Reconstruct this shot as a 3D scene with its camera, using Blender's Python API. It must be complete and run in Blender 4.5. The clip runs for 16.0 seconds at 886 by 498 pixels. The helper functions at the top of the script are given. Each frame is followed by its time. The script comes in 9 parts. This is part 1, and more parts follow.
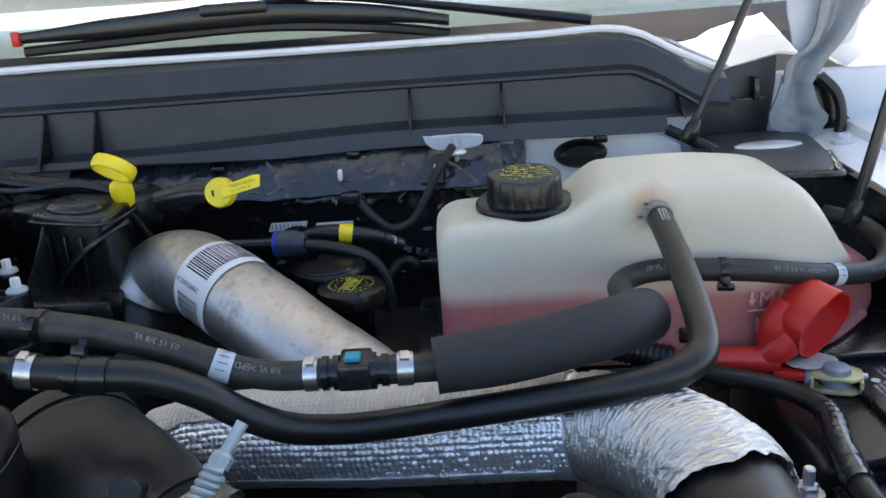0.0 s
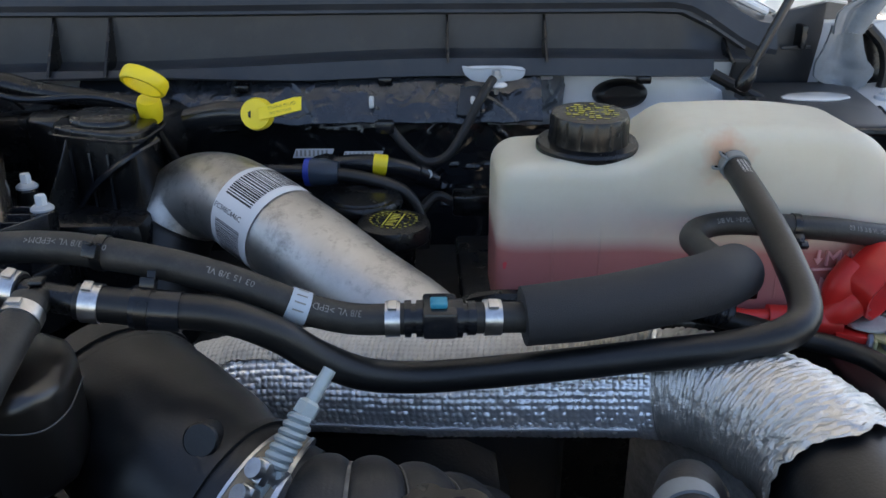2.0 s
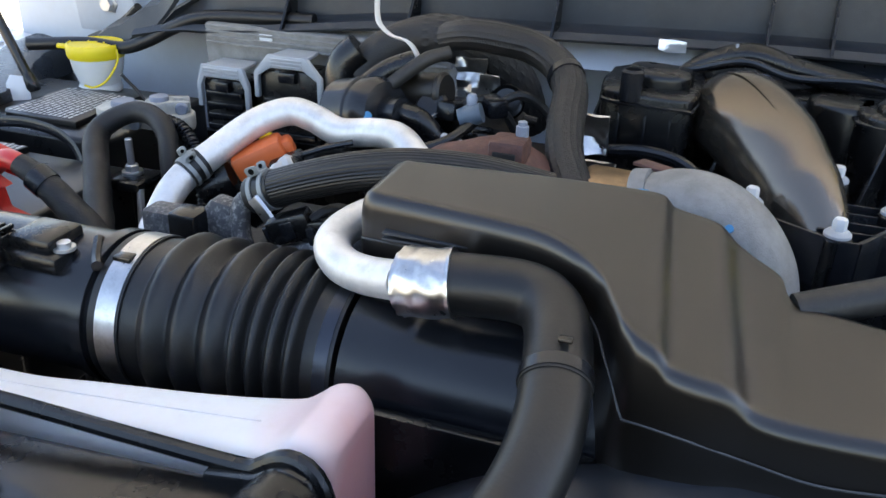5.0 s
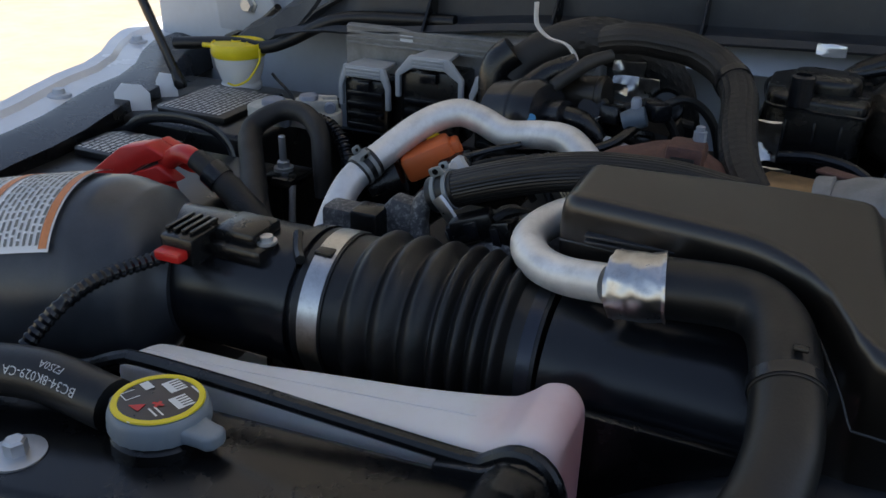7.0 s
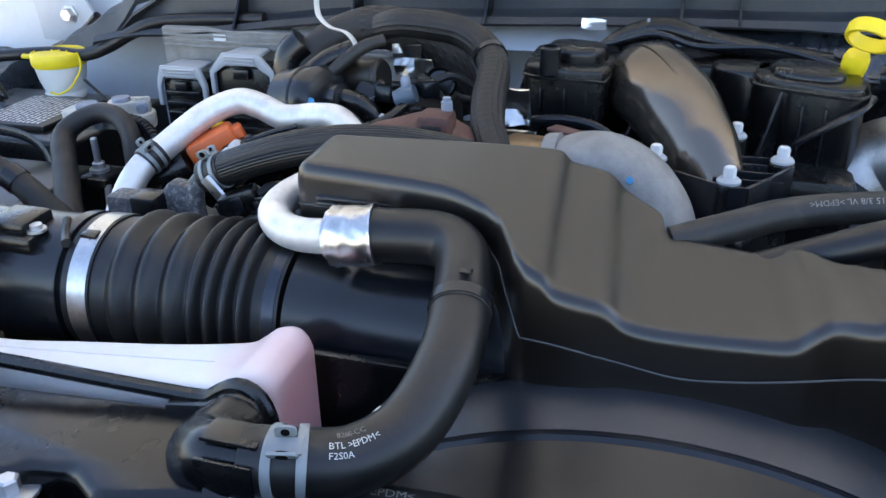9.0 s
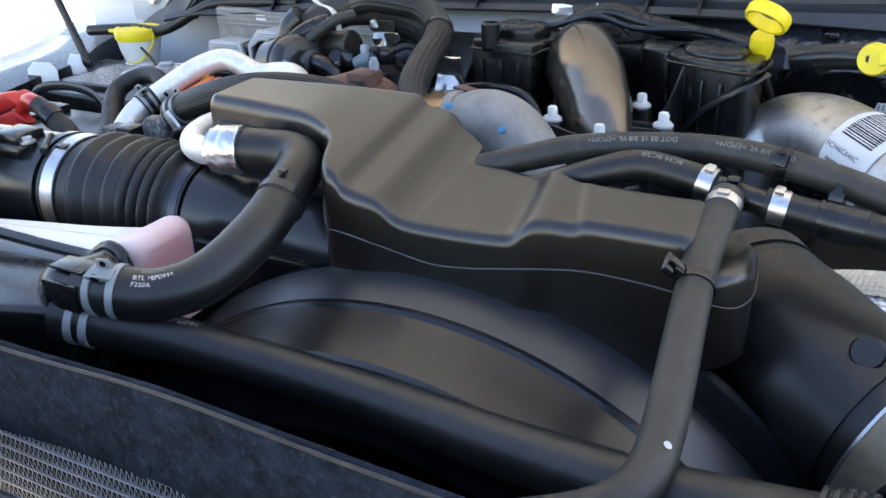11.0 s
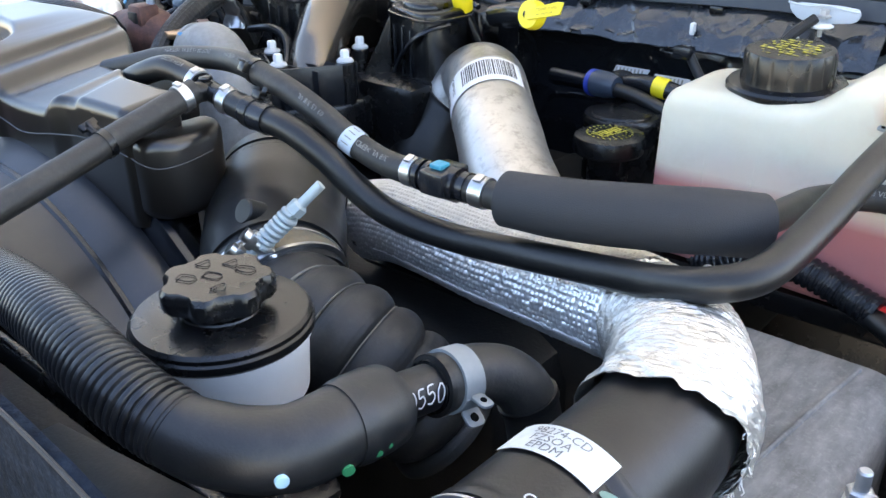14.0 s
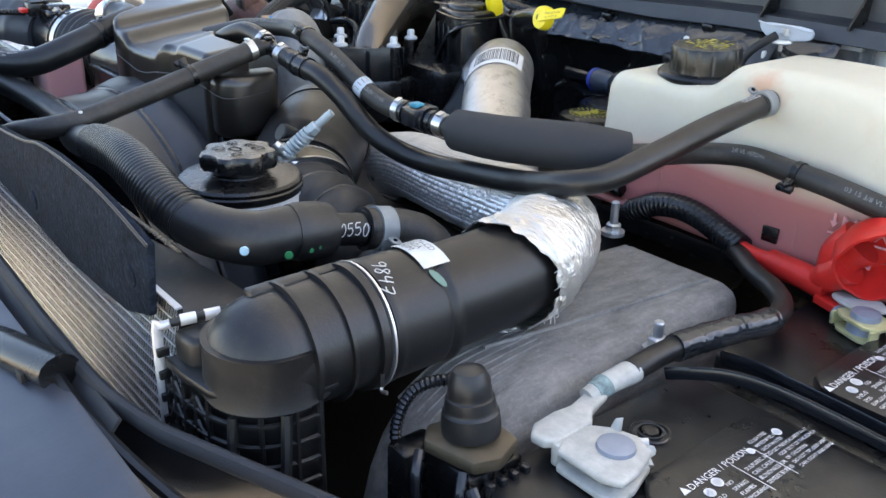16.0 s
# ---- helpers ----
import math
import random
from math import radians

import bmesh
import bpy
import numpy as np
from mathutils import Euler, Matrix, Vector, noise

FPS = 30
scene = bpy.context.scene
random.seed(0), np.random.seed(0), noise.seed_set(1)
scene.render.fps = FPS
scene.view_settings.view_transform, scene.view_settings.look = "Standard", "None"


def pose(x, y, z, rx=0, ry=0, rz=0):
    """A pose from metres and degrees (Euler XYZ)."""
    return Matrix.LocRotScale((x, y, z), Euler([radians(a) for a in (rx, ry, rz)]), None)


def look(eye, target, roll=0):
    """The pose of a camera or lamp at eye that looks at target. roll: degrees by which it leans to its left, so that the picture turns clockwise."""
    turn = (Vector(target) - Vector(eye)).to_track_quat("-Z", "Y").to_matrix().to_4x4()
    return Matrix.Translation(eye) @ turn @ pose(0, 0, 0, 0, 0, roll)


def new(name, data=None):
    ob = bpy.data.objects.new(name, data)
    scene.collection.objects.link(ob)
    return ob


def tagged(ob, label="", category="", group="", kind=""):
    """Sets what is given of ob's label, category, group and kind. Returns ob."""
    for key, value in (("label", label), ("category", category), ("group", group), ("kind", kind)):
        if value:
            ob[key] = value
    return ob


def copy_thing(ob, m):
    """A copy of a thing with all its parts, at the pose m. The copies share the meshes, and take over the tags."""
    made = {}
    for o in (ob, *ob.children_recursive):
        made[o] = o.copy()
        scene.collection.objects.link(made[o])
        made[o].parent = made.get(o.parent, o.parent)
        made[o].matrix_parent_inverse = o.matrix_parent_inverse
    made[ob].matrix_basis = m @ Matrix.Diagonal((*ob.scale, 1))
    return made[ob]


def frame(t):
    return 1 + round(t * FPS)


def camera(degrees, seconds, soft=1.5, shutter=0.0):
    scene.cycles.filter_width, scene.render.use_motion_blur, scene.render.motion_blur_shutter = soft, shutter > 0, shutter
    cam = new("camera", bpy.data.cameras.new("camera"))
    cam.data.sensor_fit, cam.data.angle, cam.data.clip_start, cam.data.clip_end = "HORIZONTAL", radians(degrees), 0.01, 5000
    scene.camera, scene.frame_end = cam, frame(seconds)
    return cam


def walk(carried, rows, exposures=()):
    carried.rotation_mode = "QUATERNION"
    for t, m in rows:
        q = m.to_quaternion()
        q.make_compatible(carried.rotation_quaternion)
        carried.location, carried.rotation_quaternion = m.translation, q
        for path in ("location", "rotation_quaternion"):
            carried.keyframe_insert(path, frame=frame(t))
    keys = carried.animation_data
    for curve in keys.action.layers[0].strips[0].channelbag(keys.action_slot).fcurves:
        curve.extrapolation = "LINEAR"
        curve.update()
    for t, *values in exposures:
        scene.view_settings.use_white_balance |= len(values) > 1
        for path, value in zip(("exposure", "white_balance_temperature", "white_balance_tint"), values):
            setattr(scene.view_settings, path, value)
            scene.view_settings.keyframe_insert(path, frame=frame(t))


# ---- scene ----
cam = camera(54.7, 16.0)
PATH = [
    (0, (0.375, 0.298, 1.401), (0.336, 2.196, 0.773), -4.1),
    (0.5, (0.388, 0.313, 1.395), (0.359, 2.199, 0.728), -1.7),
    (1, (0.396, 0.328, 1.39), (0.374, 2.192, 0.664), -0.7),
    (1.5, (0.385, 0.333, 1.39), (0.412, 2.181, 0.624), -0.4),
    (1.9, (0.323, 0.332, 1.404), (0.375, 2.162, 0.599), 0.2),
    (2, (0.304, 0.332, 1.398), (0.354, 2.172, 0.616), -0.1),
    (2.5, (0.194, 0.339, 1.402), (0.225, 2.171, 0.6), 1.0),
    (3, (0.107, 0.351, 1.397), (0.026, 2.171, 0.573), 0.9),
    (3.5, (0.049, 0.356, 1.397), (-0.135, 2.162, 0.558), 1.1),
    (4, (0.001, 0.361, 1.395), (-0.276, 2.148, 0.542), 1.6),
    (4.5, (-0.038, 0.356, 1.396), (-0.493, 2.099, 0.528), 1.5),
    (5, (-0.073, 0.347, 1.395), (-0.648, 2.052, 0.522), 1.7),
    (5.2, (-0.084, 0.344, 1.395), (-0.709, 2.032, 0.523), 1.6),
    (7.3, (-0.13, 0.317, 1.398), (-0.865, 1.957, 0.519), 0.9),
    (7.5, (-0.125, 0.317, 1.397), (-0.845, 1.962, 0.518), 0.8),
    (8, (-0.106, 0.311, 1.398), (-0.776, 1.976, 0.515), 0.3),
    (8.5, (-0.072, 0.304, 1.4), (-0.706, 1.983, 0.519), -0.9),
    (9, (-0.024, 0.297, 1.402), (-0.56, 2.01, 0.52), -1.1),
    (9.2, (0.003, 0.295, 1.402), (-0.524, 2.011, 0.52), -1.3),
    (11.3, (0.219, 0.245, 1.387), (-0.687, 1.818, 0.547), -2.0),
    (11.5, (0.244, 0.235, 1.386), (-0.688, 1.796, 0.553), -2.4),
    (12, (0.324, 0.213, 1.379), (-0.682, 1.748, 0.585), -3.0),
    (12.5, (0.404, 0.216, 1.377), (-0.666, 1.723, 0.615), -2.7),
    (13, (0.489, 0.286, 1.371), (-0.646, 1.741, 0.6), -2.6),
    (13.5, (0.567, 0.357, 1.368), (-0.592, 1.757, 0.534), -1.4),
    (14, (0.624, 0.374, 1.372), (-0.568, 1.727, 0.507), -1.0),
    (14.5, (0.669, 0.373, 1.366), (-0.519, 1.724, 0.493), -0.9),
    (15, (0.73, 0.344, 1.366), (-0.509, 1.662, 0.513), 0.1),
    (15.5, (0.808, 0.309, 1.376), (-0.511, 1.565, 0.55), 0.7),
    (16, (0.84, 0.31, 1.366), (-0.56, 1.498, 0.573), 1.6),
]
walk(cam, [(t, look(eye, target, roll)) for t, eye, target, roll in PATH], exposures=[(0.0, 2.3, 6950, 14), (0.5, 2.05, 7000, 14), (1.5, 2.0, 7000, 14), (2.0, 2.0, 7000, 14), (2.5, 2.70, 6900, 14), (3.0, 3.44, 6850, 14), (3.5, 3.79, 6950, 14), (4.3, 3.52, 7250, 14), (5.0, 2.76, 7500, 14), (7.5, 1.25, 7450, 14), (8.0, 1.25, 7200, 14), (8.5, 1.9, 7000, 14), (9.0, 2.85, 6850, 14), (11.5, 2.98, 7250, 14), (12.5, 2.9, 7150, 14), (13.5, 3.25, 7150, 14), (14.5, 3.4, 7400, 14), (15.0, 3.43, 7550, 14), (16.0, 2.97, 7450, 14)])

# ---- light ----
SUN_ELEV, SUN_TURN = radians(52), radians(-28)
world = bpy.data.worlds.new("sky")
scene.world = world
world.use_nodes = True
sky = world.node_tree.nodes.new("ShaderNodeTexSky")
sky.sky_type = "NISHITA"
sky.sun_disc = False
sky.sun_elevation = SUN_ELEV
sky.sun_rotation = -SUN_TURN
sky.altitude = 200
sky_bg = world.node_tree.nodes["Background"]
sky_bg.inputs["Strength"].default_value = 0.09
world.node_tree.links.new(sky.outputs[0], sky_bg.inputs["Color"])
sun_data = bpy.data.lights.new("sun", "SUN")
sun_data.energy = 5.0
sun_data.angle = radians(0.5)
sun_data.color = (1.0, 0.95, 0.87)
sun = new("sun", sun_data)
sun_way = Vector((-math.sin(SUN_TURN) * math.cos(SUN_ELEV), math.cos(SUN_TURN) * math.cos(SUN_ELEV), math.sin(SUN_ELEV)))
sun.matrix_world = look(sun_way * 20, (0, 0, 0))

# ---- materials ----
def surface(name, colour, rough=0.5, metal=0.0, vary=0.25, scale=30.0, bump=0.1, grain=400.0, spots=None, clear=0.0, streak=None, spec=0.5, wander=0.1):
    """A node material: colour mottled at two scales, fine relief, roughness that wanders, and spots of dust or wear."""
    m = bpy.data.materials.new(name)
    m.use_nodes = True
    nt = m.node_tree
    n, l = nt.nodes, nt.links
    b = n["Principled BSDF"]
    co = n.new("ShaderNodeTexCoord")
    src = co.outputs["Object"]
    if streak:
        mp = n.new("ShaderNodeMapping")
        mp.inputs["Scale"].default_value = streak
        l.new(src, mp.inputs["Vector"])
        src = mp.outputs["Vector"]
    big = n.new("ShaderNodeTexNoise")
    big.inputs["Scale"].default_value = scale
    big.inputs["Detail"].default_value = 5
    big.inputs["Roughness"].default_value = 0.65
    l.new(src, big.inputs["Vector"])
    fine = n.new("ShaderNodeTexNoise")
    fine.inputs["Scale"].default_value = grain
    fine.inputs["Detail"].default_value = 3
    l.new(src, fine.inputs["Vector"])
    mix = n.new("ShaderNodeMix")
    mix.data_type = "RGBA"
    lo, hi = [c * (1 - vary) for c in colour], [min(1, c * (1 + vary)) for c in colour]
    mix.inputs["A"].default_value, mix.inputs["B"].default_value = (*lo, 1), (*hi, 1)
    rng = n.new("ShaderNodeMapRange")
    rng.inputs["From Min"].default_value, rng.inputs["From Max"].default_value = 0.3, 0.7
    l.new(big.outputs["Fac"], rng.inputs["Value"])
    l.new(rng.outputs["Result"], mix.inputs["Factor"])
    out = mix.outputs["Result"]
    if spots:
        tint, amount = spots
        sp = n.new("ShaderNodeTexNoise")
        sp.inputs["Scale"].default_value = scale * 2.6
        sp.inputs["Detail"].default_value = 8
        sp.inputs["Roughness"].default_value = 0.75
        l.new(co.outputs["Object"], sp.inputs["Vector"])
        r2 = n.new("ShaderNodeMapRange")
        r2.inputs["From Min"].default_value, r2.inputs["From Max"].default_value = 0.5, 0.72
        r2.inputs["To Max"].default_value = amount
        l.new(sp.outputs["Fac"], r2.inputs["Value"])
        m2 = n.new("ShaderNodeMix")
        m2.data_type = "RGBA"
        l.new(r2.outputs["Result"], m2.inputs["Factor"])
        l.new(out, m2.inputs["A"])
        m2.inputs["B"].default_value = (*tint, 1)
        out = m2.outputs["Result"]
    l.new(out, b.inputs["Base Color"])
    rr = n.new("ShaderNodeMapRange")
    rr.inputs["To Min"].default_value, rr.inputs["To Max"].default_value = max(0.03, rough - wander), min(1, rough + wander)
    l.new(big.outputs["Fac"], rr.inputs["Value"])
    l.new(rr.outputs["Result"], b.inputs["Roughness"])
    b.inputs["Metallic"].default_value = metal
    b.inputs["Specular IOR Level"].default_value = spec
    b.inputs["Coat Weight"].default_value = clear
    b.inputs["Coat Roughness"].default_value = 0.08
    if bump:
        bp = n.new("ShaderNodeBump")
        bp.inputs["Strength"].default_value = bump
        bp.inputs["Distance"].default_value = 0.0008
        l.new(fine.outputs["Fac"], bp.inputs["Height"])
        l.new(bp.outputs["Normal"], b.inputs["Normal"])
    return m


DUST = (0.13, 0.115, 0.095)
RUBBER = surface("rubber", (0.0066, 0.0068, 0.0072), 0.40, bump=0.12, grain=700, spots=(DUST, 0.06))
RUBBER_DUSTY = surface("dusty_rubber", (0.021, 0.020, 0.0185), 0.52, bump=0.2, grain=600, spots=(DUST, 0.2))
RUBBER_SATIN = surface("satin_grey_black_rubber", (0.0125, 0.0128, 0.0135), 0.42, bump=0.15, grain=700, vary=0.3, spots=(DUST, 0.10))
FOAM = surface("foam_rubber", (0.02, 0.021, 0.024), 0.72, bump=0.5, grain=1500, vary=0.12)
PLASTIC = surface("black_plastic", (0.0045, 0.0047, 0.0052), 0.27, bump=0.05, grain=700, spots=(DUST, 0.03), wander=0.04)
PLASTIC_COVER = surface("moulded_cover_plastic", (0.0098, 0.0076, 0.0060), 0.29, bump=0.02, grain=900, vary=0.08, scale=12, spec=0.75, wander=0.015)
PLASTIC_SOFT = surface("satin_black_plastic", (0.0085, 0.0095, 0.0120), 0.25, bump=0.05, grain=500, spots=(DUST, 0.04), wander=0.05)
HEADER_PAINT = surface("blue_black_satin_paint", (0.026, 0.031, 0.044), 0.34, bump=0.05, grain=300, spots=(DUST, 0.06), wander=0.05, spec=0.7)
SHROUD = surface("shroud_plastic", (0.0110, 0.0105, 0.0105), 0.31, bump=0.03, grain=700, vary=0.12, scale=14, spec=0.6, wander=0.04, spots=(DUST, 0.05))
# shroud plastic lifted to blue-grey to paint reflected sky; the spots are dust
SHROUD_RIM = surface("dusty_sky_tinted_shroud", (0.0165, 0.0185, 0.0225), 0.36, bump=0.05, grain=600, vary=0.2, scale=25, spec=0.7, wander=0.05, spots=(DUST, 0.10))
PLASTIC_GREY = surface("grey_cowl_plastic", (0.026, 0.030, 0.036), 0.42, bump=0.25, grain=1100, spots=(DUST, 0.13), scale=14)
FELT = surface("black_foam_board", (0.0080, 0.0125, 0.0200), 0.8, bump=1.0, grain=260, vary=0.6, scale=90, spots=((0.055, 0.070, 0.095), 0.4), spec=0.06)
ELBOW_PLASTIC = surface("dull_black_plastic", (0.0085, 0.0088, 0.0095), 0.40, vary=0.35, scale=45, bump=0.15, grain=600, spots=(DUST, 0.10))
SLEEVE = surface("dusty_sleeve_plastic", (0.0090, 0.0096, 0.0112), 0.34, vary=0.35, scale=30, bump=0.1, grain=600, spots=(DUST, 0.10))
INSULATION = surface("black_insulation_film", (0.014, 0.016, 0.019), 0.18, bump=0.18, grain=140, vary=0.3, scale=8, clear=0.3, wander=0.05)
FILM = surface("smoke_grey_film", (0.017, 0.020, 0.025), 0.22, bump=0.15, grain=160, vary=0.4, scale=14, clear=0.6, wander=0.06, spots=((0.09, 0.10, 0.11), 0.25))
ALU = surface("aluminium_tube", (0.52, 0.505, 0.48), 0.43, metal=0.95, vary=0.18, scale=22, bump=0.15, grain=300, spots=((0.16, 0.145, 0.13), 0.75), wander=0.06)
ALU_BRIGHT = surface("bright_aluminium", (0.72, 0.72, 0.72), 0.52, metal=0.7, vary=0.22, scale=25, bump=0.25, grain=260, spots=((0.42, 0.42, 0.42), 0.5))
CAST = surface("cast_aluminium", (0.27, 0.268, 0.262), 0.62, metal=0.35, vary=0.22, scale=60, bump=0.5, grain=900, spots=((0.16, 0.145, 0.12), 0.3))
FOIL = surface("heat_foil", (0.97, 0.96, 0.95), 0.30, metal=0.72, vary=0.08, bump=0.4, grain=420)
# matt cream that paints the reflection seen on the foil's upper side
FOIL_TOP = surface("cream_reflection_foil", (0.55, 0.51, 0.44), 0.6, metal=0.0, vary=0.16, scale=60, bump=0.9, grain=500, spec=0.3)
FOIL_CLOTH = surface("fibrous_foil_cloth", (0.62, 0.59, 0.54), 0.34, metal=0.75, vary=0.16, scale=60, bump=0.9, grain=600)
ZINC = surface("zinc_plated_steel", (0.55, 0.56, 0.57), 0.38, metal=0.8, vary=0.15, bump=0.05)
CHROME = surface("bright_steel_band", (0.56, 0.56, 0.56), 0.30, metal=1.0, vary=0.2, scale=60, bump=0.06, spots=((0.25, 0.24, 0.23), 0.5))
DARK_BAND = surface("blued_steel_band", (0.045, 0.050, 0.062), 0.25, metal=0.7, vary=0.2, bump=0.05)
ZINC_PALE = surface("pale_zinc_spring", (0.40, 0.45, 0.45), 0.5, metal=0.35, vary=0.15, bump=0.1)
SPECKLED = surface("speckled_dusty_metal", (0.09, 0.09, 0.095), 0.6, metal=0.3, vary=0.3, scale=110, bump=0.5, grain=700, spots=((0.55, 0.53, 0.50), 0.8))
CLAMP_GREY = surface("grey_coated_clamp", (0.235, 0.255, 0.262), 0.5, metal=0.2, vary=0.2, bump=0.05)
RUST = surface("rusted_cast_iron", (0.105, 0.050, 0.042), 0.6, metal=0.25, vary=0.45, scale=50, bump=0.6, spots=((0.24, 0.11, 0.06), 0.5))
BRONZE = surface("heat_tinted_steel", (0.45, 0.30, 0.17), 0.35, metal=0.8, vary=0.4, scale=40, bump=0.1)
INTAKE = surface("bronzed_intake_metal", (0.17, 0.145, 0.12), 0.18, metal=0.85, vary=0.12, scale=6, bump=0.06)
YELLOW = surface("yellow_plastic", (0.85, 0.66, 0.02), 0.4, vary=0.06, bump=0.03)
RED = surface("red_plastic", (0.62, 0.025, 0.02), 0.35, vary=0.15, bump=0.04)
ORANGE = surface("orange_connector_plastic", (0.62, 0.12, 0.03), 0.45, vary=0.12, bump=0.05)
BLUE = surface("blue_plastic", (0.04, 0.26, 0.50), 0.4, vary=0.1, bump=0.03)
WHITE_PAINT = surface("white_body_paint", (0.72, 0.74, 0.76), 0.25, vary=0.03, scale=8, bump=0.0, spots=((0.5, 0.47, 0.42), 0.15), clear=0.5)
GREY_PAINT = surface("primer_grey_paint", (0.50, 0.54, 0.59), 0.42, vary=0.08, scale=10, bump=0.03, spots=((0.42, 0.40, 0.36), 0.2))
HINGE_PAINT = surface("worn_hinge_paint", (0.15, 0.175, 0.20), 0.36, vary=0.18, scale=40, bump=0.08, spots=((0.10, 0.10, 0.09), 0.3))
MESH_CREAM = surface("cream_glass_braid", (0.50, 0.42, 0.28), 0.6, vary=0.3, scale=200, bump=0.4)
WHITE_PLASTIC = surface("white_plastic", (0.75, 0.75, 0.73), 0.45, vary=0.05, bump=0.03)
GREY_PLASTIC = surface("light_grey_plastic", (0.42, 0.44, 0.46), 0.45, vary=0.08, bump=0.04)
CAP_GREY = surface("blue_grey_cap_plastic", (0.21, 0.25, 0.28), 0.42, vary=0.08, bump=0.04)
LABEL = surface("paper_label", (0.74, 0.75, 0.76), 0.5, vary=0.04, bump=0.0)
INK = surface("black_ink", (0.02, 0.02, 0.02), 0.6, vary=0.1, bump=0.0)
PRINT = surface("white_print", (0.55, 0.55, 0.54), 0.6, vary=0.15, bump=0.0)
PRINT_DIM = surface("worn_grey_print", (0.19, 0.19, 0.18), 0.65, vary=0.4, bump=0.0)
LEAD = surface("oxidised_lead", (0.44, 0.435, 0.40), 0.6, metal=0.1, vary=0.2, scale=90, bump=0.3, spots=((0.30, 0.35, 0.32), 0.35))
LEAD_POST = surface("lead_post", (0.26, 0.29, 0.35), 0.5, metal=0.4, vary=0.2, bump=0.2)
BATTERY = surface("battery_case_plastic", (0.010, 0.010, 0.010), 0.3, bump=0.1, vary=0.2, spots=(DUST, 0.10))
SHIELD = surface("dusty_grey_shield", (0.205, 0.198, 0.186), 0.8, vary=0.32, scale=110, bump=1.0, grain=260, spots=((0.36, 0.345, 0.32), 0.5), streak=(1.0, 0.3, 1.0), spec=0.2)
CONCRETE = surface("pale_concrete", (0.335, 0.302, 0.245), 0.9, vary=0.16, scale=1.6, bump=0.3, grain=60, spots=((0.25, 0.22, 0.18), 0.6))
# fin metal darkened to paint the shade between the fins
FIN_SHADE = surface("shade_darkened_fin_metal", (0.045, 0.048, 0.052), 0.5, metal=0.3, vary=0.25, bump=0.1)
SEAM = surface("pale_mould_flash", (0.065, 0.065, 0.065), 0.5, bump=0.05)
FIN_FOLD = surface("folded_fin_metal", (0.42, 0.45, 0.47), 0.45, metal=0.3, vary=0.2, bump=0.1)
# near-black that paints the shade of holes onto solid plates
VOID = surface("hole_shade_black", (0.0025, 0.0027, 0.003), 0.9, bump=0.0, spec=0.1)
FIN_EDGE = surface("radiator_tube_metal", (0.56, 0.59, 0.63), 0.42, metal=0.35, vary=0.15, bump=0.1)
COOLANT = surface("pink_coolant", (0.62, 0.10, 0.12), 0.2, vary=0.1, bump=0.0)
DARK_IRON = surface("dark_engine_metal", (0.008, 0.008, 0.008), 0.6, metal=0.1, vary=0.4, scale=40, bump=0.5, spots=((0.03, 0.027, 0.024), 0.4))
TAPE = surface("woven_loom_tape", (0.011, 0.011, 0.0115), 0.5, vary=0.25, bump=0.8, grain=900)


def translucent(name, colour, clear):
    m = surface(name, colour, 0.42, vary=0.05, scale=14, bump=0.06, grain=250, spots=((0.62, 0.52, 0.36), 0.2))
    nt = m.node_tree
    n, l = nt.nodes, nt.links
    b, out = n["Principled BSDF"], n["Material Output"]
    b.inputs["Subsurface Weight"].default_value = 0.15
    b.inputs["Subsurface Radius"].default_value = (0.02, 0.015, 0.01)
    b.inputs["Subsurface Scale"].default_value = 0.6
    tr = n.new("ShaderNodeBsdfTransparent")
    tr.inputs["Color"].default_value = (*[min(1, c * 1.2) for c in colour], 1)
    mx = n.new("ShaderNodeMixShader")
    mx.inputs[0].default_value = clear
    l.new(b.outputs[0], mx.inputs[1])
    l.new(tr.outputs[0], mx.inputs[2])
    l.new(mx.outputs[0], out.inputs["Surface"])
    return m


BOTTLE = translucent("milky_tank_plastic", (0.78, 0.75, 0.62), 0.30)
# the coolant tints the wall from inside up to its level, and has stained the wall above the spout
bn, bl_ = BOTTLE.node_tree.nodes, BOTTLE.node_tree.links
b_co = bn.new("ShaderNodeTexCoord")
b_sep = bn.new("ShaderNodeSeparateXYZ")
bl_.new(b_co.outputs["Object"], b_sep.inputs[0])
b_lvl = bn.new("ShaderNodeMapRange")
b_lvl.inputs["From Min"].default_value, b_lvl.inputs["From Max"].default_value = 0.066, 0.054
b_lvl.inputs["To Max"].default_value = 0.82
bl_.new(b_sep.outputs["Z"], b_lvl.inputs["Value"])
b_dist = bn.new("ShaderNodeVectorMath")
b_dist.operation = "DISTANCE"
b_dist.inputs[1].default_value = (0.014, -0.058, 0.128)
bl_.new(b_co.outputs["Object"], b_dist.inputs[0])
b_noise = bn.new("ShaderNodeTexNoise")
b_noise.inputs["Scale"].default_value = 70
bl_.new(b_co.outputs["Object"], b_noise.inputs["Vector"])
b_wob = bn.new("ShaderNodeMath")
b_wob.operation = "MULTIPLY_ADD"
b_wob.inputs[1].default_value = 0.03
bl_.new(b_noise.outputs["Fac"], b_wob.inputs[0])
bl_.new(b_dist.outputs["Value"], b_wob.inputs[2])
b_stain = bn.new("ShaderNodeMapRange")
b_stain.inputs["From Min"].default_value, b_stain.inputs["From Max"].default_value = 0.037, 0.020
b_stain.inputs["To Max"].default_value = 0.55
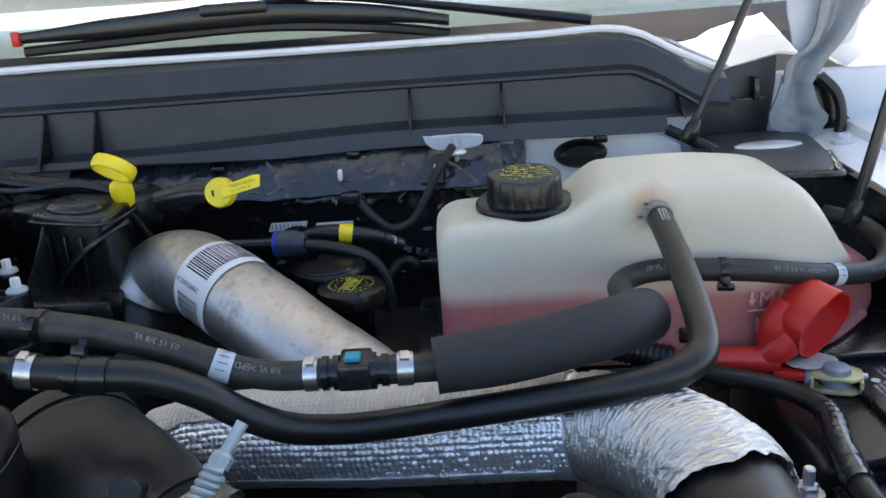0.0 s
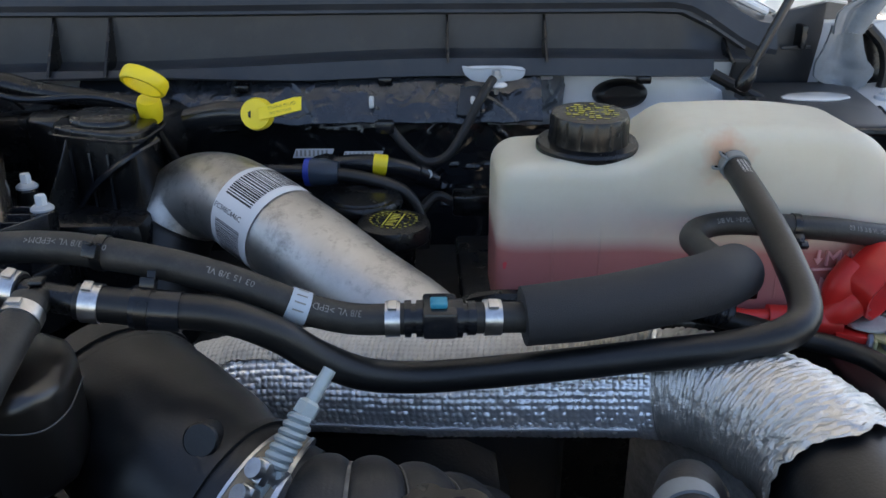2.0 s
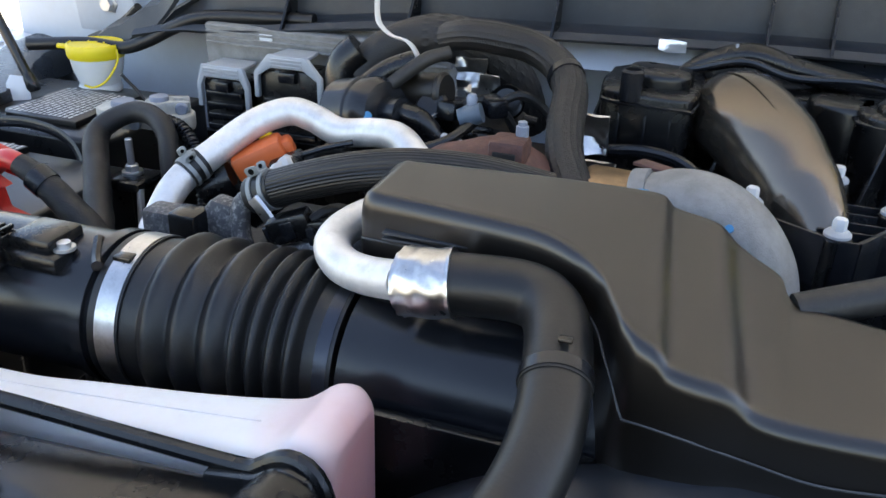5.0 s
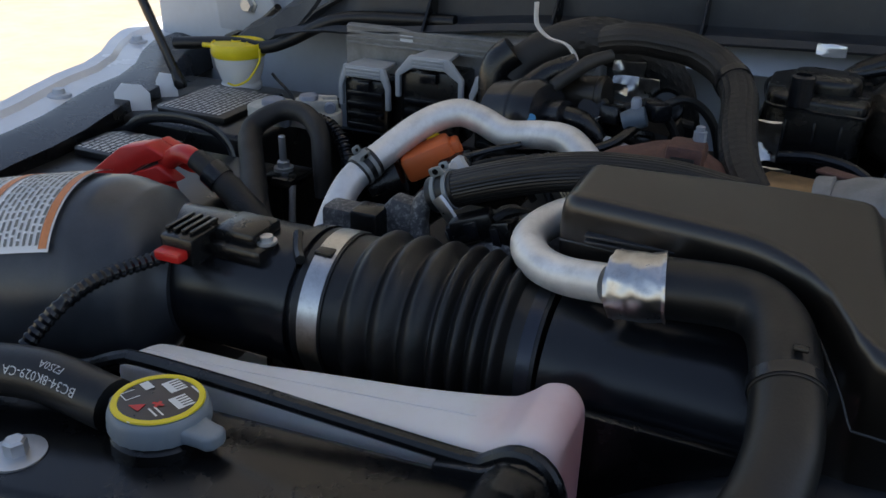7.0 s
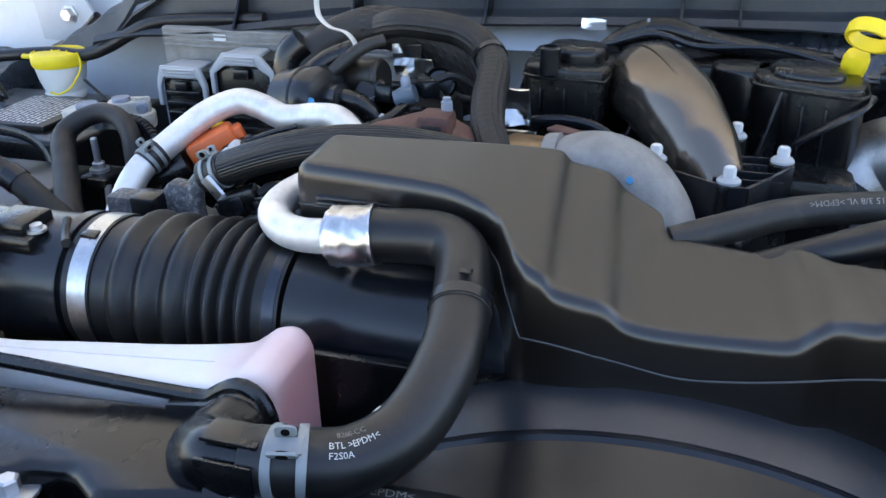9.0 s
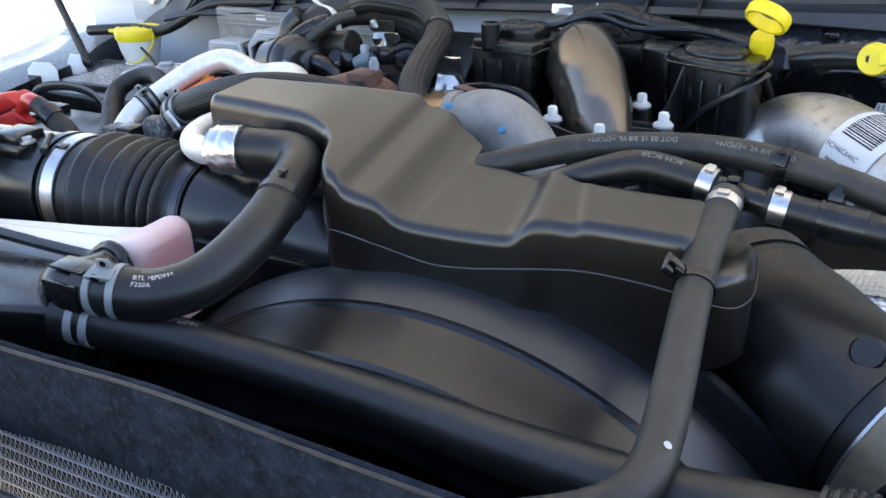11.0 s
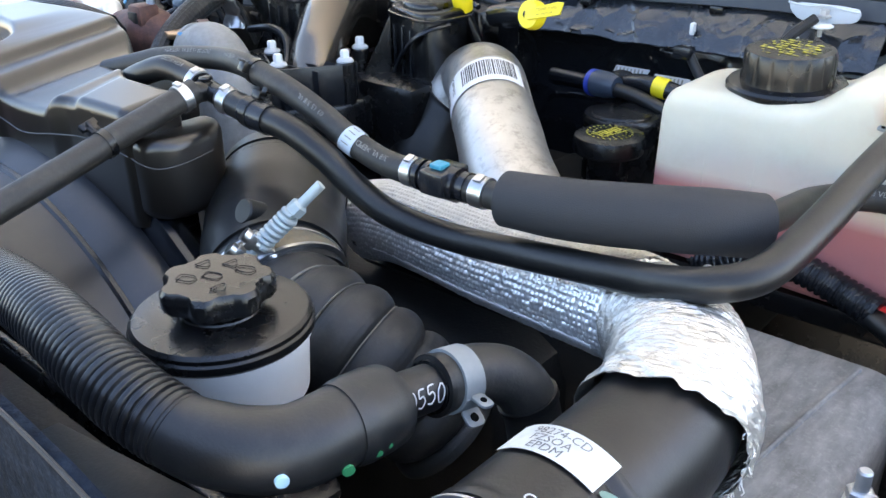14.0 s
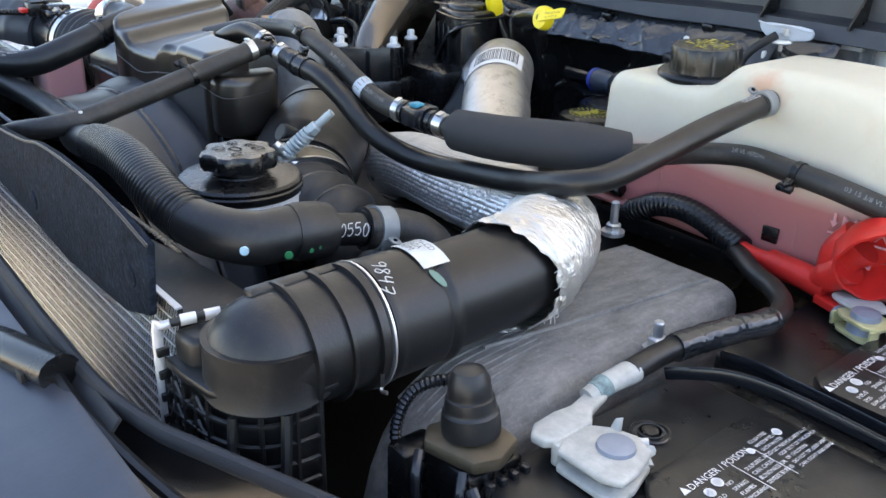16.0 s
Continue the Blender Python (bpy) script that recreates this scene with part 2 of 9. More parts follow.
bl_.new(b_wob.outputs[0], b_stain.inputs["Value"])
b_in = bn["Principled BSDF"].inputs["Base Color"]
b_from = b_in.links[0].from_socket
for b_fac, b_tint in ((b_lvl, (0.44, 0.085, 0.105, 1)), (b_stain, (0.66, 0.24, 0.10, 1))):
    b_mix = bn.new("ShaderNodeMix")
    b_mix.data_type = "RGBA"
    bl_.new(b_fac.outputs["Result"], b_mix.inputs["Factor"])
    bl_.new(b_from, b_mix.inputs["A"])
    b_mix.inputs["B"].default_value = b_tint
    b_from = b_mix.outputs["Result"]
bl_.new(b_from, b_in)
TANK_WHITE = translucent("white_tank_plastic", (0.86, 0.85, 0.84), 0.08)
GLASS = bpy.data.materials.new("windscreen_glass")
GLASS.use_nodes = True
gb = GLASS.node_tree.nodes["Principled BSDF"]
gb.inputs["Base Color"].default_value = (0.75, 0.9, 0.88, 1)
gb.inputs["Roughness"].default_value = 0.02
gb.inputs["Transmission Weight"].default_value = 0.9
gb.inputs["IOR"].default_value = 1.5

# ---- shapes ----
ORIGIN = {}


def thing(name, at, label, category, group="", kind=""):
    ob = new(name)
    ob.empty_display_size = 0.02
    ob.location = at
    ORIGIN[ob.name] = Vector(at)
    return tagged(ob, label, category, group, kind)


def part(name, bm, material, parent, label="", angle=35):
    """One mesh object under a thing or a part; the bmesh is in world metres and is used up."""
    o = ORIGIN[parent.name] if parent else Vector((0, 0, 0))
    bmesh.ops.recalc_face_normals(bm, faces=bm.faces)
    bmesh.ops.translate(bm, verts=bm.verts, vec=-o)
    me = bpy.data.meshes.new(name)
    bm.to_mesh(me)
    bm.free()
    me.shade_smooth()
    me.set_sharp_from_angle(angle=radians(angle))
    me.materials.append(material)
    ob = new(name, me)
    if parent:
        ob.parent = parent
    ORIGIN[ob.name] = o
    return tagged(ob, label)


def solo(name, bm, material, label, category, kind="", group="", angle=35):
    return tagged(part(name, bm, material, None, label, angle), "", category, group, kind)


def joined(*bms):
    a = bms[0]
    for b in bms[1:]:
        me = bpy.data.meshes.new("tmp")
        b.to_mesh(me)
        b.free()
        a.from_mesh(me)
        bpy.data.meshes.remove(me)
    return a


def spline(points, n):
    p = [Vector(q) for q in points]
    if len(p) == 2:
        return [p[0].lerp(p[1], i / (n - 1)) for i in range(n)]
    p = [p[0] * 2 - p[1]] + p + [p[-1] * 2 - p[-2]]
    dense = []
    for k in range(1, len(p) - 2):
        a, b, c, d = p[k - 1 : k + 3]
        for i in range(16):
            t = i / 16
            dense.append(0.5 * ((2 * b) + (c - a) * t + (2 * a - 5 * b + 4 * c - d) * t * t + (3 * b - a - 3 * c + d) * t**3))
    dense.append(p[-2])
    run = [0.0]
    for a, b in zip(dense, dense[1:]):
        run.append(run[-1] + (b - a).length)
    out, k = [], 0
    for i in range(n):
        s = run[-1] * i / (n - 1)
        while k < len(run) - 2 and run[k + 1] < s:
            k += 1
        f = (s - run[k]) / max(1e-9, run[k + 1] - run[k])
        out.append(dense[k].lerp(dense[k + 1], min(1, max(0, f))))
    return out


def length_of(points):
    c = spline(points, 120)
    return sum((b - a).length for a, b in zip(c, c[1:]))


def frames(c):
    """Tangent, up and side along a polyline, up being kept as near the sky as it can."""
    out, last = [], None
    for i, p in enumerate(c):
        t = (c[min(i + 1, len(c) - 1)] - c[max(i - 1, 0)]).normalized()
        if last is None:
            ref = Vector((0, 0, 1)) if abs(t.z) < 0.9 else Vector((0, 1, 0))
        else:
            ref = last
        u = (ref - t * ref.dot(t)).normalized()
        last = u
        out.append((t, u, t.cross(u)))
    return out


def sweep(points, radius, n=48, segs=18, shape=None, caps=True, flat=1.0):
    """A tube along a smooth curve. radius: a number, or numbers spread along it; shape(u, angle): a factor on the radius."""
    c = spline(points, n)
    fr = frames(c)
    bm = bmesh.new()
    rings = []
    for i, (p, (t, u, s)) in enumerate(zip(c, fr)):
        f = i / (n - 1)
        if isinstance(radius, (list, tuple)):
            k = f * (len(radius) - 1)
            j = min(int(k), len(radius) - 2)
            w = k - j
            w = w * w * (3 - 2 * w)
            r = radius[j] * (1 - w) + radius[j + 1] * w
        else:
            r = radius
        ring = []
        for a in range(segs):
            th = 2 * math.pi * a / segs
            q = r * (shape(f, th) if shape else 1)
            ring.append(bm.verts.new(p + u * math.cos(th) * q * flat + s * math.sin(th) * q))
        rings.append(ring)
    for a, b in zip(rings, rings[1:]):
        for k in range(segs):
            bm.faces.new((a[k], a[(k + 1) % segs], b[(k + 1) % segs], b[k]))
    if caps:
        bm.faces.new(rings[0][::-1])
        bm.faces.new(rings[-1])
    return bm


def section(points, f0, f1, n=12):
    """The stretch of a curve between two fractions of its length."""
    c = spline(points, 200)
    return [c[min(199, max(0, round((f0 + (f1 - f0) * i / (n - 1)) * 199)))] for i in range(n)]


def axis_to(p, q):
    """A pose at p whose z axis points to q."""
    d = (Vector(q) - Vector(p)).normalized()
    return Matrix.Translation(p) @ d.to_track_quat("Z", "Y").to_matrix().to_4x4()


def lathe(profile, at=Matrix(), segs=32, shape=None):
    bm = bmesh.new()
    rings = []
    for r, z in profile:
        if r < 1e-6:
            rings.append([bm.verts.new(at @ Vector((0, 0, z)))])
        else:
            rings.append([bm.verts.new(at @ Vector((r * math.cos(t) * (shape(t, r, z) if shape else 1), r * math.sin(t) * (shape(t, r, z) if shape else 1), z)))
                          for t in (2 * math.pi * k / segs for k in range(segs))])
    for a, b in zip(rings, rings[1:]):
        for k in range(segs):
            if len(a) == 1:
                bm.faces.new((a[0], b[(k + 1) % segs], b[k]))
            elif len(b) == 1:
                bm.faces.new((a[k], a[(k + 1) % segs], b[0]))
            else:
                bm.faces.new((a[k], a[(k + 1) % segs], b[(k + 1) % segs], b[k]))
    for ring, way in ((rings[0], -1), (rings[-1], 1)):
        if len(ring) > 1:
            bm.faces.new(ring[::way])
    return bm


def bevelled(bm, width, segs=2):
    if width:
        bmesh.ops.bevel(bm, geom=[e for e in bm.edges if len(e.link_faces) == 2 and e.calc_face_angle(0) > 0.5], offset=width, segments=segs, profile=0.5, affect="EDGES", clamp_overlap=True)
    return bm


def box(x0, x1, y0, y1, z0, z1, bevel=0.003, segs=2, at=None):
    bm = bmesh.new()
    bmesh.ops.create_cube(bm, size=1)
    for v in bm.verts:
        v.co = Vector((x0 + (v.co.x + 0.5) * (x1 - x0), y0 + (v.co.y + 0.5) * (y1 - y0), z0 + (v.co.z + 0.5) * (z1 - z0)))
    bevelled(bm, bevel, segs)
    if at is not None:
        bm.transform(at)
    return bm


def slab(outline, z0, z1, bevel=0.002, at=None, segs=2):
    """A plate of the given outline, between two heights."""
    bm = bmesh.new()
    vs = [bm.verts.new((x, y, z0)) for x, y in outline]
    f = bm.faces.new(vs)
    top = bmesh.ops.extrude_face_region(bm, geom=[f])
    bmesh.ops.translate(bm, verts=[v for v in top["geom"] if isinstance(v, bmesh.types.BMVert)], vec=(0, 0, z1 - z0))
    bevelled(bm, bevel, segs)
    if at is not None:
        bm.transform(at)
    return bm


def lerp_table(table):
    """A smooth function through (x, y) pairs."""
    def value(x):
        if x <= table[0][0]:
            return table[0][1]
        for (a, p), (b, q) in zip(table, table[1:]):
            if x <= b:
                w = (x - a) / (b - a)
                w = w * w * (3 - 2 * w)
                return p + (q - p) * w
        return table[-1][1]
    return value


def smooth_table(table):
    """A curve through (x, y) pairs that never overshoots them."""
    xs, ys = [p[0] for p in table], [p[1] for p in table]
    d = [(ys[i + 1] - ys[i]) / (xs[i + 1] - xs[i]) for i in range(len(xs) - 1)]
    m = [d[0]] + [2 * a * b / (a + b) if a * b > 0 else 0.0 for a, b in zip(d, d[1:])] + [d[-1]]
    def value(x):
        x = min(max(x, xs[0]), xs[-1])
        i = next(k for k in range(len(d)) if x <= xs[k + 1])
        h = xs[i + 1] - xs[i]
        t = (x - xs[i]) / h
        return (2 * t**3 - 3 * t * t + 1) * ys[i] + (t**3 - 2 * t * t + t) * h * m[i] + (3 * t * t - 2 * t**3) * ys[i + 1] + (t**3 - t * t) * h * m[i + 1]
    return value


def loft_x(x0, x1, front, back, top, bottom, edge=0.008, n=90, rows=12, relief=None, foot=0.0):
    """A moulded body along x: front(x), back(x), top(x) and bottom height, with rounded upper edges and ends."""
    bm = bmesh.new()
    rings = []
    for i in range(n):
        f = i / (n - 1)
        f = 0.5 - 0.5 * math.cos(math.pi * f) if True else f
        x = x0 + (x1 - x0) * f
        end = min(1.0, min(x - x0, x1 - x) / (edge * 1.6))
        drop = edge * (1 - math.sqrt(max(0, 1 - (1 - end) ** 2)))
        yf, yb, z = front(x) + drop, back(x) - drop, top(x) - drop
        prof = [(yf - foot, bottom)]
        for k in range(1, 5):
            prof.append((yf - foot * (1 - k / 4), bottom + (z - edge - bottom) * k / 4))
        for k in range(1, 7):
            a = math.pi / 2 * k / 6
            prof.append((yf + edge * (1 - math.cos(a)), z - edge + edge * math.sin(a)))
        for k in range(1, rows):
            prof.append((yf + edge + (yb - yf - 2 * edge) * k / rows, z))
        for k in range(0, 7):
            a = math.pi / 2 * k / 6
            prof.append((yb - edge + edge * math.sin(a), z - edge + edge * math.cos(a)))
        prof.append((yb, bottom))
        rings.append([bm.verts.new((x, y, q + (relief(x, y, q) if relief else 0))) for y, q in prof])
    for a, b in zip(rings, rings[1:]):
        for k in range(len(a) - 1):
            bm.faces.new((a[k], a[k + 1], b[k + 1], b[k]))
        bm.faces.new((a[-1], a[0], b[0], b[-1]))
    bm.faces.new(rings[0])
    bm.faces.new(rings[-1][::-1])
    return bm


def letters(text, size, at, thick=0.0):
    """Flat lettering with the built-in font; at: the pose of its lower left corner."""
    cu = bpy.data.curves.new("letters", "FONT")
    cu.body, cu.size, cu.resolution_u, cu.extrude = text, size, 2, thick
    ob = bpy.data.objects.new("letters", cu)
    me = bpy.data.meshes.new_from_object(ob)
    bm = bmesh.new()
    bm.from_mesh(me)
    bpy.data.objects.remove(ob)
    bpy.data.meshes.remove(me)
    bm.transform(at)
    return bm


def rects(list_of, at, z=0.0):
    """Flat bars (x0, y0, x1, y1) in the plane of a pose."""
    bm = bmesh.new()
    for x0, y0, x1, y1 in list_of:
        bm.faces.new([bm.verts.new(at @ Vector((x, y, z))) for x, y in ((x0, y0), (x1, y0), (x1, y1), (x0, y1))])
    return bm


def on_tube(bm, points, r, f0, angle, flip=False):
    """Wraps flat shapes, x along and y around, onto a tube from a fraction of its length and an angle from its upper side."""
    c = spline(points, 240)
    fr = frames(c)
    total = sum((b - a).length for a, b in zip(c, c[1:]))
    for v in bm.verts:
        x, y = (-v.co.x, -v.co.y) if flip else (v.co.x, v.co.y)
        k = min(238.99, max(0, (f0 + x / total) * 239))
        j = int(k)
        p = c[j].lerp(c[j + 1], k - j)
        t, u, s = fr[j]
        th = radians(angle) - y / r
        v.co = p + (u * math.cos(th) + s * math.sin(th)) * (r + 0.0003 + v.co.z)
    return bm


def patch(length, width, nx=24, ny=14):
    """A flat grid, to be wrapped on a tube."""
    bm = bmesh.new()
    g = [[bm.verts.new((length * i / nx, width * (j / ny - 0.5), 0)) for j in range(ny + 1)] for i in range(nx + 1)]
    for i in range(nx):
        for j in range(ny):
            bm.faces.new((g[i][j], g[i + 1][j], g[i + 1][j + 1], g[i][j + 1]))
    return bm


PEN = {
    "0": [[(0.30, 0.95), (0.08, 0.60), (0.15, 0.10), (0.40, 0.05), (0.55, 0.50), (0.45, 0.90), (0.30, 0.95)]],
    "4": [[(0.15, 0.95), (0.10, 0.50), (0.55, 0.52)], [(0.50, 0.95), (0.42, 0.0)]],
    "5": [[(0.55, 0.95), (0.15, 0.90), (0.12, 0.55), (0.40, 0.60), (0.55, 0.35), (0.35, 0.03), (0.08, 0.10)]],
    "7": [[(0.10, 0.90), (0.58, 0.92), (0.30, 0.0)], [(0.15, 0.45), (0.50, 0.50)]],
    "8": [[(0.50, 0.85), (0.25, 0.95), (0.12, 0.78), (0.30, 0.55), (0.50, 0.30), (0.35, 0.03), (0.12, 0.15), (0.25, 0.45), (0.50, 0.75), (0.48, 0.88)]],
    "9": [[(0.55, 0.75), (0.35, 0.95), (0.12, 0.80), (0.20, 0.55), (0.50, 0.65), (0.58, 0.90), (0.50, 0.30), (0.42, 0.0)]],
}


def handwritten(text, size, at, pen=0.0006):
    """Digits drawn by hand with a paint pen, flat in a pose."""
    bm = bmesh.new()
    for k, c in enumerate(text):
        for stroke in PEN[c]:
            path = [((k * 0.72 + x + 0.10 * y) * size, (y + 0.05 * ((k * 7) % 3 - 1)) * size, 0.0) for x, y in stroke]
            bm = joined(bm, sweep(path, pen, 6 * len(path), 6, flat=0.4))
    bm.transform(at)
    return bm


def eased(points, times=2):
    """Cuts the corners of an outline so that it runs round."""
    for _ in range(times):
        points = [tuple(a + (b - a) * f for a, b in zip(p, q)) for p, q in zip(points, points[1:] + points[:1]) for f in (0.22, 0.78)]
    return points


def symbol_marks(seed, reach):
    """Small printed icons and lines of marks inside a circle."""
    rq, marks = random.Random(seed), []
    for row in range(-4, 5):
        y, x = row * reach / 4.6, -reach
        while x < reach:
            w = rq.choice((0.0012, 0.0020, 0.0034, 0.0046))
            h = rq.choice((0.0012, 0.0020, 0.0030))
            if math.hypot(max(abs(x), abs(x + w)), abs(y) + h) < reach and rq.random() < 0.72:
                marks.append((x, y, x + w, y + h))
            x += w + 0.0011
    return marks


# ---- the setting: ground and the truck's body ----
g = bmesh.new()
bmesh.ops.create_grid(g, x_segments=40, y_segments=40, size=400)
solo("ground", g, CONCRETE, "pale sunlit concrete ground of the lot", "ground", "structure")

# open bonnet, hinged at the cowl
hood = thing("bonnet", (0.12, 1.36, 1.33), "white open bonnet raised over the engine bay", "bonnet")
hm = Matrix.Translation((0.12, 1.36, 1.36)) @ Matrix.Rotation(radians(-52), 4, "X")
part("skin", box(-1.10, 0.86, -1.18, 0.0, 0.03, 0.045, 0.006, at=hm), WHITE_PAINT, hood)
part("inner_frame", box(-1.04, 0.80, -1.10, -0.06, 0.0, 0.028, 0.01, at=hm), WHITE_PAINT, hood)

# cowl: rail, recessed ribbed face and lower lip
cowl_low = lerp_table([(-0.86, 1.150), (-0.72, 1.176), (-0.66, 1.188), (-0.35, 1.214), (0.0, 1.222), (0.33, 1.230), (0.66, 1.226)])
cowl_y = lerp_table([(-0.66, 1.17), (0.0, 1.184), (0.33, 1.202), (0.66, 1.208)])
cowl_top = lerp_table([(-0.83, 1.160), (-0.80, 1.172), (-0.774, 1.186), (-0.712, 1.216), (-0.66, 1.262), (-0.58, 1.300), (-0.2, 1.322), (0.56, 1.320), (0.67, 1.272), (0.70, 1.262)])


def profile_x(x0, x1, n, profile):
    """A sheet along x: profile(x) gives its (y, z) corners."""
    bm = bmesh.new()
    rows = [[bm.verts.new((x, y, z)) for y, z in profile(x)] for x in (x0 + (x1 - x0) * i / (n - 1) for i in range(n))]
    for a, b in zip(rows, rows[1:]):
        for k in range(len(a) - 1):
            bm.faces.new((a[k], a[k + 1], b[k + 1], b[k]))
    return bm


def thick(bm, t=0.003):
    bmesh.ops.recalc_face_normals(bm, faces=bm.faces)
    bmesh.ops.solidify(bm, geom=bm.faces[:], thickness=t)
    return bm


cowl = thing("windscreen_scuttle", (0.1, 1.2, 1.26), "dark grey ribbed plastic cowl panel below the windscreen", "cowl panel")
part("rail", thick(profile_x(-0.80, 0.672, 80, lambda x: [(cowl_y(x) + 0.075, cowl_top(x) + 0.006), (cowl_y(x) + 0.03, cowl_top(x)), (cowl_y(x) + 0.014, cowl_top(x) - 0.006), (cowl_y(x) + 0.004, cowl_top(x) - 0.03), (cowl_y(x) + 0.006, cowl_top(x) - 0.036)])), PLASTIC_GREY, cowl)
part("face", thick(profile_x(-0.715, 0.64, 40, lambda x: [(cowl_y(x) + 0.006, cowl_top(x) - 0.036), (cowl_y(x) + 0.018, cowl_top(x) - 0.040), (cowl_y(x) + 0.014, cowl_low(x) + 0.014), (cowl_y(x) + 0.006, cowl_low(x) + 0.008), (cowl_y(x) - 0.014, cowl_low(x) + 0.007)])), PLASTIC_GREY, cowl)
part("lower_lip", thick(profile_x(-0.72, 0.60, 40, lambda x: [(cowl_y(x) - 0.013, cowl_low(x) + 0.009), (cowl_y(x) - 0.019, cowl_low(x) - 0.007 + 0.010 * max(0, min(1, (0.20 - x) / 0.15)))]), 0.004), PLASTIC_GREY, cowl)
for x in (-0.53, -0.39, -0.245, -0.052, 0.002, 0.331, 0.429, 0.616):
    y, z0, z1 = cowl_y(x), cowl_low(x) + 0.008, cowl_top(x) - 0.042
    part("rib", thick(slab([(y - 0.026, z0), (y + 0.016, z0), (y + 0.016, z1), (y + 0.012, z1)], 0, 0.0025, 0, at=Matrix(((0, 0, 1, x), (1, 0, 0, 0), (0, 1, 0, 0), (0, 0, 0, 1)))), 0.0005), PLASTIC, cowl)
for x in (-0.29, -0.02, 0.13, 0.27, 0.53):
    part("clip", box(x - 0.007, x + 0.007, cowl_y(x) - 0.024, cowl_y(x) - 0.012, cowl_low(x) - 0.014, cowl_low(x) - 0.006, 0.002), PLASTIC, cowl)
part("bright_edge", sweep([(x, cowl_y(x) + 0.028, cowl_top(x) + 0.004) for x in (-0.64, -0.4, -0.1, 0.2, 0.45, 0.56, 0.62, 0.665)], 0.004, 60, 8), WHITE_PAINT, cowl, "white painted hood edge seam")

# windscreen and its wiper
seal = thing("cowl_seal", (-0.7, 1.16, 1.19), "black rubber cowl seal dropping to the wing", "seal")
part("strip", sweep([(-0.50, 1.168, 1.214), (-0.60, 1.164, 1.210), (-0.640, 1.160, 1.205), (-0.672, 1.157, 1.192), (-0.704, 1.155, 1.176), (-0.738, 1.152, 1.165), (-0.785, 1.15, 1.166), (-0.86, 1.14, 1.160)], 0.0075, 60, 12), RUBBER, seal)
left_hinge = part("hinge", slab([(-0.865, 1.16), (-0.80, 1.16), (-0.775, 1.19), (-0.79, 1.215), (-0.83, 1.23), (-0.845, 1.30), (-0.885, 1.30), (-0.87, 1.21)], 0, 0.006, 0.002, at=Matrix(((1, 0, 0, 0), (0, 0, -1, 1.24), (0, 1, 0, 0), (0, 0, 0, 1)))), GREY_PAINT, hood, "light grey painted hinge arm")
part("bolt", lathe([(0, 0.010), (0.008, 0.010), (0.009, 0.003), (0.012, 0.002), (0.012, 0)], Matrix.Translation((-0.815, 1.234, 1.195)) @ Matrix.Rotation(radians(90), 4, "X"), 6), ZINC, left_hinge)
screen = thing("windscreen", (0.1, 1.45, 1.33), "tinted glass windscreen behind the cowl", "windscreen")
part("glass", thick(profile_x(-0.8, 0.95, 30, lambda x: [(1.33 + 0.10 * ((x - 0.1) / 0.9) ** 2, 1.30), (1.70 + 0.1 * ((x - 0.1) / 0.9) ** 2, 1.66)]), 0.005), GLASS, screen)
part("black_band", thick(profile_x(-0.8, 0.95, 30, lambda x: [(1.318 + 0.10 * ((x - 0.1) / 0.9) ** 2, 1.296), (1.352 + 0.1 * ((x - 0.1) / 0.9) ** 2, 1.329)]), 0.002), PLASTIC_SOFT, screen)
part("dashboard", box(-0.75, 0.95, 1.52, 1.95, 1.1, 1.34, 0.04), PLASTIC_GREY, screen)
part("roof", box(-0.85, 1.05, 1.75, 2.9, 1.75, 1.8, 0.02), WHITE_PAINT, screen)
wiper = thing("windscreen_wiper", (0.2, 1.33, 1.34), "black wiper blade with red end cap lying on the windscreen", "wiper")
blade = [(-0.13, 1.345, 1.352), (0.0, 1.345, 1.357), (0.16, 1.34, 1.362), (0.3, 1.335, 1.352), (0.38, 1.33, 1.340)]
part("blade", sweep(blade, [0.004, 0.0075, 0.009, 0.0075, 0.004], 40, 8, flat=1.6), PLASTIC_SOFT, wiper)
part("rubber_lip", sweep([(x, y + 0.004, z - 0.016) for x, y, z in blade], 0.003, 30, 6, flat=2.0), RUBBER, wiper)
part("end_cap", box(-0.139, -0.129, 1.338, 1.350, 1.343, 1.360, 0.002), RED, wiper, "red end cap")
part("arm", sweep([(0.12, 1.342, 1.370), (0.22, 1.335, 1.376), (0.34, 1.325, 1.362), (0.54, 1.30, 1.330)], [0.003, 0.004, 0.005, 0.007], 30, 8), PLASTIC_SOFT, wiper)
part("clip", box(0.09, 0.17, 1.33, 1.35, 1.362, 1.376, 0.003), PLASTIC, wiper)

mirror = thing("scuttle_corner", (-0.88, 1.30, 1.17), "black plastic corner piece at the foot of the windscreen pillar", "cowl panel")
part("panel", slab([(-0.990, 1.147), (-0.880, 1.149), (-0.80, 1.185), (-0.70, 1.33), (-0.80, 1.36), (-0.884, 1.196)], 0, 0.012, 0.003, at=Matrix(((1, 0, 0, 0), (0, 0, -1, 1.31), (0, 1, 0, 0), (0, 0, 0, 1)))), PLASTIC_GREY, mirror)
part("bright_strip", sweep([(-0.905, 1.285, 1.142), (-0.86, 1.27, 1.160), (-0.815, 1.25, 1.178)], 0.004, 20, 8, flat=1.8), WHITE_PAINT, mirror, "white painted flange strip")
part("seal_lip", sweep([(-0.90, 1.272, 1.134), (-0.85, 1.255, 1.152), (-0.79, 1.225, 1.178), (-0.755, 1.21, 1.20)], 0.005, 24, 8), RUBBER, mirror)

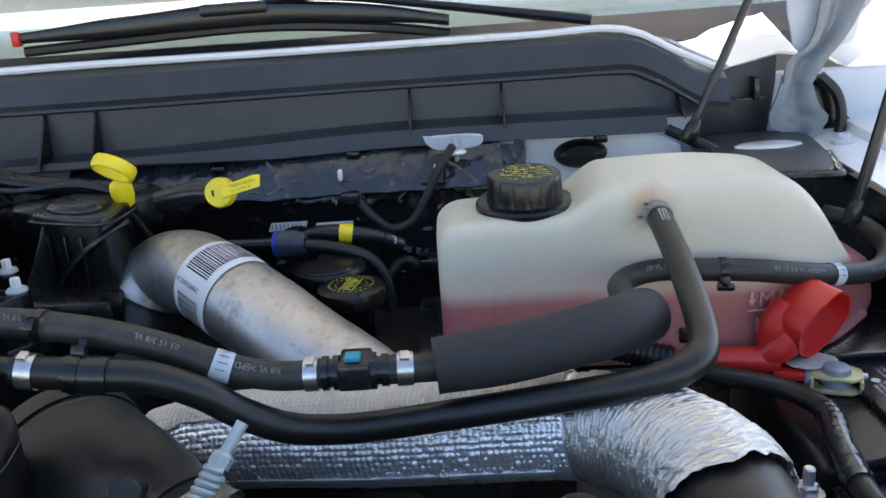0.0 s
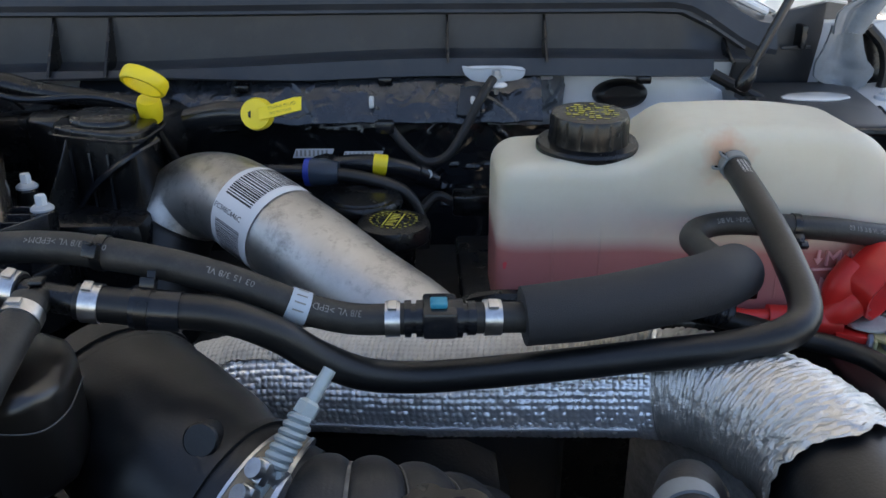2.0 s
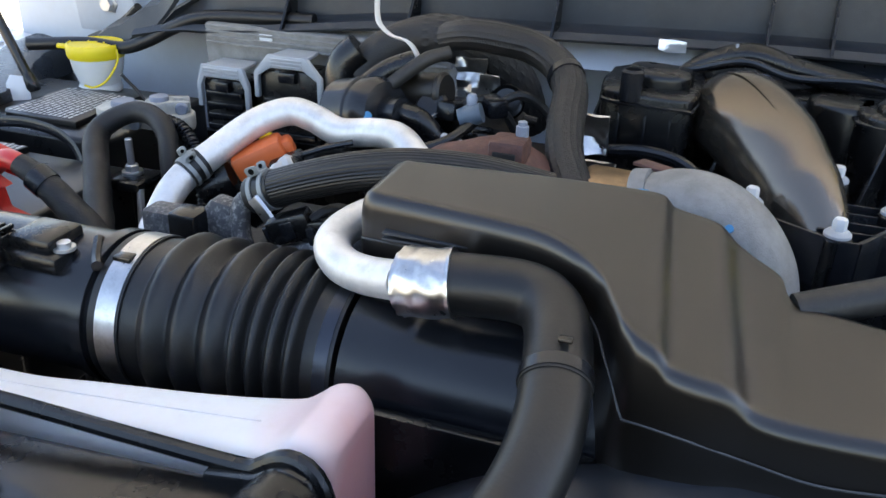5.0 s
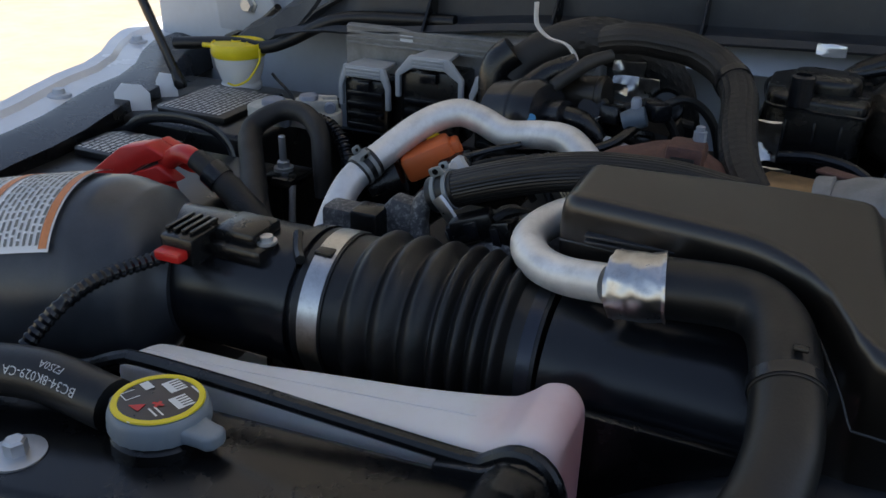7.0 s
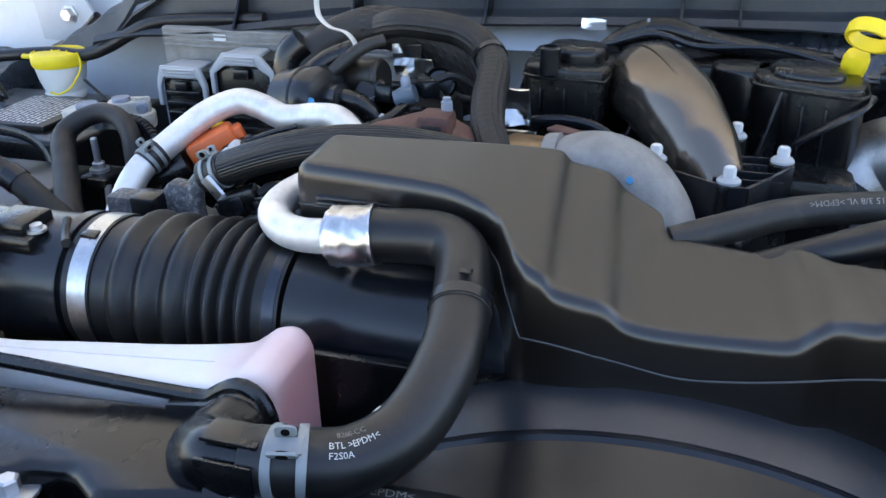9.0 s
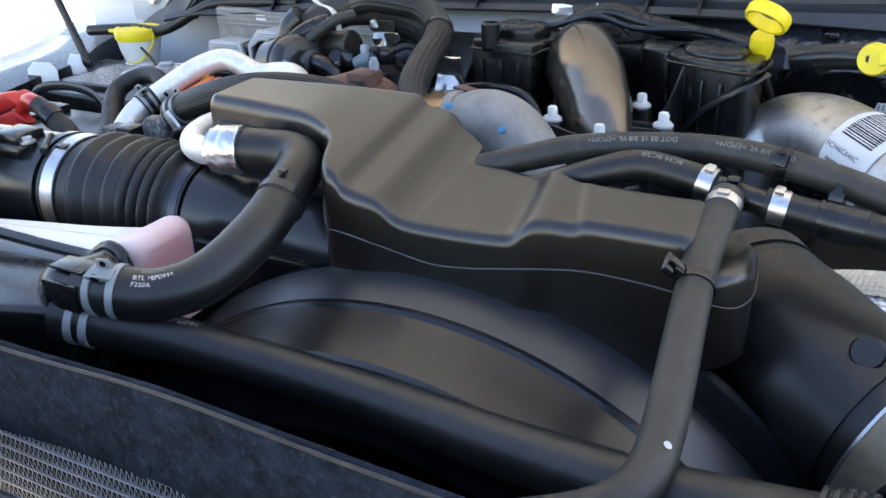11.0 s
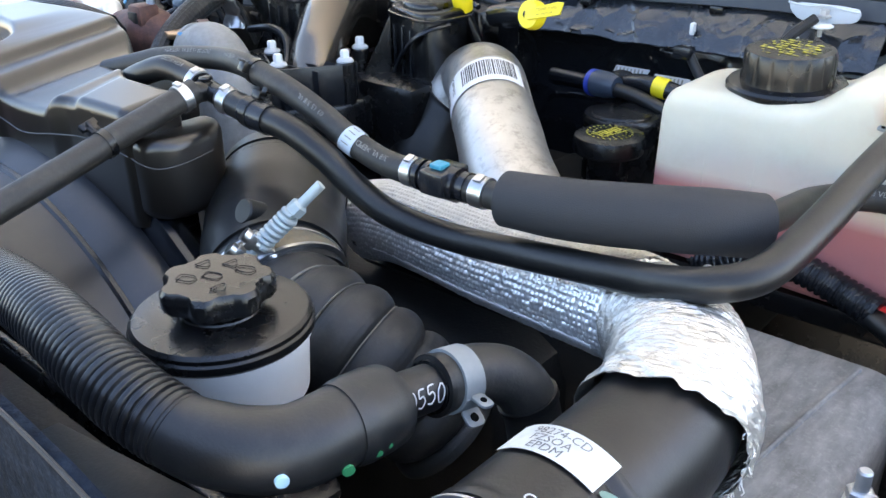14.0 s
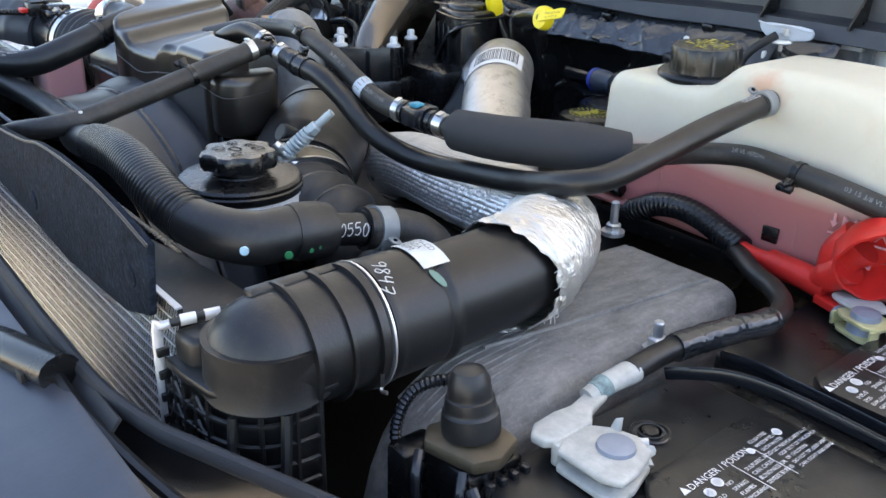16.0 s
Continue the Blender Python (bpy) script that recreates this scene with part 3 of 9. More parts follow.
# bulkhead behind the engine
bulk = thing("bulkhead", (0.1, 1.25, 0.9), "dark bulkhead wall behind the engine with shiny insulation film", "bulkhead", kind="structure")
part("panel", box(-0.99, 0.98, 1.262, 1.285, 0.55, 1.262, 0.004), GREY_PAINT, bulk)


def crumpled(x0, x1, z0, z1, y, depth, nx, nz, seed, f=1.0):
    bm = bmesh.new()
    g = []
    for i in range(nx + 1):
        row = []
        for k in range(nz + 1):
            x, z = x0 + (x1 - x0) * i / nx, z0 + (z1 - z0) * k / nz
            p = Vector((x * 22 * f + seed, z * 30 * f, seed))
            d = noise.noise(p) * 0.6 + abs(noise.noise(p * 2.3)) * 0.6 + noise.noise(p * 5) * 0.12
            if f < 1:
                d = 0.5 * d - 0.28 * max(0, 1 - abs(noise.noise(p * 0.9 + Vector((0, 0, 4)))) * 22) - 0.16 * max(0, 1 - abs(noise.noise(p * 2.1)) * 20)
            row.append(bm.verts.new((x, y + depth * d, z)))
        g.append(row)
    for i in range(nx):
        for k in range(nz):
            bm.faces.new((g[i][k], g[i + 1][k], g[i + 1][k + 1], g[i][k + 1]))
    return thick(bm, 0.002)


part("insulation", crumpled(-0.02, 0.45, 0.95, 1.200, 1.2105, 0.010, 190, 100, 3.0, 0.45), INSULATION, bulk, "crinkled black insulation film")
film = crumpled(-0.03, 0.425, 1.176, 1.2345, 0.0, 0.009, 220, 44, 9.0, 0.8)
for v in film.verts:
    f = (v.co.z - 1.176) / 0.0585
    v.co.y += 1.148 + 0.047 * f - 0.004 * math.sin(math.pi * f) + 0.03 * max(0, 0.12 - f) / 0.12
    v.co.z += 0.004 * noise.noise(Vector((v.co.x * 30, 3.0, 0))) * (1 - f)
part("upper_film", film, FILM, bulk, "smoke-grey crinkled film along the top edge")
pad = crumpled(0.375, 0.452, 1.168, 1.226, 1.204, 0.010, 50, 40, 14.0, 0.9)
part("foil_pad", pad, surface("scuffed_grey_pad", (0.13, 0.14, 0.15), 0.4, vary=0.3, scale=40, bump=0.3, clear=0.2), bulk, "scuffed grey sound-deadening pad")
# solid black disc; the hole's darkness is only its colour
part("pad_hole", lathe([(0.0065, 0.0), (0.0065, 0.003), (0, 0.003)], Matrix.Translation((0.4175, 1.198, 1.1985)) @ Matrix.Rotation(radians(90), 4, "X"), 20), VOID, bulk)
part("film_clip", slab([(-0.012, -0.014), (0.010, -0.016), (0.014, 0.010), (-0.008, 0.014)], 0, 0.002, 0.0006, at=Matrix.Translation((0.352, 1.160, 1.203)) @ Matrix.Rotation(radians(58), 4, "X")), PLASTIC_GREY, bulk, "small grey film patch")
for x, w, h in ((0.257, 0.0025, 0.006), (0.356, 0.0025, 0.005)):
    part("white_fastener", box(x - w, x + w, 1.156, 1.163, 1.203 - h, 1.203 + h, 0.002), WHITE_PLASTIC, bulk)
part("white_panel", slab([(0.44, 1.12), (0.64, 1.12), (0.62, 1.2), (0.57, 1.228), (0.44, 1.228)], -0.004, 0.004, 0.002, at=Matrix(((1, 0, 0, 0), (0, 0, -1, 1.215), (0, 1, 0, 0), (0, 0, 0, 1)))), WHITE_PAINT, bulk, "white painted sheet metal")
part("grommet", lathe([(0.0, 0.012), (0.02, 0.012), (0.026, 0.008), (0.029, 0.0), (0.029, -0.004)], Matrix.Translation((0.512, 1.209, 1.198)) @ Matrix.Rotation(radians(90), 4, "X") @ Matrix.Diagonal((1, 0.55, 1, 1)), 32), RUBBER, bulk)
part("lower_liner", box(-0.85, 0.98, 1.246, 1.258, 0.55, 1.045, 0.003), PLASTIC, bulk, "black lower liner")
part("ledge", box(-0.66, 0.44, 1.20, 1.262, 1.215, 1.222, 0.002), GREY_PAINT, bulk)
part("ledge_face", thick(profile_x(-0.62, 0.14, 20, lambda x: [(1.172, 1.188 + 0.012 * (x + 0.62)), (1.200, 1.215 + 0.012 * (x + 0.62)), (1.235, 1.222 + 0.012 * (x + 0.62))]), 0.002), GREY_PAINT, bulk, "pale grey painted ledge under the cowl lip")
part("foil_tab", crumpled(-0.140, -0.117, 1.228, 1.2375, 1.123, 0.014, 22, 8, -0.129), FOIL, bulk)
MM = Matrix(((1, 0, 0, 0), (0, 0, -1, 1.160), (0, 1, 0, 0), (0, 0, 0, 1)))
mount = part("cowl_mount", slab(eased([(0.345, 1.2375), (0.403, 1.2375), (0.407, 1.231), (0.403, 1.2245), (0.389, 1.2225), (0.374, 1.2215), (0.356, 1.2225), (0.347, 1.230)], 1), -0.002, 0.002, 0.001, at=MM), GREY_PAINT, bulk, "white painted mounting flange with a bolt")
part("lip", sweep([(0.345, 1.157, 1.2375), (0.360, 1.1565, 1.2355), (0.378, 1.156, 1.2370), (0.395, 1.1565, 1.2350), (0.406, 1.157, 1.2340)], 0.0010, 30, 6), GREY_PAINT, mount)
part("bolt", lathe([(0.0062, 0.0), (0.0062, 0.002), (0.0042, 0.0024), (0.0042, 0.0064), (0.0034, 0.0072), (0, 0.0074)], Matrix.Translation((0.378, 1.154, 1.2275)), 6), ZINC, mount)
part("washer", lathe([(0, 0.0), (0.0085, 0.0), (0.0105, 0.0010), (0.0105, 0.0020), (0.0085, 0.0034), (0, 0.0038)], Matrix.Translation((0.378, 1.150, 1.2195)), 28), WHITE_PLASTIC, mount)
part("stud_end", lathe([(0, -0.008), (0.002, -0.0075), (0.0022, 0.0)], Matrix.Translation((0.378, 1.150, 1.2195)), 12), ZINC, mount)
part("grey_stay", slab(eased([(0.343, 1.196), (0.346, 1.216), (0.367, 1.2175), (0.371, 1.200)], 1), -0.0015, 0.0015, 0.0005, at=Matrix.Translation((0, 0.006, 0)) @ MM), PLASTIC_GREY, mount)
part("stay_slot", slab(eased([(0.3525, 1.2025), (0.3525, 1.2120), (0.3562, 1.2120), (0.3562, 1.2025)], 1), 0.0015, 0.0025, 0.0003, at=Matrix.Translation((0, 0.006, 0)) @ MM), WHITE_PLASTIC, mount)

# wings and inner arches
for side, name in ((-1, "wing_left"), (1, "wing_right")):
    w = thing(name, (side * 0.86 + 0.1, 0.8, 1.1), "white painted front wing beside the engine bay", "wing")
    X = lambda d: 0.1 + side * d
    top = lambda y: 1.122 + 0.03 * (y - 0.8) if side < 0 else 1.155 + 0.045 * (y - 0.4)
    inner = lerp_table([(0.3, 0.80), (0.87, 0.935), (1.06, 0.975), (1.23, 1.055), (1.5, 1.09)]) if side < 0 else lerp_table([(0.3, 0.80), (0.8, 0.74), (1.0, 0.66), (1.25, 0.66), (1.5, 0.8)])
    def strip(fun, y0=0.25, y1=1.5, n=26):
        bm = bmesh.new()
        rows = [[bm.verts.new(p) for p in fun(y0 + (y1 - y0) * i / n)] for i in range(n + 1)]
        for a, b in zip(rows, rows[1:]):
            for k in range(len(a) - 1):
                bm.faces.new((a[k], a[k + 1], b[k + 1], b[k]))
        return thick(bm, 0.002)
    fold = ((0.0, 0.0), (0.042, 0.004), (0.048, 0.010), (0.064, 0.012), (0.071, 0.002), (0.077, -0.03), (0.10, -0.42)) if side < 0 else ((0.0, 0.0), (0.05, 0.004), (0.056, 0.012), (0.22, 0.03), (0.26, -0.02), (0.27, -0.45))
    part("flange", strip(lambda y: [(X(inner(y) + out), y, top(y) + up) for out, up in fold]), WHITE_PAINT, w)
    part("inner_wall", strip(lambda y: [(X(inner(y) - 0.004), y, top(y) - 0.004), (X(inner(y) - 0.012), y, top(y) - 0.03), (X(inner(y) - 0.01), y, 0.5)]), PLASTIC, w)
    if side < 0:
        part("inner_ledge", strip(lambda y: [(X(inner(y) + 0.010), y, top(y) + 0.0035), (X(inner(y) - 0.002), y, top(y) + 0.004), (X(inner(y) - 0.045), y, top(y) - 0.004), (X(inner(y) - 0.05), y, top(y) - 0.04)]), PLASTIC, w, "black plastic ledge along the wing")
    for y in (0.62, 0.98, 1.2):
        m = Matrix.Translation((X(inner(y) + 0.03), y, top(y) + 0.003))
        part("bolt", lathe([(0.0, 0.008), (0.006, 0.008), (0.007, 0.003), (0.012, 0.002), (0.013, 0.0), (0.013, -0.003)], m, 18), GREY_PAINT, w)

# strut rods and hinge
def rod(name, a, b, r, label):
    t = thing(name, a, label, "strut")
    part("tube", sweep([a, b], r, 3, 12), PLASTIC_SOFT, t)
    part("ball_socket", lathe([(0.0, -0.006), (0.006, -0.005), (0.008, 0.0), (0.007, 0.012), (0.004, 0.02), (0, 0.02)], axis_to(a, b), 14), PLASTIC, t)


rod("support_rod", (0.598, 1.1, 1.230), (0.690, 1.1, 1.452), 0.0042, "thin black gas strut of the open bonnet")
rod("support_rod", (0.711, 1.0, 1.172), (0.775, 1.0, 1.462), 0.0050, "black support rod standing on the wing")
rod("support_rod", (-0.8155, 1.090, 1.126), (-0.918, 1.090, 1.36), 0.0055, "black support rod standing on the wing")


HM = Matrix(((1, 0, 0, 0), (0, 0, -1, 1.235), (0, 1, 0, 0), (0, 0, 0, 1)))
def pressed(rows, y_at, hollow, t=0.0035):
    """Pressed sheet metal: rows of (z, left, right), the middle hollowed back."""
    bm = bmesh.new()
    fine = [tuple(a + (b - a) * k / 4 for a, b in zip(p, q)) for p, q in zip(rows, rows[1:]) for k in range(4)] + [rows[-1]]
    grid = [[bm.verts.new((x0 + (x1 - x0) * s / 14, y_at(z) + hollow * (math.sin(math.pi * min(1, max(0, s / 14 * 1.3 - 0.12))) ** 2), z)) for s in range(15)] for z, x0, x1 in fine]
    for a, b in zip(grid, grid[1:]):
        for k in range(14):
            bm.faces.new((a[k], a[k + 1], b[k + 1], b[k]))
    return thick(bm, t)


hinge = part("hinge", slab(eased([(0.739, 1.315), (0.744, 1.288), (0.775, 1.284), (0.797, 1.292), (0.810, 1.297), (0.815, 1.36), (0.80, 1.43), (0.735, 1.43), (0.734, 1.333)]), 0.0, 0.004, 0.0015, at=HM), GREY_PAINT, hood, "pale painted hinge plate")
part("arm", pressed([(1.256, 0.7315, 0.7625), (1.263, 0.7312, 0.766), (1.270, 0.7315, 0.770), (1.278, 0.7325, 0.774), (1.284, 0.738, 0.778), (1.290, 0.748, 0.783), (1.299, 0.7555, 0.790), (1.314, 0.760, 0.799), (1.335, 0.762, 0.807), (1.37, 0.765, 0.82)], lambda z: 1.2225 - 0.08 * max(0, z - 1.262), 0.009), HINGE_PAINT, hinge, "blue-grey pressed hinge arm")
part("foot", pressed([(1.264, 0.7305, 0.7622), (1.257, 0.7300, 0.7628), (1.240, 0.7255, 0.7680), (1.228, 0.7200, 0.7735), (1.2245, 0.7192, 0.7775), (1.2185, 0.7190, 0.7830), (1.2120, 0.7195, 0.7822), (1.2060, 0.7270, 0.7785), (1.2015, 0.7370, 0.7765), (1.1975, 0.7500, 0.7700)], lambda z: 1.2265, 0.007), HINGE_PAINT, hinge, "splayed hinge foot")

# black disc coloured as the dark inside of a slot
part("slot", lathe([(0.0, 0.0), (0.0020, 0.0), (0.0020, 0.0016), (0, 0.0016)], Matrix.Translation((0.7735, 1.2250, 1.2120)) @ Matrix.Rotation(radians(90), 4, "X") @ Matrix.Diagonal((0.8, 2.0, 1, 1)), 12), VOID, hinge)
hc = thing("bonnet_corner", (0.82, 1.28, 1.3), "white painted inner corner of the raised bonnet", "bonnet")
part("shell", slab([(0.7976, 1.2774), (0.8266, 1.2601), (0.90, 1.32), (0.95, 1.40), (0.86, 1.42), (0.80, 1.36)], -0.03, 0.0, 0.004, at=Matrix(((1, 0, 0, 0), (0, 0, -1, 1.28), (0, 1, 0, 0), (0, 0, 0, 1)))), WHITE_PAINT, hc)
part("fold_line", sweep([(0.802, 1.279, 1.285), (0.84, 1.279, 1.325), (0.88, 1.279, 1.38)], 0.003, 14, 8), WHITE_PAINT, hc)
wc = thing("body_corner", (0.68, 1.34, 1.3), "sunlit white body panel at the foot of the windscreen", "body panel")
cb_ = bmesh.new()
c_top = [cb_.verts.new(p) for p in [(0.5895, 1.42, 1.3091), (0.6664, 1.42, 1.3141), (0.7495, 1.42, 1.3236), (0.7667, 1.42, 1.3258)]]
c_low = [cb_.verts.new(p) for p in [(0.6229, 1.275, 1.3063), (0.6913, 1.275, 1.2714), (0.746, 1.275, 1.2844), (0.7676, 1.275, 1.2814)]]
for k in range(3):
    cb_.faces.new((c_top[k], c_top[k + 1], c_low[k + 1], c_low[k]))
part("panel", thick(cb_, 0.003), WHITE_PAINT, wc)
part("lower_flange", box(0.80, 1.0, 1.19, 1.30, 1.178, 1.190, 0.004), WHITE_PAINT, wc)
# thin white plate added in place of a bright sunlit spot
part("sun_patch", slab(eased([(0.658, 1.158), (0.676, 1.176), (0.716, 1.180), (0.735, 1.160), (0.706, 1.142), (0.672, 1.146)], 1), 1.2038, 1.2052, 0.0004), WHITE_PAINT, wc)
arch = thing("scuttle_corner", (0.7, 1.25, 1.2), "black plastic corner piece of the cowl beside the hinge", "cowl panel")
part("panel", slab([(0.640, 1.19), (0.728, 1.19), (0.736, 1.253), (0.7366, 1.284), (0.6833, 1.2725), (0.655, 1.262)], 0, 0.01, 0.002, at=Matrix(((1, 0, 0, 0), (0, 0, -1, 1.265), (0, 1, 0, 0), (0, 0, 0, 1)))), PLASTIC_GREY, arch)
part("pocket", box(0.706, 0.712, 1.236, 1.262, 1.238, 1.262, 0.001), PLASTIC, arch)
part("pocket_lip", sweep([(0.690, 1.245, 1.238), (0.72, 1.243, 1.239)], 0.002, 4, 6), PLASTIC_GREY, arch)
part("trough", slab(eased([(0.628, 1.235), (0.628, 1.07), (0.640, 1.060), (0.712, 1.050), (0.722, 1.062), (0.742, 1.125), (0.760, 1.235)], 1), 1.196, 1.2035, 0.002), PLASTIC_GREY, arch)
part("trough_lip", sweep([(0.630, 1.15, 1.203), (0.632, 1.072, 1.202), (0.645, 1.057, 1.200), (0.715, 1.048, 1.199), (0.726, 1.065, 1.199), (0.745, 1.13, 1.199)], 0.004, 50, 8), PLASTIC, arch)
part("inner_trim", slab(eased([(0.755, 1.262), (0.784, 1.262), (0.806, 1.236), (0.820, 1.207), (0.850, 1.188), (0.850, 1.165), (0.745, 1.165), (0.742, 1.22)], 1), -0.004, 0.004, 0.002, at=Matrix(((1, 0, 0, 0), (0, 0, -1, 1.262), (0, 1, 0, 0), (0, 0, 0, 1)))), PLASTIC, arch, "black plastic trim behind the hinge")
part("trim_arch", sweep([(0.782, 1.250, 1.258), (0.800, 1.246, 1.238), (0.806, 1.243, 1.210), (0.800, 1.240, 1.175)], 0.006, 24, 10), RUBBER, arch)
part("seal", sweep([(0.60, 1.19, 1.222), (0.635, 1.175, 1.205), (0.68, 1.165, 1.185), (0.78, 1.15, 1.178)], 0.006, 24, 10), RUBBER, arch)

# unseen bay floor, added to keep the light out from below
solo("light_stop_floor", box(-0.9, 1.05, 0.3, 1.28, 0.50, 0.52, 0.004), PLASTIC, "unseen black floor added under the engine to block light", "shield", "structure")
eng = thing("engine_block", (0.05, 0.9, 0.6), "dark oily engine block deep in the bay", "engine")
part("block", box(-0.30, 0.36, 0.72, 1.16, 0.55, 1.06, 0.03), DARK_IRON, eng)
part("left_head", box(-0.34, -0.12, 0.74, 1.14, 0.95, 1.13, 0.02), DARK_IRON, eng)
part("right_head", box(0.14, 0.40, 0.80, 1.14, 0.95, 1.068, 0.02), DARK_IRON, eng)

# ---- radiator end ----
rad = thing("radiator", (0.0, 0.47, 0.6), "radiator and condenser stack with bare metal fins behind the grille", "radiator")
part("core", box(-0.56, 0.425, 0.481, 0.509, 0.55, 1.125, 0.004), DARK_IRON, rad)
part("top_tank", slab([(-0.56, 0.47), (-0.305, 0.503), (-0.285, 0.52), (-0.262, 0.522), (-0.242, 0.508), (-0.19, 0.52), (-0.188, 0.556), (-0.200, 0.571), (-0.235, 0.574), (-0.40, 0.574), (-0.425, 0.568), (-0.56, 0.54)], 1.09, 1.149, 0.006, segs=3, at=Matrix.Translation((0, 0, 0.0305)) @ Matrix(((1, 0, 0, 0), (0, 1, 0, 0), (0.07, 0, 1, 0), (0, 0, 0, 1)))), PLASTIC, rad, "black moulded top tank")
part("tank_lip", sweep([(-0.56, 0.552, 1.145), (-0.45, 0.566, 1.155), (-0.418, 0.572, 1.1645), (-0.407, 0.575, 1.1665), (-0.346, 0.575, 1.168), (-0.282, 0.575, 1.1675), (-0.232, 0.575, 1.1675), (-0.2235, 0.575, 1.170), (-0.2145, 0.575, 1.176), (-0.206, 0.574, 1.1785), (-0.198, 0.573, 1.1755), (-0.1925, 0.571, 1.168), (-0.1905, 0.569, 1.156), (-0.190, 0.566, 1.135)], 0.0037, 90, 10), PLASTIC, rad)
part("lip_wall", slab([(-0.245, 1.12), (-0.190, 1.12), (-0.1905, 1.156), (-0.1925, 1.168), (-0.198, 1.1755), (-0.206, 1.178), (-0.2145, 1.1755), (-0.2235, 1.1695), (-0.245, 1.166)], -0.003, 0.003, 0.0015, at=Matrix(((1, 0, 0, 0), (0, 0, -1, 0.570), (0, 1, 0, 0), (0, 0, 0, 1)))), PLASTIC, rad)

part("outlet_boss", sweep([(-0.207, 0.572, 1.160), (-0.209, 0.556, 1.162), (-0.208, 0.542, 1.166), (-0.200, 0.5335, 1.173), (-0.190, 0.531, 1.177), (-0.166, 0.530, 1.178)], [0.0165, 0.0165, 0.0160, 0.0140, 0.0120, 0.0115], 30, 20), PLASTIC, rad)
part("spigot_rib", box(-0.196, -0.171, 0.5165, 0.5185, 1.170, 1.186, 0.0006), PLASTIC, rad)
part("spigot_rib", box(-0.196, -0.171, 0.523, 0.537, 1.1895, 1.1915, 0.0006), PLASTIC, rad)
part("rear_baffle", box(-0.60, 0.0, 0.498, 0.503, 0.9, 1.150, 0.001), PLASTIC, rad)
part("top_mat", slab([(0.30, 0.464), (0.443, 0.464), (0.4535, 0.472), (0.458, 0.490), (0.456, 0.502), (0.444, 0.5075), (0.40, 0.505), (0.30, 0.49)], 1.1450, 1.1490, 0.0015), RUBBER_DUSTY, rad, "dusty black rubber sealing mat")
part("gap_filler", box(-0.27, -0.12, 0.556, 0.562, 0.9, 1.135, 0.001), PLASTIC, rad)
part("side_rail", box(-0.56, -0.17, 0.483, 0.515, 1.05, 1.125, 0.004), PLASTIC, rad)
# backing coloured dark, as if in shade, so the fins stand out
cond = part("condenser", box(-0.56, 0.4435, 0.4665, 0.4695, 0.85, 1.146, 0.0005), FIN_SHADE, rad, "condenser core with fine silver fins")
z, tubes = 1.1540, []
while z > 1.03:
    tubes.append(z)
    part("tube", box(-0.56, 0.444, 0.4625, 0.466, z - 0.0006, z + 0.0006, 0), FIN_EDGE, cond, "thin silver condenser tube")
    z -= 0.0086
fins, folds = bmesh.new(), bmesh.new()
for z in tubes[:-1]:
    k, x, prev = 0, -0.34, None
    while x < 0.444:
        zz = z - (0.0007 if k % 2 else 0.0079)
        if prev:
            fins.faces.new([fins.verts.new(v) for v in ((prev[0] - 0.00034, 0.4630, prev[1]), (prev[0] + 0.00034, 0.4630, prev[1]), (x + 0.00034, 0.4630, zz), (x - 0.00034, 0.4630, zz))])
            folds.faces.new([folds.verts.new(v) for v in ((prev[0], 0.4632, prev[1]), (x, 0.4632, zz), (x, 0.4664, zz), (prev[0], 0.4664, prev[1]))])
        prev = (x, zz)
        x += 0.0017
        k += 1
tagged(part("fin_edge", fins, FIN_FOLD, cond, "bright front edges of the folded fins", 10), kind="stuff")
# depth of each fin in the darkened metal, front edges in the bright
tagged(part("folded_fin", folds, FIN_SHADE, cond, "folded fins between the tubes, coloured dark for the shade in their depth", 10), kind="stuff")
side = thing("intercooler_end_tank", (0.48, 0.47, 0.9), "black ribbed plastic end tank with crimped bare metal header", "end tank")
strip = [(0.4475, 0.4495, 1.03), (0.4480, 0.4495, 1.142), (0.4488, 0.4515, 1.1490), (0.4505, 0.456, 1.1508), (0.456, 0.478, 1.1520), (0.461, 0.498, 1.1525), (0.464, 0.512, 1.1525)]
part("header_strip", sweep(strip[:4], 0.0023, 40, 10, flat=1.3), ALU_BRIGHT, side, "bare aluminium crimped header edge")
part("gasket_edge", sweep(strip[3:], 0.0020, 30, 10, flat=1.2), ELBOW_PLASTIC, side)
for k in range(6):
    part("notch", box(0.4500, 0.4528, 0.4470, 0.4535, 1.066 + 0.0135 * k, 1.0708 + 0.0135 * k, 0.0006), ELBOW_PLASTIC, side)
for k in range(4):
    a, b = Vector((0.4520, 0.461, 1.1515)).lerp(Vector((0.4635, 0.5105, 1.1528)), k / 4), Vector((0.4520, 0.461, 1.1515)).lerp(Vector((0.4635, 0.5105, 1.1528)), k / 4 + 0.16)
    part("crimp", sweep([a, b], 0.0026, 4, 10, flat=1.3), ALU_BRIGHT, side)
TKO = [(0.450, 0.4505), (0.470, 0.4515), (0.492, 0.4545), (0.507, 0.4605), (0.5165, 0.4700), (0.5235, 0.486), (0.5245, 0.512), (0.450, 0.515)]
part("tank", slab([(0.453, 0.4555), (0.470, 0.4565), (0.490, 0.4595), (0.503, 0.465), (0.5115, 0.474), (0.518, 0.489), (0.519, 0.508), (0.453, 0.510)], 0.90, 1.131, 0.006, segs=3), ELBOW_PLASTIC, side)
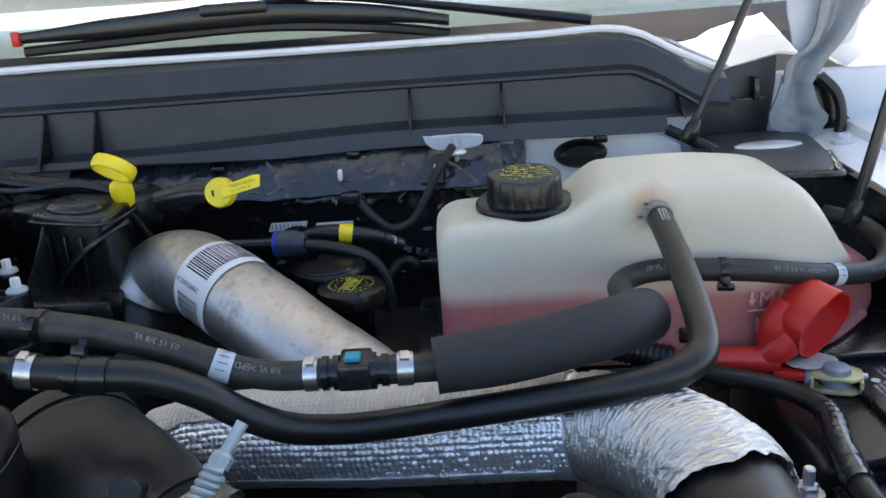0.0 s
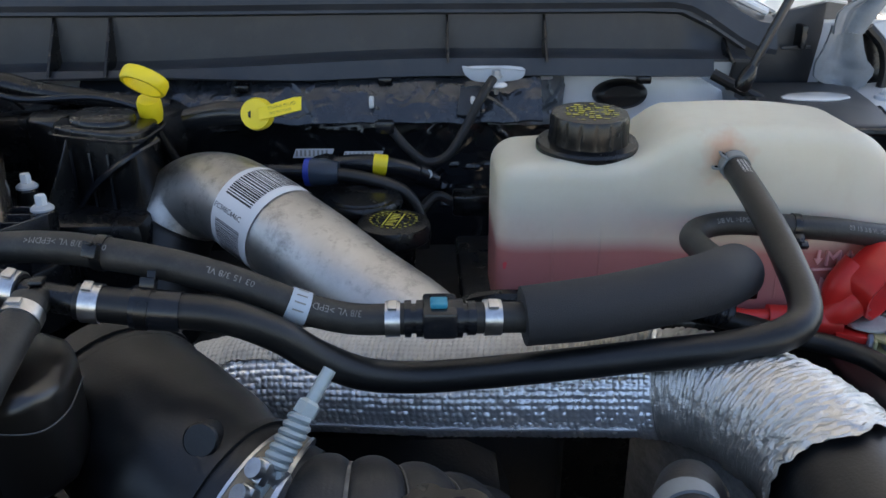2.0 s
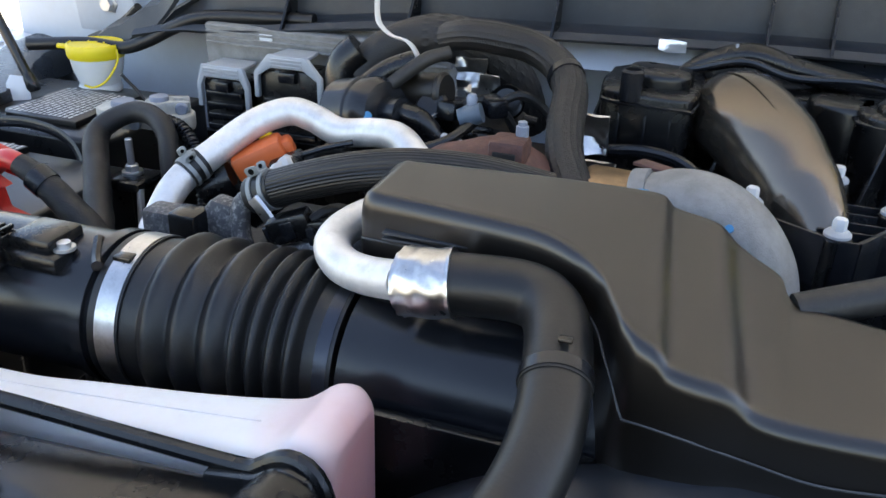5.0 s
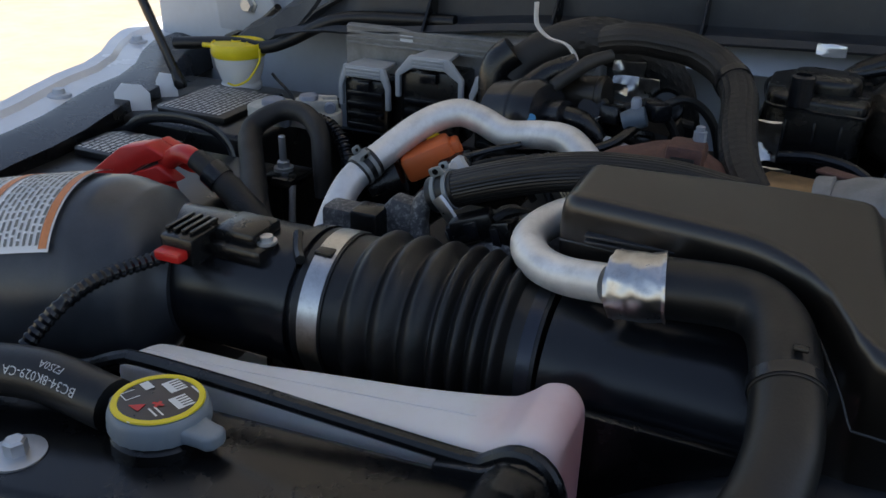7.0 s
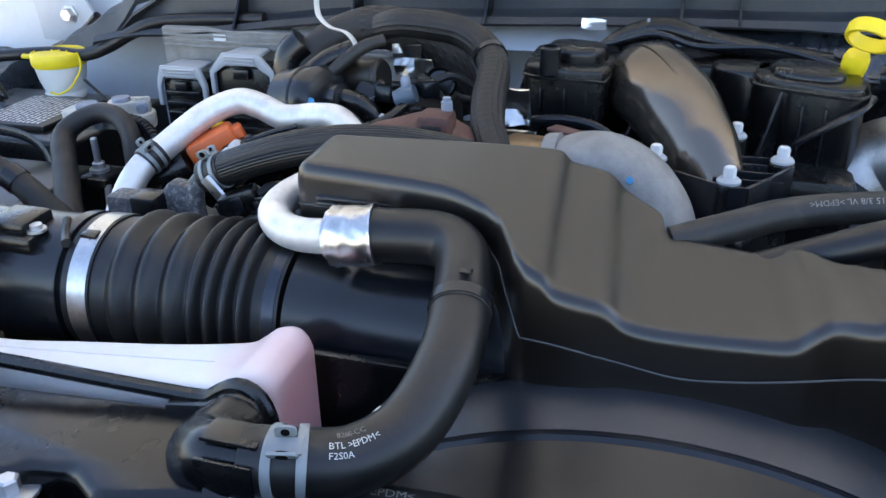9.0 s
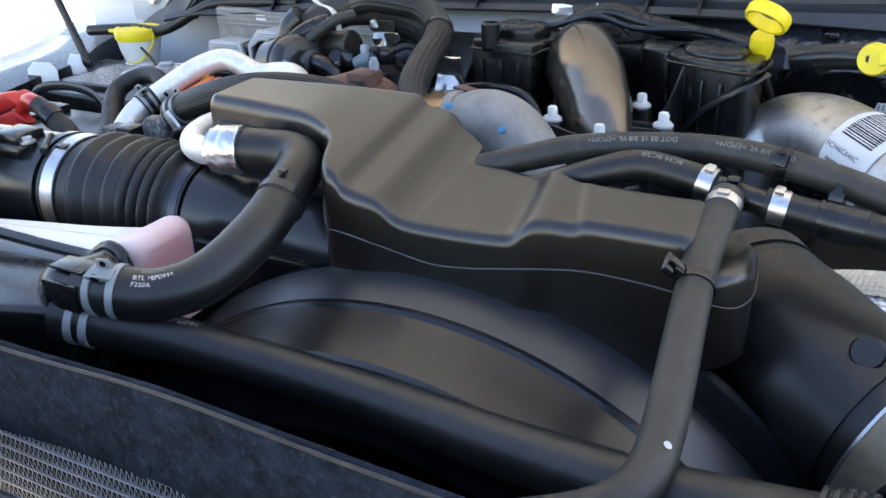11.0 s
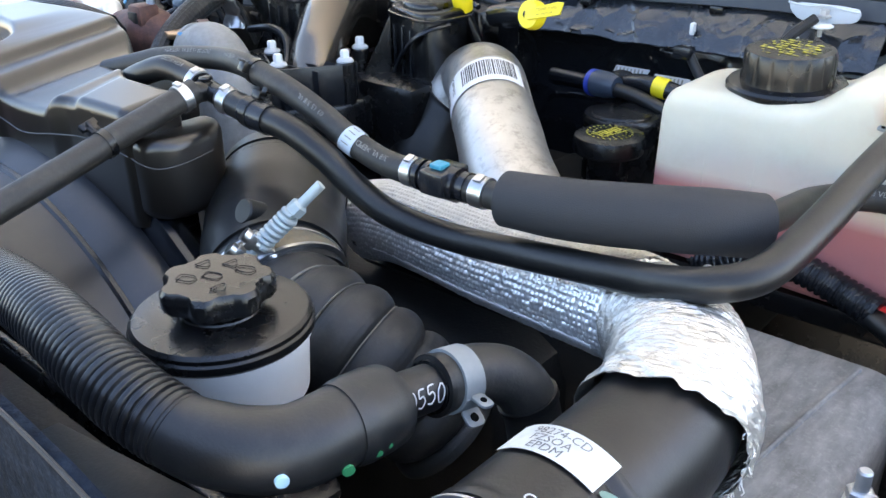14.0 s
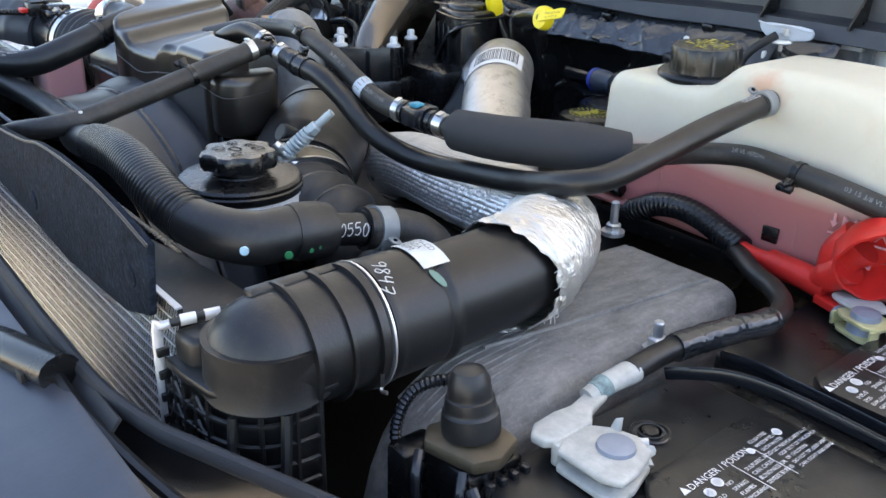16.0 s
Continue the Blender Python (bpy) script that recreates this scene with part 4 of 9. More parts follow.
part("shoulder", slab(TKO, 1.1265, 1.1320, 0.0018, segs=2), ELBOW_PLASTIC, side)
part("neck_wall", slab([(0.451, 0.456), (0.470, 0.458), (0.474, 0.47), (0.468, 0.512), (0.451, 0.512)], 1.12, 1.1475, 0.004, segs=3), ELBOW_PLASTIC, side)
face = [(0.4515, 0.4510), (0.461, 0.4512), (0.4705, 0.4520), (0.481, 0.4533), (0.4915, 0.4550), (0.5065, 0.4612), (0.5160, 0.4708), (0.5228, 0.487), (0.5238, 0.50)]
for k in range(5):
    z = 1.116 - 0.0125 * k
    part("rib", sweep([(x, y, z) for x, y in face], 0.0015, 30, 6), ELBOW_PLASTIC, side)
for x, y in face:
    part("upright_rib", sweep([(x, y, 1.125), (x, y, 1.03)], 0.0016, 3, 6), ELBOW_PLASTIC, side)
for k, (p, q) in enumerate(zip(face[:5], face[1:5])):
    for z in (1.124, 1.110, 1.096, 1.082):
        part("diagonal_rib", sweep([(p[0], p[1], z if k % 2 else z - 0.014), (q[0], q[1], z - 0.014 if k % 2 else z)], 0.0013, 3, 6), ELBOW_PLASTIC, side)
part("stay", sweep([(0.522, 0.482, 1.122), (0.529, 0.476, 1.09), (0.532, 0.470, 1.05), (0.53, 0.46, 0.98)], 0.003, 20, 8), ELBOW_PLASTIC, side)
part("stay", sweep([(0.508, 0.460, 1.122), (0.512, 0.454, 1.08), (0.512, 0.450, 1.0)], 0.0025, 16, 8), ELBOW_PLASTIC, side)

foam = thing("grille_foam_board", (0.15, 0.455, 1.15), "thick black foam board along the top of the radiator", "foam board")
edge_top = [(-0.40, 1.192), (-0.15, 1.195), (-0.05, 1.199), (0.03, 1.196), (0.13, 1.193), (0.17, 1.193), (0.236, 1.199), (0.27, 1.205), (0.31, 1.207), (0.36, 1.206), (0.40, 1.202), (0.445, 1.194)]
edge_low = [(0.436, 1.150), (0.40, 1.138), (0.30, 1.133), (0.21, 1.139), (0.138, 1.145), (0.10, 1.150), (0.05, 1.143), (0.006, 1.142), (-0.05, 1.150), (-0.107, 1.149), (-0.17, 1.143), (-0.40, 1.14)]
part("board", slab(edge_top[::-1] + [(x, z) for x, z in edge_low[::-1]], -0.0005, 0.004, 0.0012, at=Matrix(((1, 0, 0, 0), (0, 0, -1, 0.455), (0, 1, 0, 0), (0, 0, 0, 1)))), FELT, foam)
for x in (-0.195, -0.065, 0.09, 0.239, 0.415):
    m = Matrix.Translation((x, 0.451, 1.157 if x < 0.3 else 1.166)) @ Matrix.Rotation(radians(90), 4, "X")
    part("push_clip", lathe([(0, 0.0018), (0.004, 0.0016), (0.0068, 0.0008), (0.0072, 0.0)], m, 20), FELT, foam)

# upper grille panel in front of the condenser
grille = thing("grille_header_panel", (0.2, 0.36, 1.0), "dark blue-black painted header panel in front of the condenser", "panel")
def header(x):
    dz = 0.020 * (1 - max(0, min(1, (x - 0.02) / 0.25)))
    return [(0.20, 1.06 + dz), (0.30, 1.095 + dz), (0.385, 1.112 + dz), (0.402, 1.117 + dz), (0.408, 1.117 + dz), (0.410, 1.06)]
part("panel", thick(profile_x(-0.7, 0.66, 30, header), 0.003), HEADER_PAINT, grille)
curb = [(-0.6, 0.412, 1.145), (-0.2, 0.416, 1.146), (-0.06, 0.418, 1.143), (0.05, 0.418, 1.139), (0.11, 0.420, 1.130), (0.27, 0.420, 1.121), (0.417, 0.420, 1.1176), (0.474, 0.430, 1.112), (0.51, 0.444, 1.110), (0.557, 0.467, 1.105), (0.64, 0.505, 1.098)]
part("raised_lip", sweep(curb, 0.0040, 90, 10, flat=1.4), FOAM, grille, "raised black rubber edge")
part("lip_skirt", thick(profile_x(-0.6, 0.47, 30, lambda x: [(0.4195, 1.141 - 0.024 * max(0, min(1, (x - 0.02) / 0.3))), (0.412, 1.108)]), 0.002), FOAM, grille)
skirt = bmesh.new()
rim = spline([p for p in curb if p[0] > 0.2], 40)
for p, q in zip(rim, rim[1:]):
    skirt.faces.new([skirt.verts.new(v) for v in ((p[0], p[1] + 0.002, p[2] - 0.003), (q[0], q[1] + 0.002, q[2] - 0.003), (q[0], q[1] + 0.002, 0.80), (p[0], p[1] + 0.002, 0.80))])
bmesh.ops.remove_doubles(skirt, verts=skirt.verts, dist=1e-5)
part("end_skirt", thick(skirt, 0.002), PLASTIC_SOFT, grille)
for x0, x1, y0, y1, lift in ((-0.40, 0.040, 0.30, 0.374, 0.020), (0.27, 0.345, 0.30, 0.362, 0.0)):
    # black slab laid on the panel, its colour replacing a shaded cavity
    part("opening", slab([(x0, y0), (x1 - 0.02, y0), (x1, y0 + 0.025), (x1, y1 - 0.012), (x1 - 0.016, y1), (x0 + 0.02, y1), (x0, y1 - 0.012)], 0.0, 0.0035, 0.001, at=Matrix(((1, 0, 0, 0), (0, 1, 0, 0), (0, 0.21, 1, 1.0315 + lift), (0, 0, 0, 1)))), VOID, grille, "flat black plate coloured as the shade inside an opening")
    part("opening_rim", sweep([(x1 - 0.03, y0, 1.0365 + lift + 0.21 * y0), (x1 + 0.002, y0 + 0.026, 1.0365 + lift + 0.21 * (y0 + 0.026)), (x1 + 0.002, y1 - 0.012, 1.0365 + lift + 0.21 * (y1 - 0.012)), (x1 - 0.016, y1 + 0.002, 1.0365 + lift + 0.21 * y1), (x0 + 0.02, y1 + 0.002, 1.0365 + lift + 0.21 * y1)], 0.0022, 40, 8), PLASTIC_SOFT, grille)
lat = thing("latch_cable_housing", (0.42, 0.40, 1.10), "black plastic latch cable housing on the header panel", "latch")
part("housing", sweep([(0.30, 0.386, 1.106), (0.36, 0.396, 1.114), (0.414, 0.408, 1.121)], [0.010, 0.0125, 0.012], 20, 14, flat=0.8), PLASTIC, lat)
part("window", box(0.388, 0.402, 0.391, 0.397, 1.112, 1.120, 0.001), DARK_IRON, lat)
part("cable", sweep([(0.412, 0.407, 1.118), (0.44, 0.409, 1.112), (0.50, 0.415, 1.108), (0.56, 0.43, 1.10), (0.62, 0.46, 1.09)], 0.0035, 40, 8), RUBBER, lat)

# radiator cap and the little hose beside it
rcap = thing("pressure_cap", (-0.36, 0.543, 1.155), "grey pressure cap with yellow-rimmed warning disc on the radiator", "cap")
RC = Matrix.Translation((-0.3665, 0.5455, 1.1555)) @ Matrix.Rotation(radians(-4), 4, "X") @ Matrix.Rotation(radians(-22), 4, "Z") @ Matrix.Scale(0.985, 4)
part("neck", lathe([(0.022, -0.012), (0.022, 0.003), (0.019, 0.006)], RC, 28), PLASTIC, rcap)
part("body", lathe([(0.018, 0.005), (0.0222, 0.0065), (0.0226, 0.010), (0.0222, 0.0145), (0.0212, 0.0170), (0.0205, 0.0176), (0, 0.0178)], RC, 72, lambda t, r, z: 1 + (0.012 * math.cos(24 * t) if 0.002 < z < 0.014 and r > 0.018 else 0)), CAP_GREY, rcap)
for k in (0, 180):
    part("grip_wing", slab([(0.010, -0.0125), (0.022, -0.0075), (0.028, -0.0065), (0.0335, -0.0065), (0.036, -0.003), (0.036, 0.003), (0.0335, 0.0065), (0.028, 0.0065), (0.022, 0.0075), (0.010, 0.0125)], 0.0062, 0.0135, 0.003, at=RC @ Matrix.Rotation(radians(k + 16), 4, "Z"), segs=3), CAP_GREY, rcap)
disc = part("disc", lathe([(0, 0.0184), (0.0195, 0.0184), (0.0195, 0.0178)], RC, 40), surface("dark_printed_disc", (0.035, 0.025, 0.022), 0.3, bump=0), rcap, "printed warning disc")
part("ring", lathe([(0.0172, 0.0181), (0.0176, 0.0189), (0.0200, 0.0189), (0.0204, 0.0181)], RC, 48), YELLOW, disc, "yellow rim")
comb = [(0.003, 0.002, 0.011, 0.0045)] + [(0.003 + 0.0017 * k, 0.0045, 0.0041 + 0.0017 * k, 0.0085) for k in range(5)]
part("print", rects(comb + [(x - 0.011, y + 0.003, x2 - 0.011, y2 + 0.003) for x, y, x2, y2 in comb] + [(-0.013, -0.001, -0.0075, 0.0025), (-0.006, -0.0095, -0.0055, -0.004), (-0.011, -0.0095, -0.0105, -0.004), (-0.011, -0.0095, -0.0055, -0.009), (0.004, -0.004, 0.011, -0.0033), (0.004, -0.006, 0.010, -0.0053), (0.0, 0.0125, 0.007, 0.0133), (0.001, 0.0142, 0.006, 0.0149), (-0.003, -0.0148, 0.008, -0.0141)], RC @ Matrix.Diagonal((1.25, 1.25, 1.0, 1.0)), 0.0187), WHITE_PLASTIC, disc)
part("red_mark", slab([(-0.003, -0.0125), (0.004, -0.0115), (0.001, -0.0065)], 0.0185, 0.0188, 0, at=RC), RED, disc)
part("red_cross", rects([(0.0, -0.005, 0.0055, -0.0035), (0.002, -0.007, 0.0035, -0.002)], RC @ Matrix.Rotation(radians(30), 4, "Z"), 0.0189), RED, disc)
SH = [(-0.56, 0.515, 1.135), (-0.50, 0.535, 1.157), (-0.44, 0.545, 1.166), (-0.392, 0.545, 1.163)]
sh = thing("overflow_hose", (-0.45, 0.54, 1.15), "short black rubber overflow hose with white print", "hose")
part("tube", sweep(SH, 0.0125, 24, 18), RUBBER, sh)
part("print", on_tube(joined(letters("BC34-8K029-CA", 0.0062, Matrix()), letters("F2S0A", 0.0052, Matrix.Translation((0.012, -0.006, 0)))), SH, 0.0125, 0.93, 40, True), PRINT, sh)
part("green_dot", on_tube(lathe([(0, 0.0002), (0.0028, 0.0002), (0.0028, 0)], Matrix(), 12), SH, 0.0126, 0.55, 20), surface("green_paint_dot", (0.03, 0.25, 0.08), 0.5), sh, "green paint dot")
rb = thing("flange_bolt", (-0.418, 0.512, 1.15), "zinc hexagon bolt with wide washer", "bolt", "bolts on the radiator tank")
part("washer", lathe([(0.0125, 0), (0.0125, 0.0018), (0, 0.002)], Matrix.Translation((-0.418, 0.512, 1.150)), 24), ZINC, rb)
part("head", lathe([(0.0052, 0.0018), (0.0052, 0.008), (0.004, 0.009), (0, 0.009)], Matrix.Translation((-0.418, 0.512, 1.150)), 6), ZINC, rb)
copy_thing(rb, pose(-0.289, 0.514, 1.148))

# white translucent tank behind it
wt = thing("coolant_reserve_tank", (-0.3, 0.61, 1.1), "white translucent reserve tank with pink coolant at its end", "tank")
wtop = smooth_table([(-0.430, 1.1585), (-0.40, 1.1605), (-0.30, 1.1645), (-0.236, 1.1665), (-0.229, 1.1675), (-0.222, 1.1715), (-0.215, 1.1760), (-0.206, 1.1770), (-0.198, 1.1755)])
wfront = smooth_table([(-0.430, 0.580), (-0.25, 0.5815), (-0.198, 0.5825)])
wback = smooth_table([(-0.430, 0.607), (-0.418, 0.612), (-0.40, 0.6125), (-0.37, 0.6120), (-0.328, 0.6160), (-0.29, 0.6195), (-0.259, 0.6235), (-0.228, 0.6300), (-0.21, 0.6350), (-0.198, 0.6350)])
wfall = smooth_table([(-0.43, 0.0075), (-0.37, 0.006), (-0.29, 0.0025), (-0.228, 0.0), (-0.198, 0.0)])
def reserve_relief(x, y, z):
    w = (y - wfront(x)) / (wback(x) - wfront(x))
    return -wfall(x) * w * max(0, (z - 1.09) / 0.07)
part("shell", loft_x(-0.430, -0.1975, wfront, wback, wtop, 1.110, 0.0075, 110, 10, reserve_relief), TANK_WHITE, wt)
# the coolant shows pink through the thin end of the shell
tn_, tl_ = TANK_WHITE.node_tree.nodes, TANK_WHITE.node_tree.links
t_co = tn_.new("ShaderNodeTexCoord")
t_dist = tn_.new("ShaderNodeVectorMath")
t_dist.operation = "DISTANCE"
t_dist.inputs[1].default_value = (0.106, 0.004, 0.040)
tl_.new(t_co.outputs["Object"], t_dist.inputs[0])
t_rng = tn_.new("ShaderNodeMapRange")
t_rng.inputs["From Min"].default_value, t_rng.inputs["From Max"].default_value = 0.058, 0.022
t_rng.inputs["To Max"].default_value = 0.75
tl_.new(t_dist.outputs["Value"], t_rng.inputs["Value"])
t_in = tn_["Principled BSDF"].inputs["Base Color"]
t_mix = tn_.new("ShaderNodeMix")
t_mix.data_type = "RGBA"
tl_.new(t_rng.outputs["Result"], t_mix.inputs["Factor"])
tl_.new(t_in.links[0].from_socket, t_mix.inputs["A"])
t_mix.inputs["B"].default_value = (0.80, 0.27, 0.29, 1)
tl_.new(t_mix.outputs["Result"], t_in)
part("mould_seam", sweep([(x, (wfront(x) + wback(x)) / 2, wtop(x) - 0.5 * wfall(x) + 0.0001) for x in (-0.42, -0.36, -0.30, -0.24)], 0.0005, 30, 6), TANK_WHITE, wt)

# fan shroud
shroud = thing("fan_shroud", (0.0, 0.58, 0.9), "black plastic fan shroud with a stepped round mouth", "shroud")
def arc_sheet(profile, a0, a1, n=70, centre=(-0.022, 0.911)):
    bm = bmesh.new()
    rows = []
    for i in range(n + 1):
        a = radians(a0 + (a1 - a0) * i / n)
        rows.append([bm.verts.new((centre[0] + r * math.sin(a), y, centre[1] + r * math.cos(a))) for r, y in profile])
    for p, q in zip(rows, rows[1:]):
        for k in range(len(p) - 1):
            bm.faces.new((p[k], p[k + 1], q[k + 1], q[k]))
    return thick(bm, 0.003)
# the mouth takes the copy with sky reflection in its colour
part("mouth", arc_sheet([(0.215, 0.690), (0.240, 0.662), (0.2545, 0.646), (0.2585, 0.640), (0.2600, 0.635), (0.2590, 0.629), (0.2555, 0.618), (0.2515, 0.608)], -88, 88), SHROUD_RIM, shroud)
part("ridge", arc_sheet([(0.2500, 0.6105), (0.2512, 0.6085), (0.2508, 0.6050), (0.2490, 0.6030)], -80, 80), PLASTIC_SOFT, shroud)
part("cone", arc_sheet([(0.2500, 0.607), (0.2475, 0.598), (0.2460, 0.580), (0.2450, 0.5605), (0.2425, 0.5585)], -88, 88), SHROUD, shroud)
part("inner_step", arc_sheet([(0.2445, 0.5562), (0.2448, 0.5550), (0.2400, 0.5535), (0.225, 0.5510), (0.205, 0.5480)], -88, 60), PLASTIC_SOFT, shroud)
part("outer_step", arc_sheet([(0.225, 0.700), (0.252, 0.676), (0.270, 0.662), (0.2745, 0.652), (0.2735, 0.647), (0.262, 0.643), (0.250, 0.642)], 8, 62), PLASTIC_SOFT, shroud)
part("rim_gusset", box(-0.21, -0.10, 0.640, 0.648, 1.10, 1.155, 0.003), PLASTIC, shroud)
part("back_plate", box(-0.45, 0.40, 0.513, 0.520, 0.6, 1.13, 0.002), PLASTIC, shroud)

part("top_edge", sweep([(x, 0.4508, z - 0.0004) for x, z in edge_top], 0.0009, 120, 6), RUBBER_DUSTY, foam)

# ---- hoses across the front of the engine ----
def spring_clamp(name, pts, f, r, width, material, label, tail=True, angle=0):
    """A flat band clamp round a hose with its two lifted ears."""
    total = length_of(pts)
    d = width / total / 2
    c = section(pts, f - d, f + d, 5)
    t = thing(name, c[2], label, "hose clamp", "hose clamps")
    part("band", sweep(c, r + 0.0009, 5, 30), material, t)
    fr = frames(spline(c, 5))[2]
    out = (fr[1] * math.cos(radians(angle)) + fr[2] * math.sin(radians(angle))).normalized()
    p = c[2] + out * (r + 0.0005)
    m = Matrix.Translation(p) @ Matrix((fr[0], out.cross(fr[0]), out)).transposed().to_4x4()
    if tail:
        part("ear", box(-width * 0.32, width * 0.32, -0.0045, -0.003, 0, 0.0045, 0.0004, at=m), material, t)
        part("ear", box(-width * 0.32, width * 0.32, 0.003, 0.0045, 0, 0.0045, 0.0004, at=m), material, t)
    part("buckle", box(-width * 0.3, width * 0.3, -0.0032, 0.0032, 0.0002, 0.0022, 0.0006, at=m), material, t)
    return t


def pinch_clamp(name, pts, f, r, width, material, label, angle=0, tang=0.0062, slotted=True):
    """A spring-steel clamp: slotted band, two tangs that stand off the hose."""
    total = length_of(pts)
    d = width / total / 2
    c = section(pts, f - d, f + d, 5)
    t = thing(name, c[2], label, "hose clamp", "spring clamps")
    q = width / total / 6
    if not slotted:
        part("band", sweep(c, r + 0.0012, 5, 30), material, t)
    for k in (-1, 1) if slotted else ():
        part("band", sweep(section(pts, f + k * d - (k + 1) / 2 * q * 1.6, f + k * d + (1 - k) / 2 * q * 1.6, 4), r + 0.0012, 4, 30), material, t)
    fr = frames(spline(c, 5))[2]
    out = (fr[1] * math.cos(radians(angle)) + fr[2] * math.sin(radians(angle))).normalized()
    m = Matrix.Translation(c[2] + out * r) @ Matrix((fr[0], out.cross(fr[0]), out)).transposed().to_4x4()
    part("bridge", box(-width * 0.5, width * 0.5, -0.0036, 0.0036, 0.0, 0.0014, 0.0004, at=m), material, t)
    for k in (-1, 1):
        w = width * 0.42 if k < 0 else width * 0.30
        outline = eased([(-w, 0.0), (w, 0.0), (w * 1.05, tang * 0.8), (w * 0.7, tang), (-w * 0.7, tang), (-w * 1.05, tang * 0.8)], 1)
        stand = m @ Matrix.Translation((0, 0.0042 * k, 0)) @ Matrix.Rotation(radians(90 - 14 * k), 4, "X")
        tg = part("tang", slab(outline, -0.0007, 0.0007, 0.0003, at=stand), material, t)
        # black plug through the tang paints the hole's shade
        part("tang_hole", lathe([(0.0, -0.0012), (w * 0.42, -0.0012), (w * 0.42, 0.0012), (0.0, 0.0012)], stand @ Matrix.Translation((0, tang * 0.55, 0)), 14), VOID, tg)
    return t


def zip_tie(pts, f, r, toward, label="black plastic cable tie round a hose", foot=False):
    c = section(pts, f - 0.0022 / length_of(pts), f + 0.0022 / length_of(pts), 4)
    t = thing("cable_tie", c[1], label, "cable tie", "cable ties")
    part("strap", sweep(c, r + 0.0009, 4, 26), PLASTIC, t)
    along = frames(spline(c, 4))[1][0]
    out = Vector(toward)
    out = (out - along * out.dot(along)).normalized()
    m = Matrix.Translation(c[1] + out * r) @ Matrix((along, out.cross(along), out)).transposed().to_4x4()
    part("lock", box(-0.0036, 0.0036, -0.0035, 0.0035, 0, 0.0052, 0.0007, at=m), PLASTIC, t)
    part("tail", box(-0.0021, 0.0021, 0.0030, 0.0042, 0.001, 0.0085, 0.0004, at=m), PLASTIC, t)
    if foot:
        part("fir_tree_foot", box(-0.006, 0.006, -0.002, 0.002, 0.005, 0.010, 0.0007, at=m), PLASTIC, t)


def hose(name, pts, r, material, label, n=70, segs=22, text=(), shape=None):
    t = thing(name, pts[len(pts) // 2], label, "hose", "engine hoses")
    part("tube", sweep(pts, r, n, segs, shape), material, t)
    for words, size, f, angle, flip, ink in text:
        part("print", on_tube(letters(words, size, Matrix()), pts, r if not isinstance(r, list) else max(r), f, angle, flip), ink, t)
    return t


H1 = [(-0.03, 0.712, 1.208), (0.0, 0.722, 1.216), (0.024, 0.730, 1.222), (0.057, 0.737, 1.226), (0.090, 0.738, 1.229), (0.121, 0.733, 1.231), (0.150, 0.728, 1.229), (0.181, 0.726, 1.223), (0.212, 0.725, 1.213), (0.242, 0.726, 1.199), (0.268, 0.728, 1.191), (0.296, 0.729, 1.190)]
R1 = 0.0083
hose("breather_hose", H1, R1, RUBBER_DUSTY, "ribbed black rubber hose with grey print crossing the engine", 100, 24,
     [("03 15 3/8 VL >EPDM<", 0.0046, 0.55, 30, True, PRINT_DIM), ("3/8 VL >EPDM<", 0.0052, 0.93, 25, True, PRINT_DIM), ("DOT 03 15 3/8 VL >EPDM<", 0.0046, 0.36, 30, True, PRINT_DIM), ("03 15 3/8 VL", 0.0046, 0.76, 30, True, PRINT_DIM)])
QC = [(0.280, 0.729, 1.190), (0.310, 0.729, 1.190), (0.345, 0.731, 1.189), (0.366, 0.733, 1.188)]
spring_clamp("hose_clamp", QC, 0.10, R1 + 0.0003, 0.008, CHROME, "bright steel ear clamp on a rubber hose", angle=20, tail=False)
spring_clamp("hose_clamp", QC, 0.70, R1 + 0.0003, 0.009, CHROME, "bright steel ear clamp on a rubber hose", angle=20, tail=False)
hose("hose_stub", section(QC, 0.60, 1.0, 6), R1, RUBBER_DUSTY, "short black hose stub entering a foam sleeve", 12, 22)
qc = thing("quick_connector", (0.318, 0.729, 1.19), "black plastic quick connector with blue release tab", "hose connector")
part("sleeve", sweep(section(QC, 0.16, 0.62, 6), 0.0080, 8, 22), PLASTIC_SOFT, qc)
for f0, f1, r in ((0.17, 0.21, 0.0098), (0.24, 0.28, 0.0098), (0.33, 0.52, 0.0105), (0.55, 0.60, 0.0092)):
    part("collar", sweep(section(QC, f0, f1, 4), r, 4, 22), PLASTIC_SOFT, qc)
part("latch", box(0.304, 0.322, 0.716, 0.742, 1.184, 1.199, 0.002), PLASTIC_SOFT, qc)
part("release_tab", box(0.308, 0.317, 0.7215, 0.7305, 1.199, 1.2022, 0.001), surface("teal_blue_plastic", (0.02, 0.25, 0.36), 0.4), qc, "bright teal-blue release tab")
tag_f = 0.815
lab = thing("hose_label", H1[9], "wrapped pale blue paper label on a hose", "label")
part("paper", on_tube(patch(0.011, 2 * math.pi * R1 * 0.96), H1, R1 + 0.0004, tag_f, 0), surface("pale_blue_paper", (0.42, 0.48, 0.54), 0.6, vary=0.1, bump=0.05), lab)
part("print", on_tube(rects([(0.0025, -0.010 + 0.004 * k, 0.0085, -0.0092 + 0.004 * k) for k in range(6)] + [(0.0015, -0.012, 0.0022, 0.012)], Matrix()), H1, R1 + 0.0009, tag_f, 10), PRINT_DIM, lab)
zip_tie(H1, 0.535, R1, (0, -0.9, 0.45))

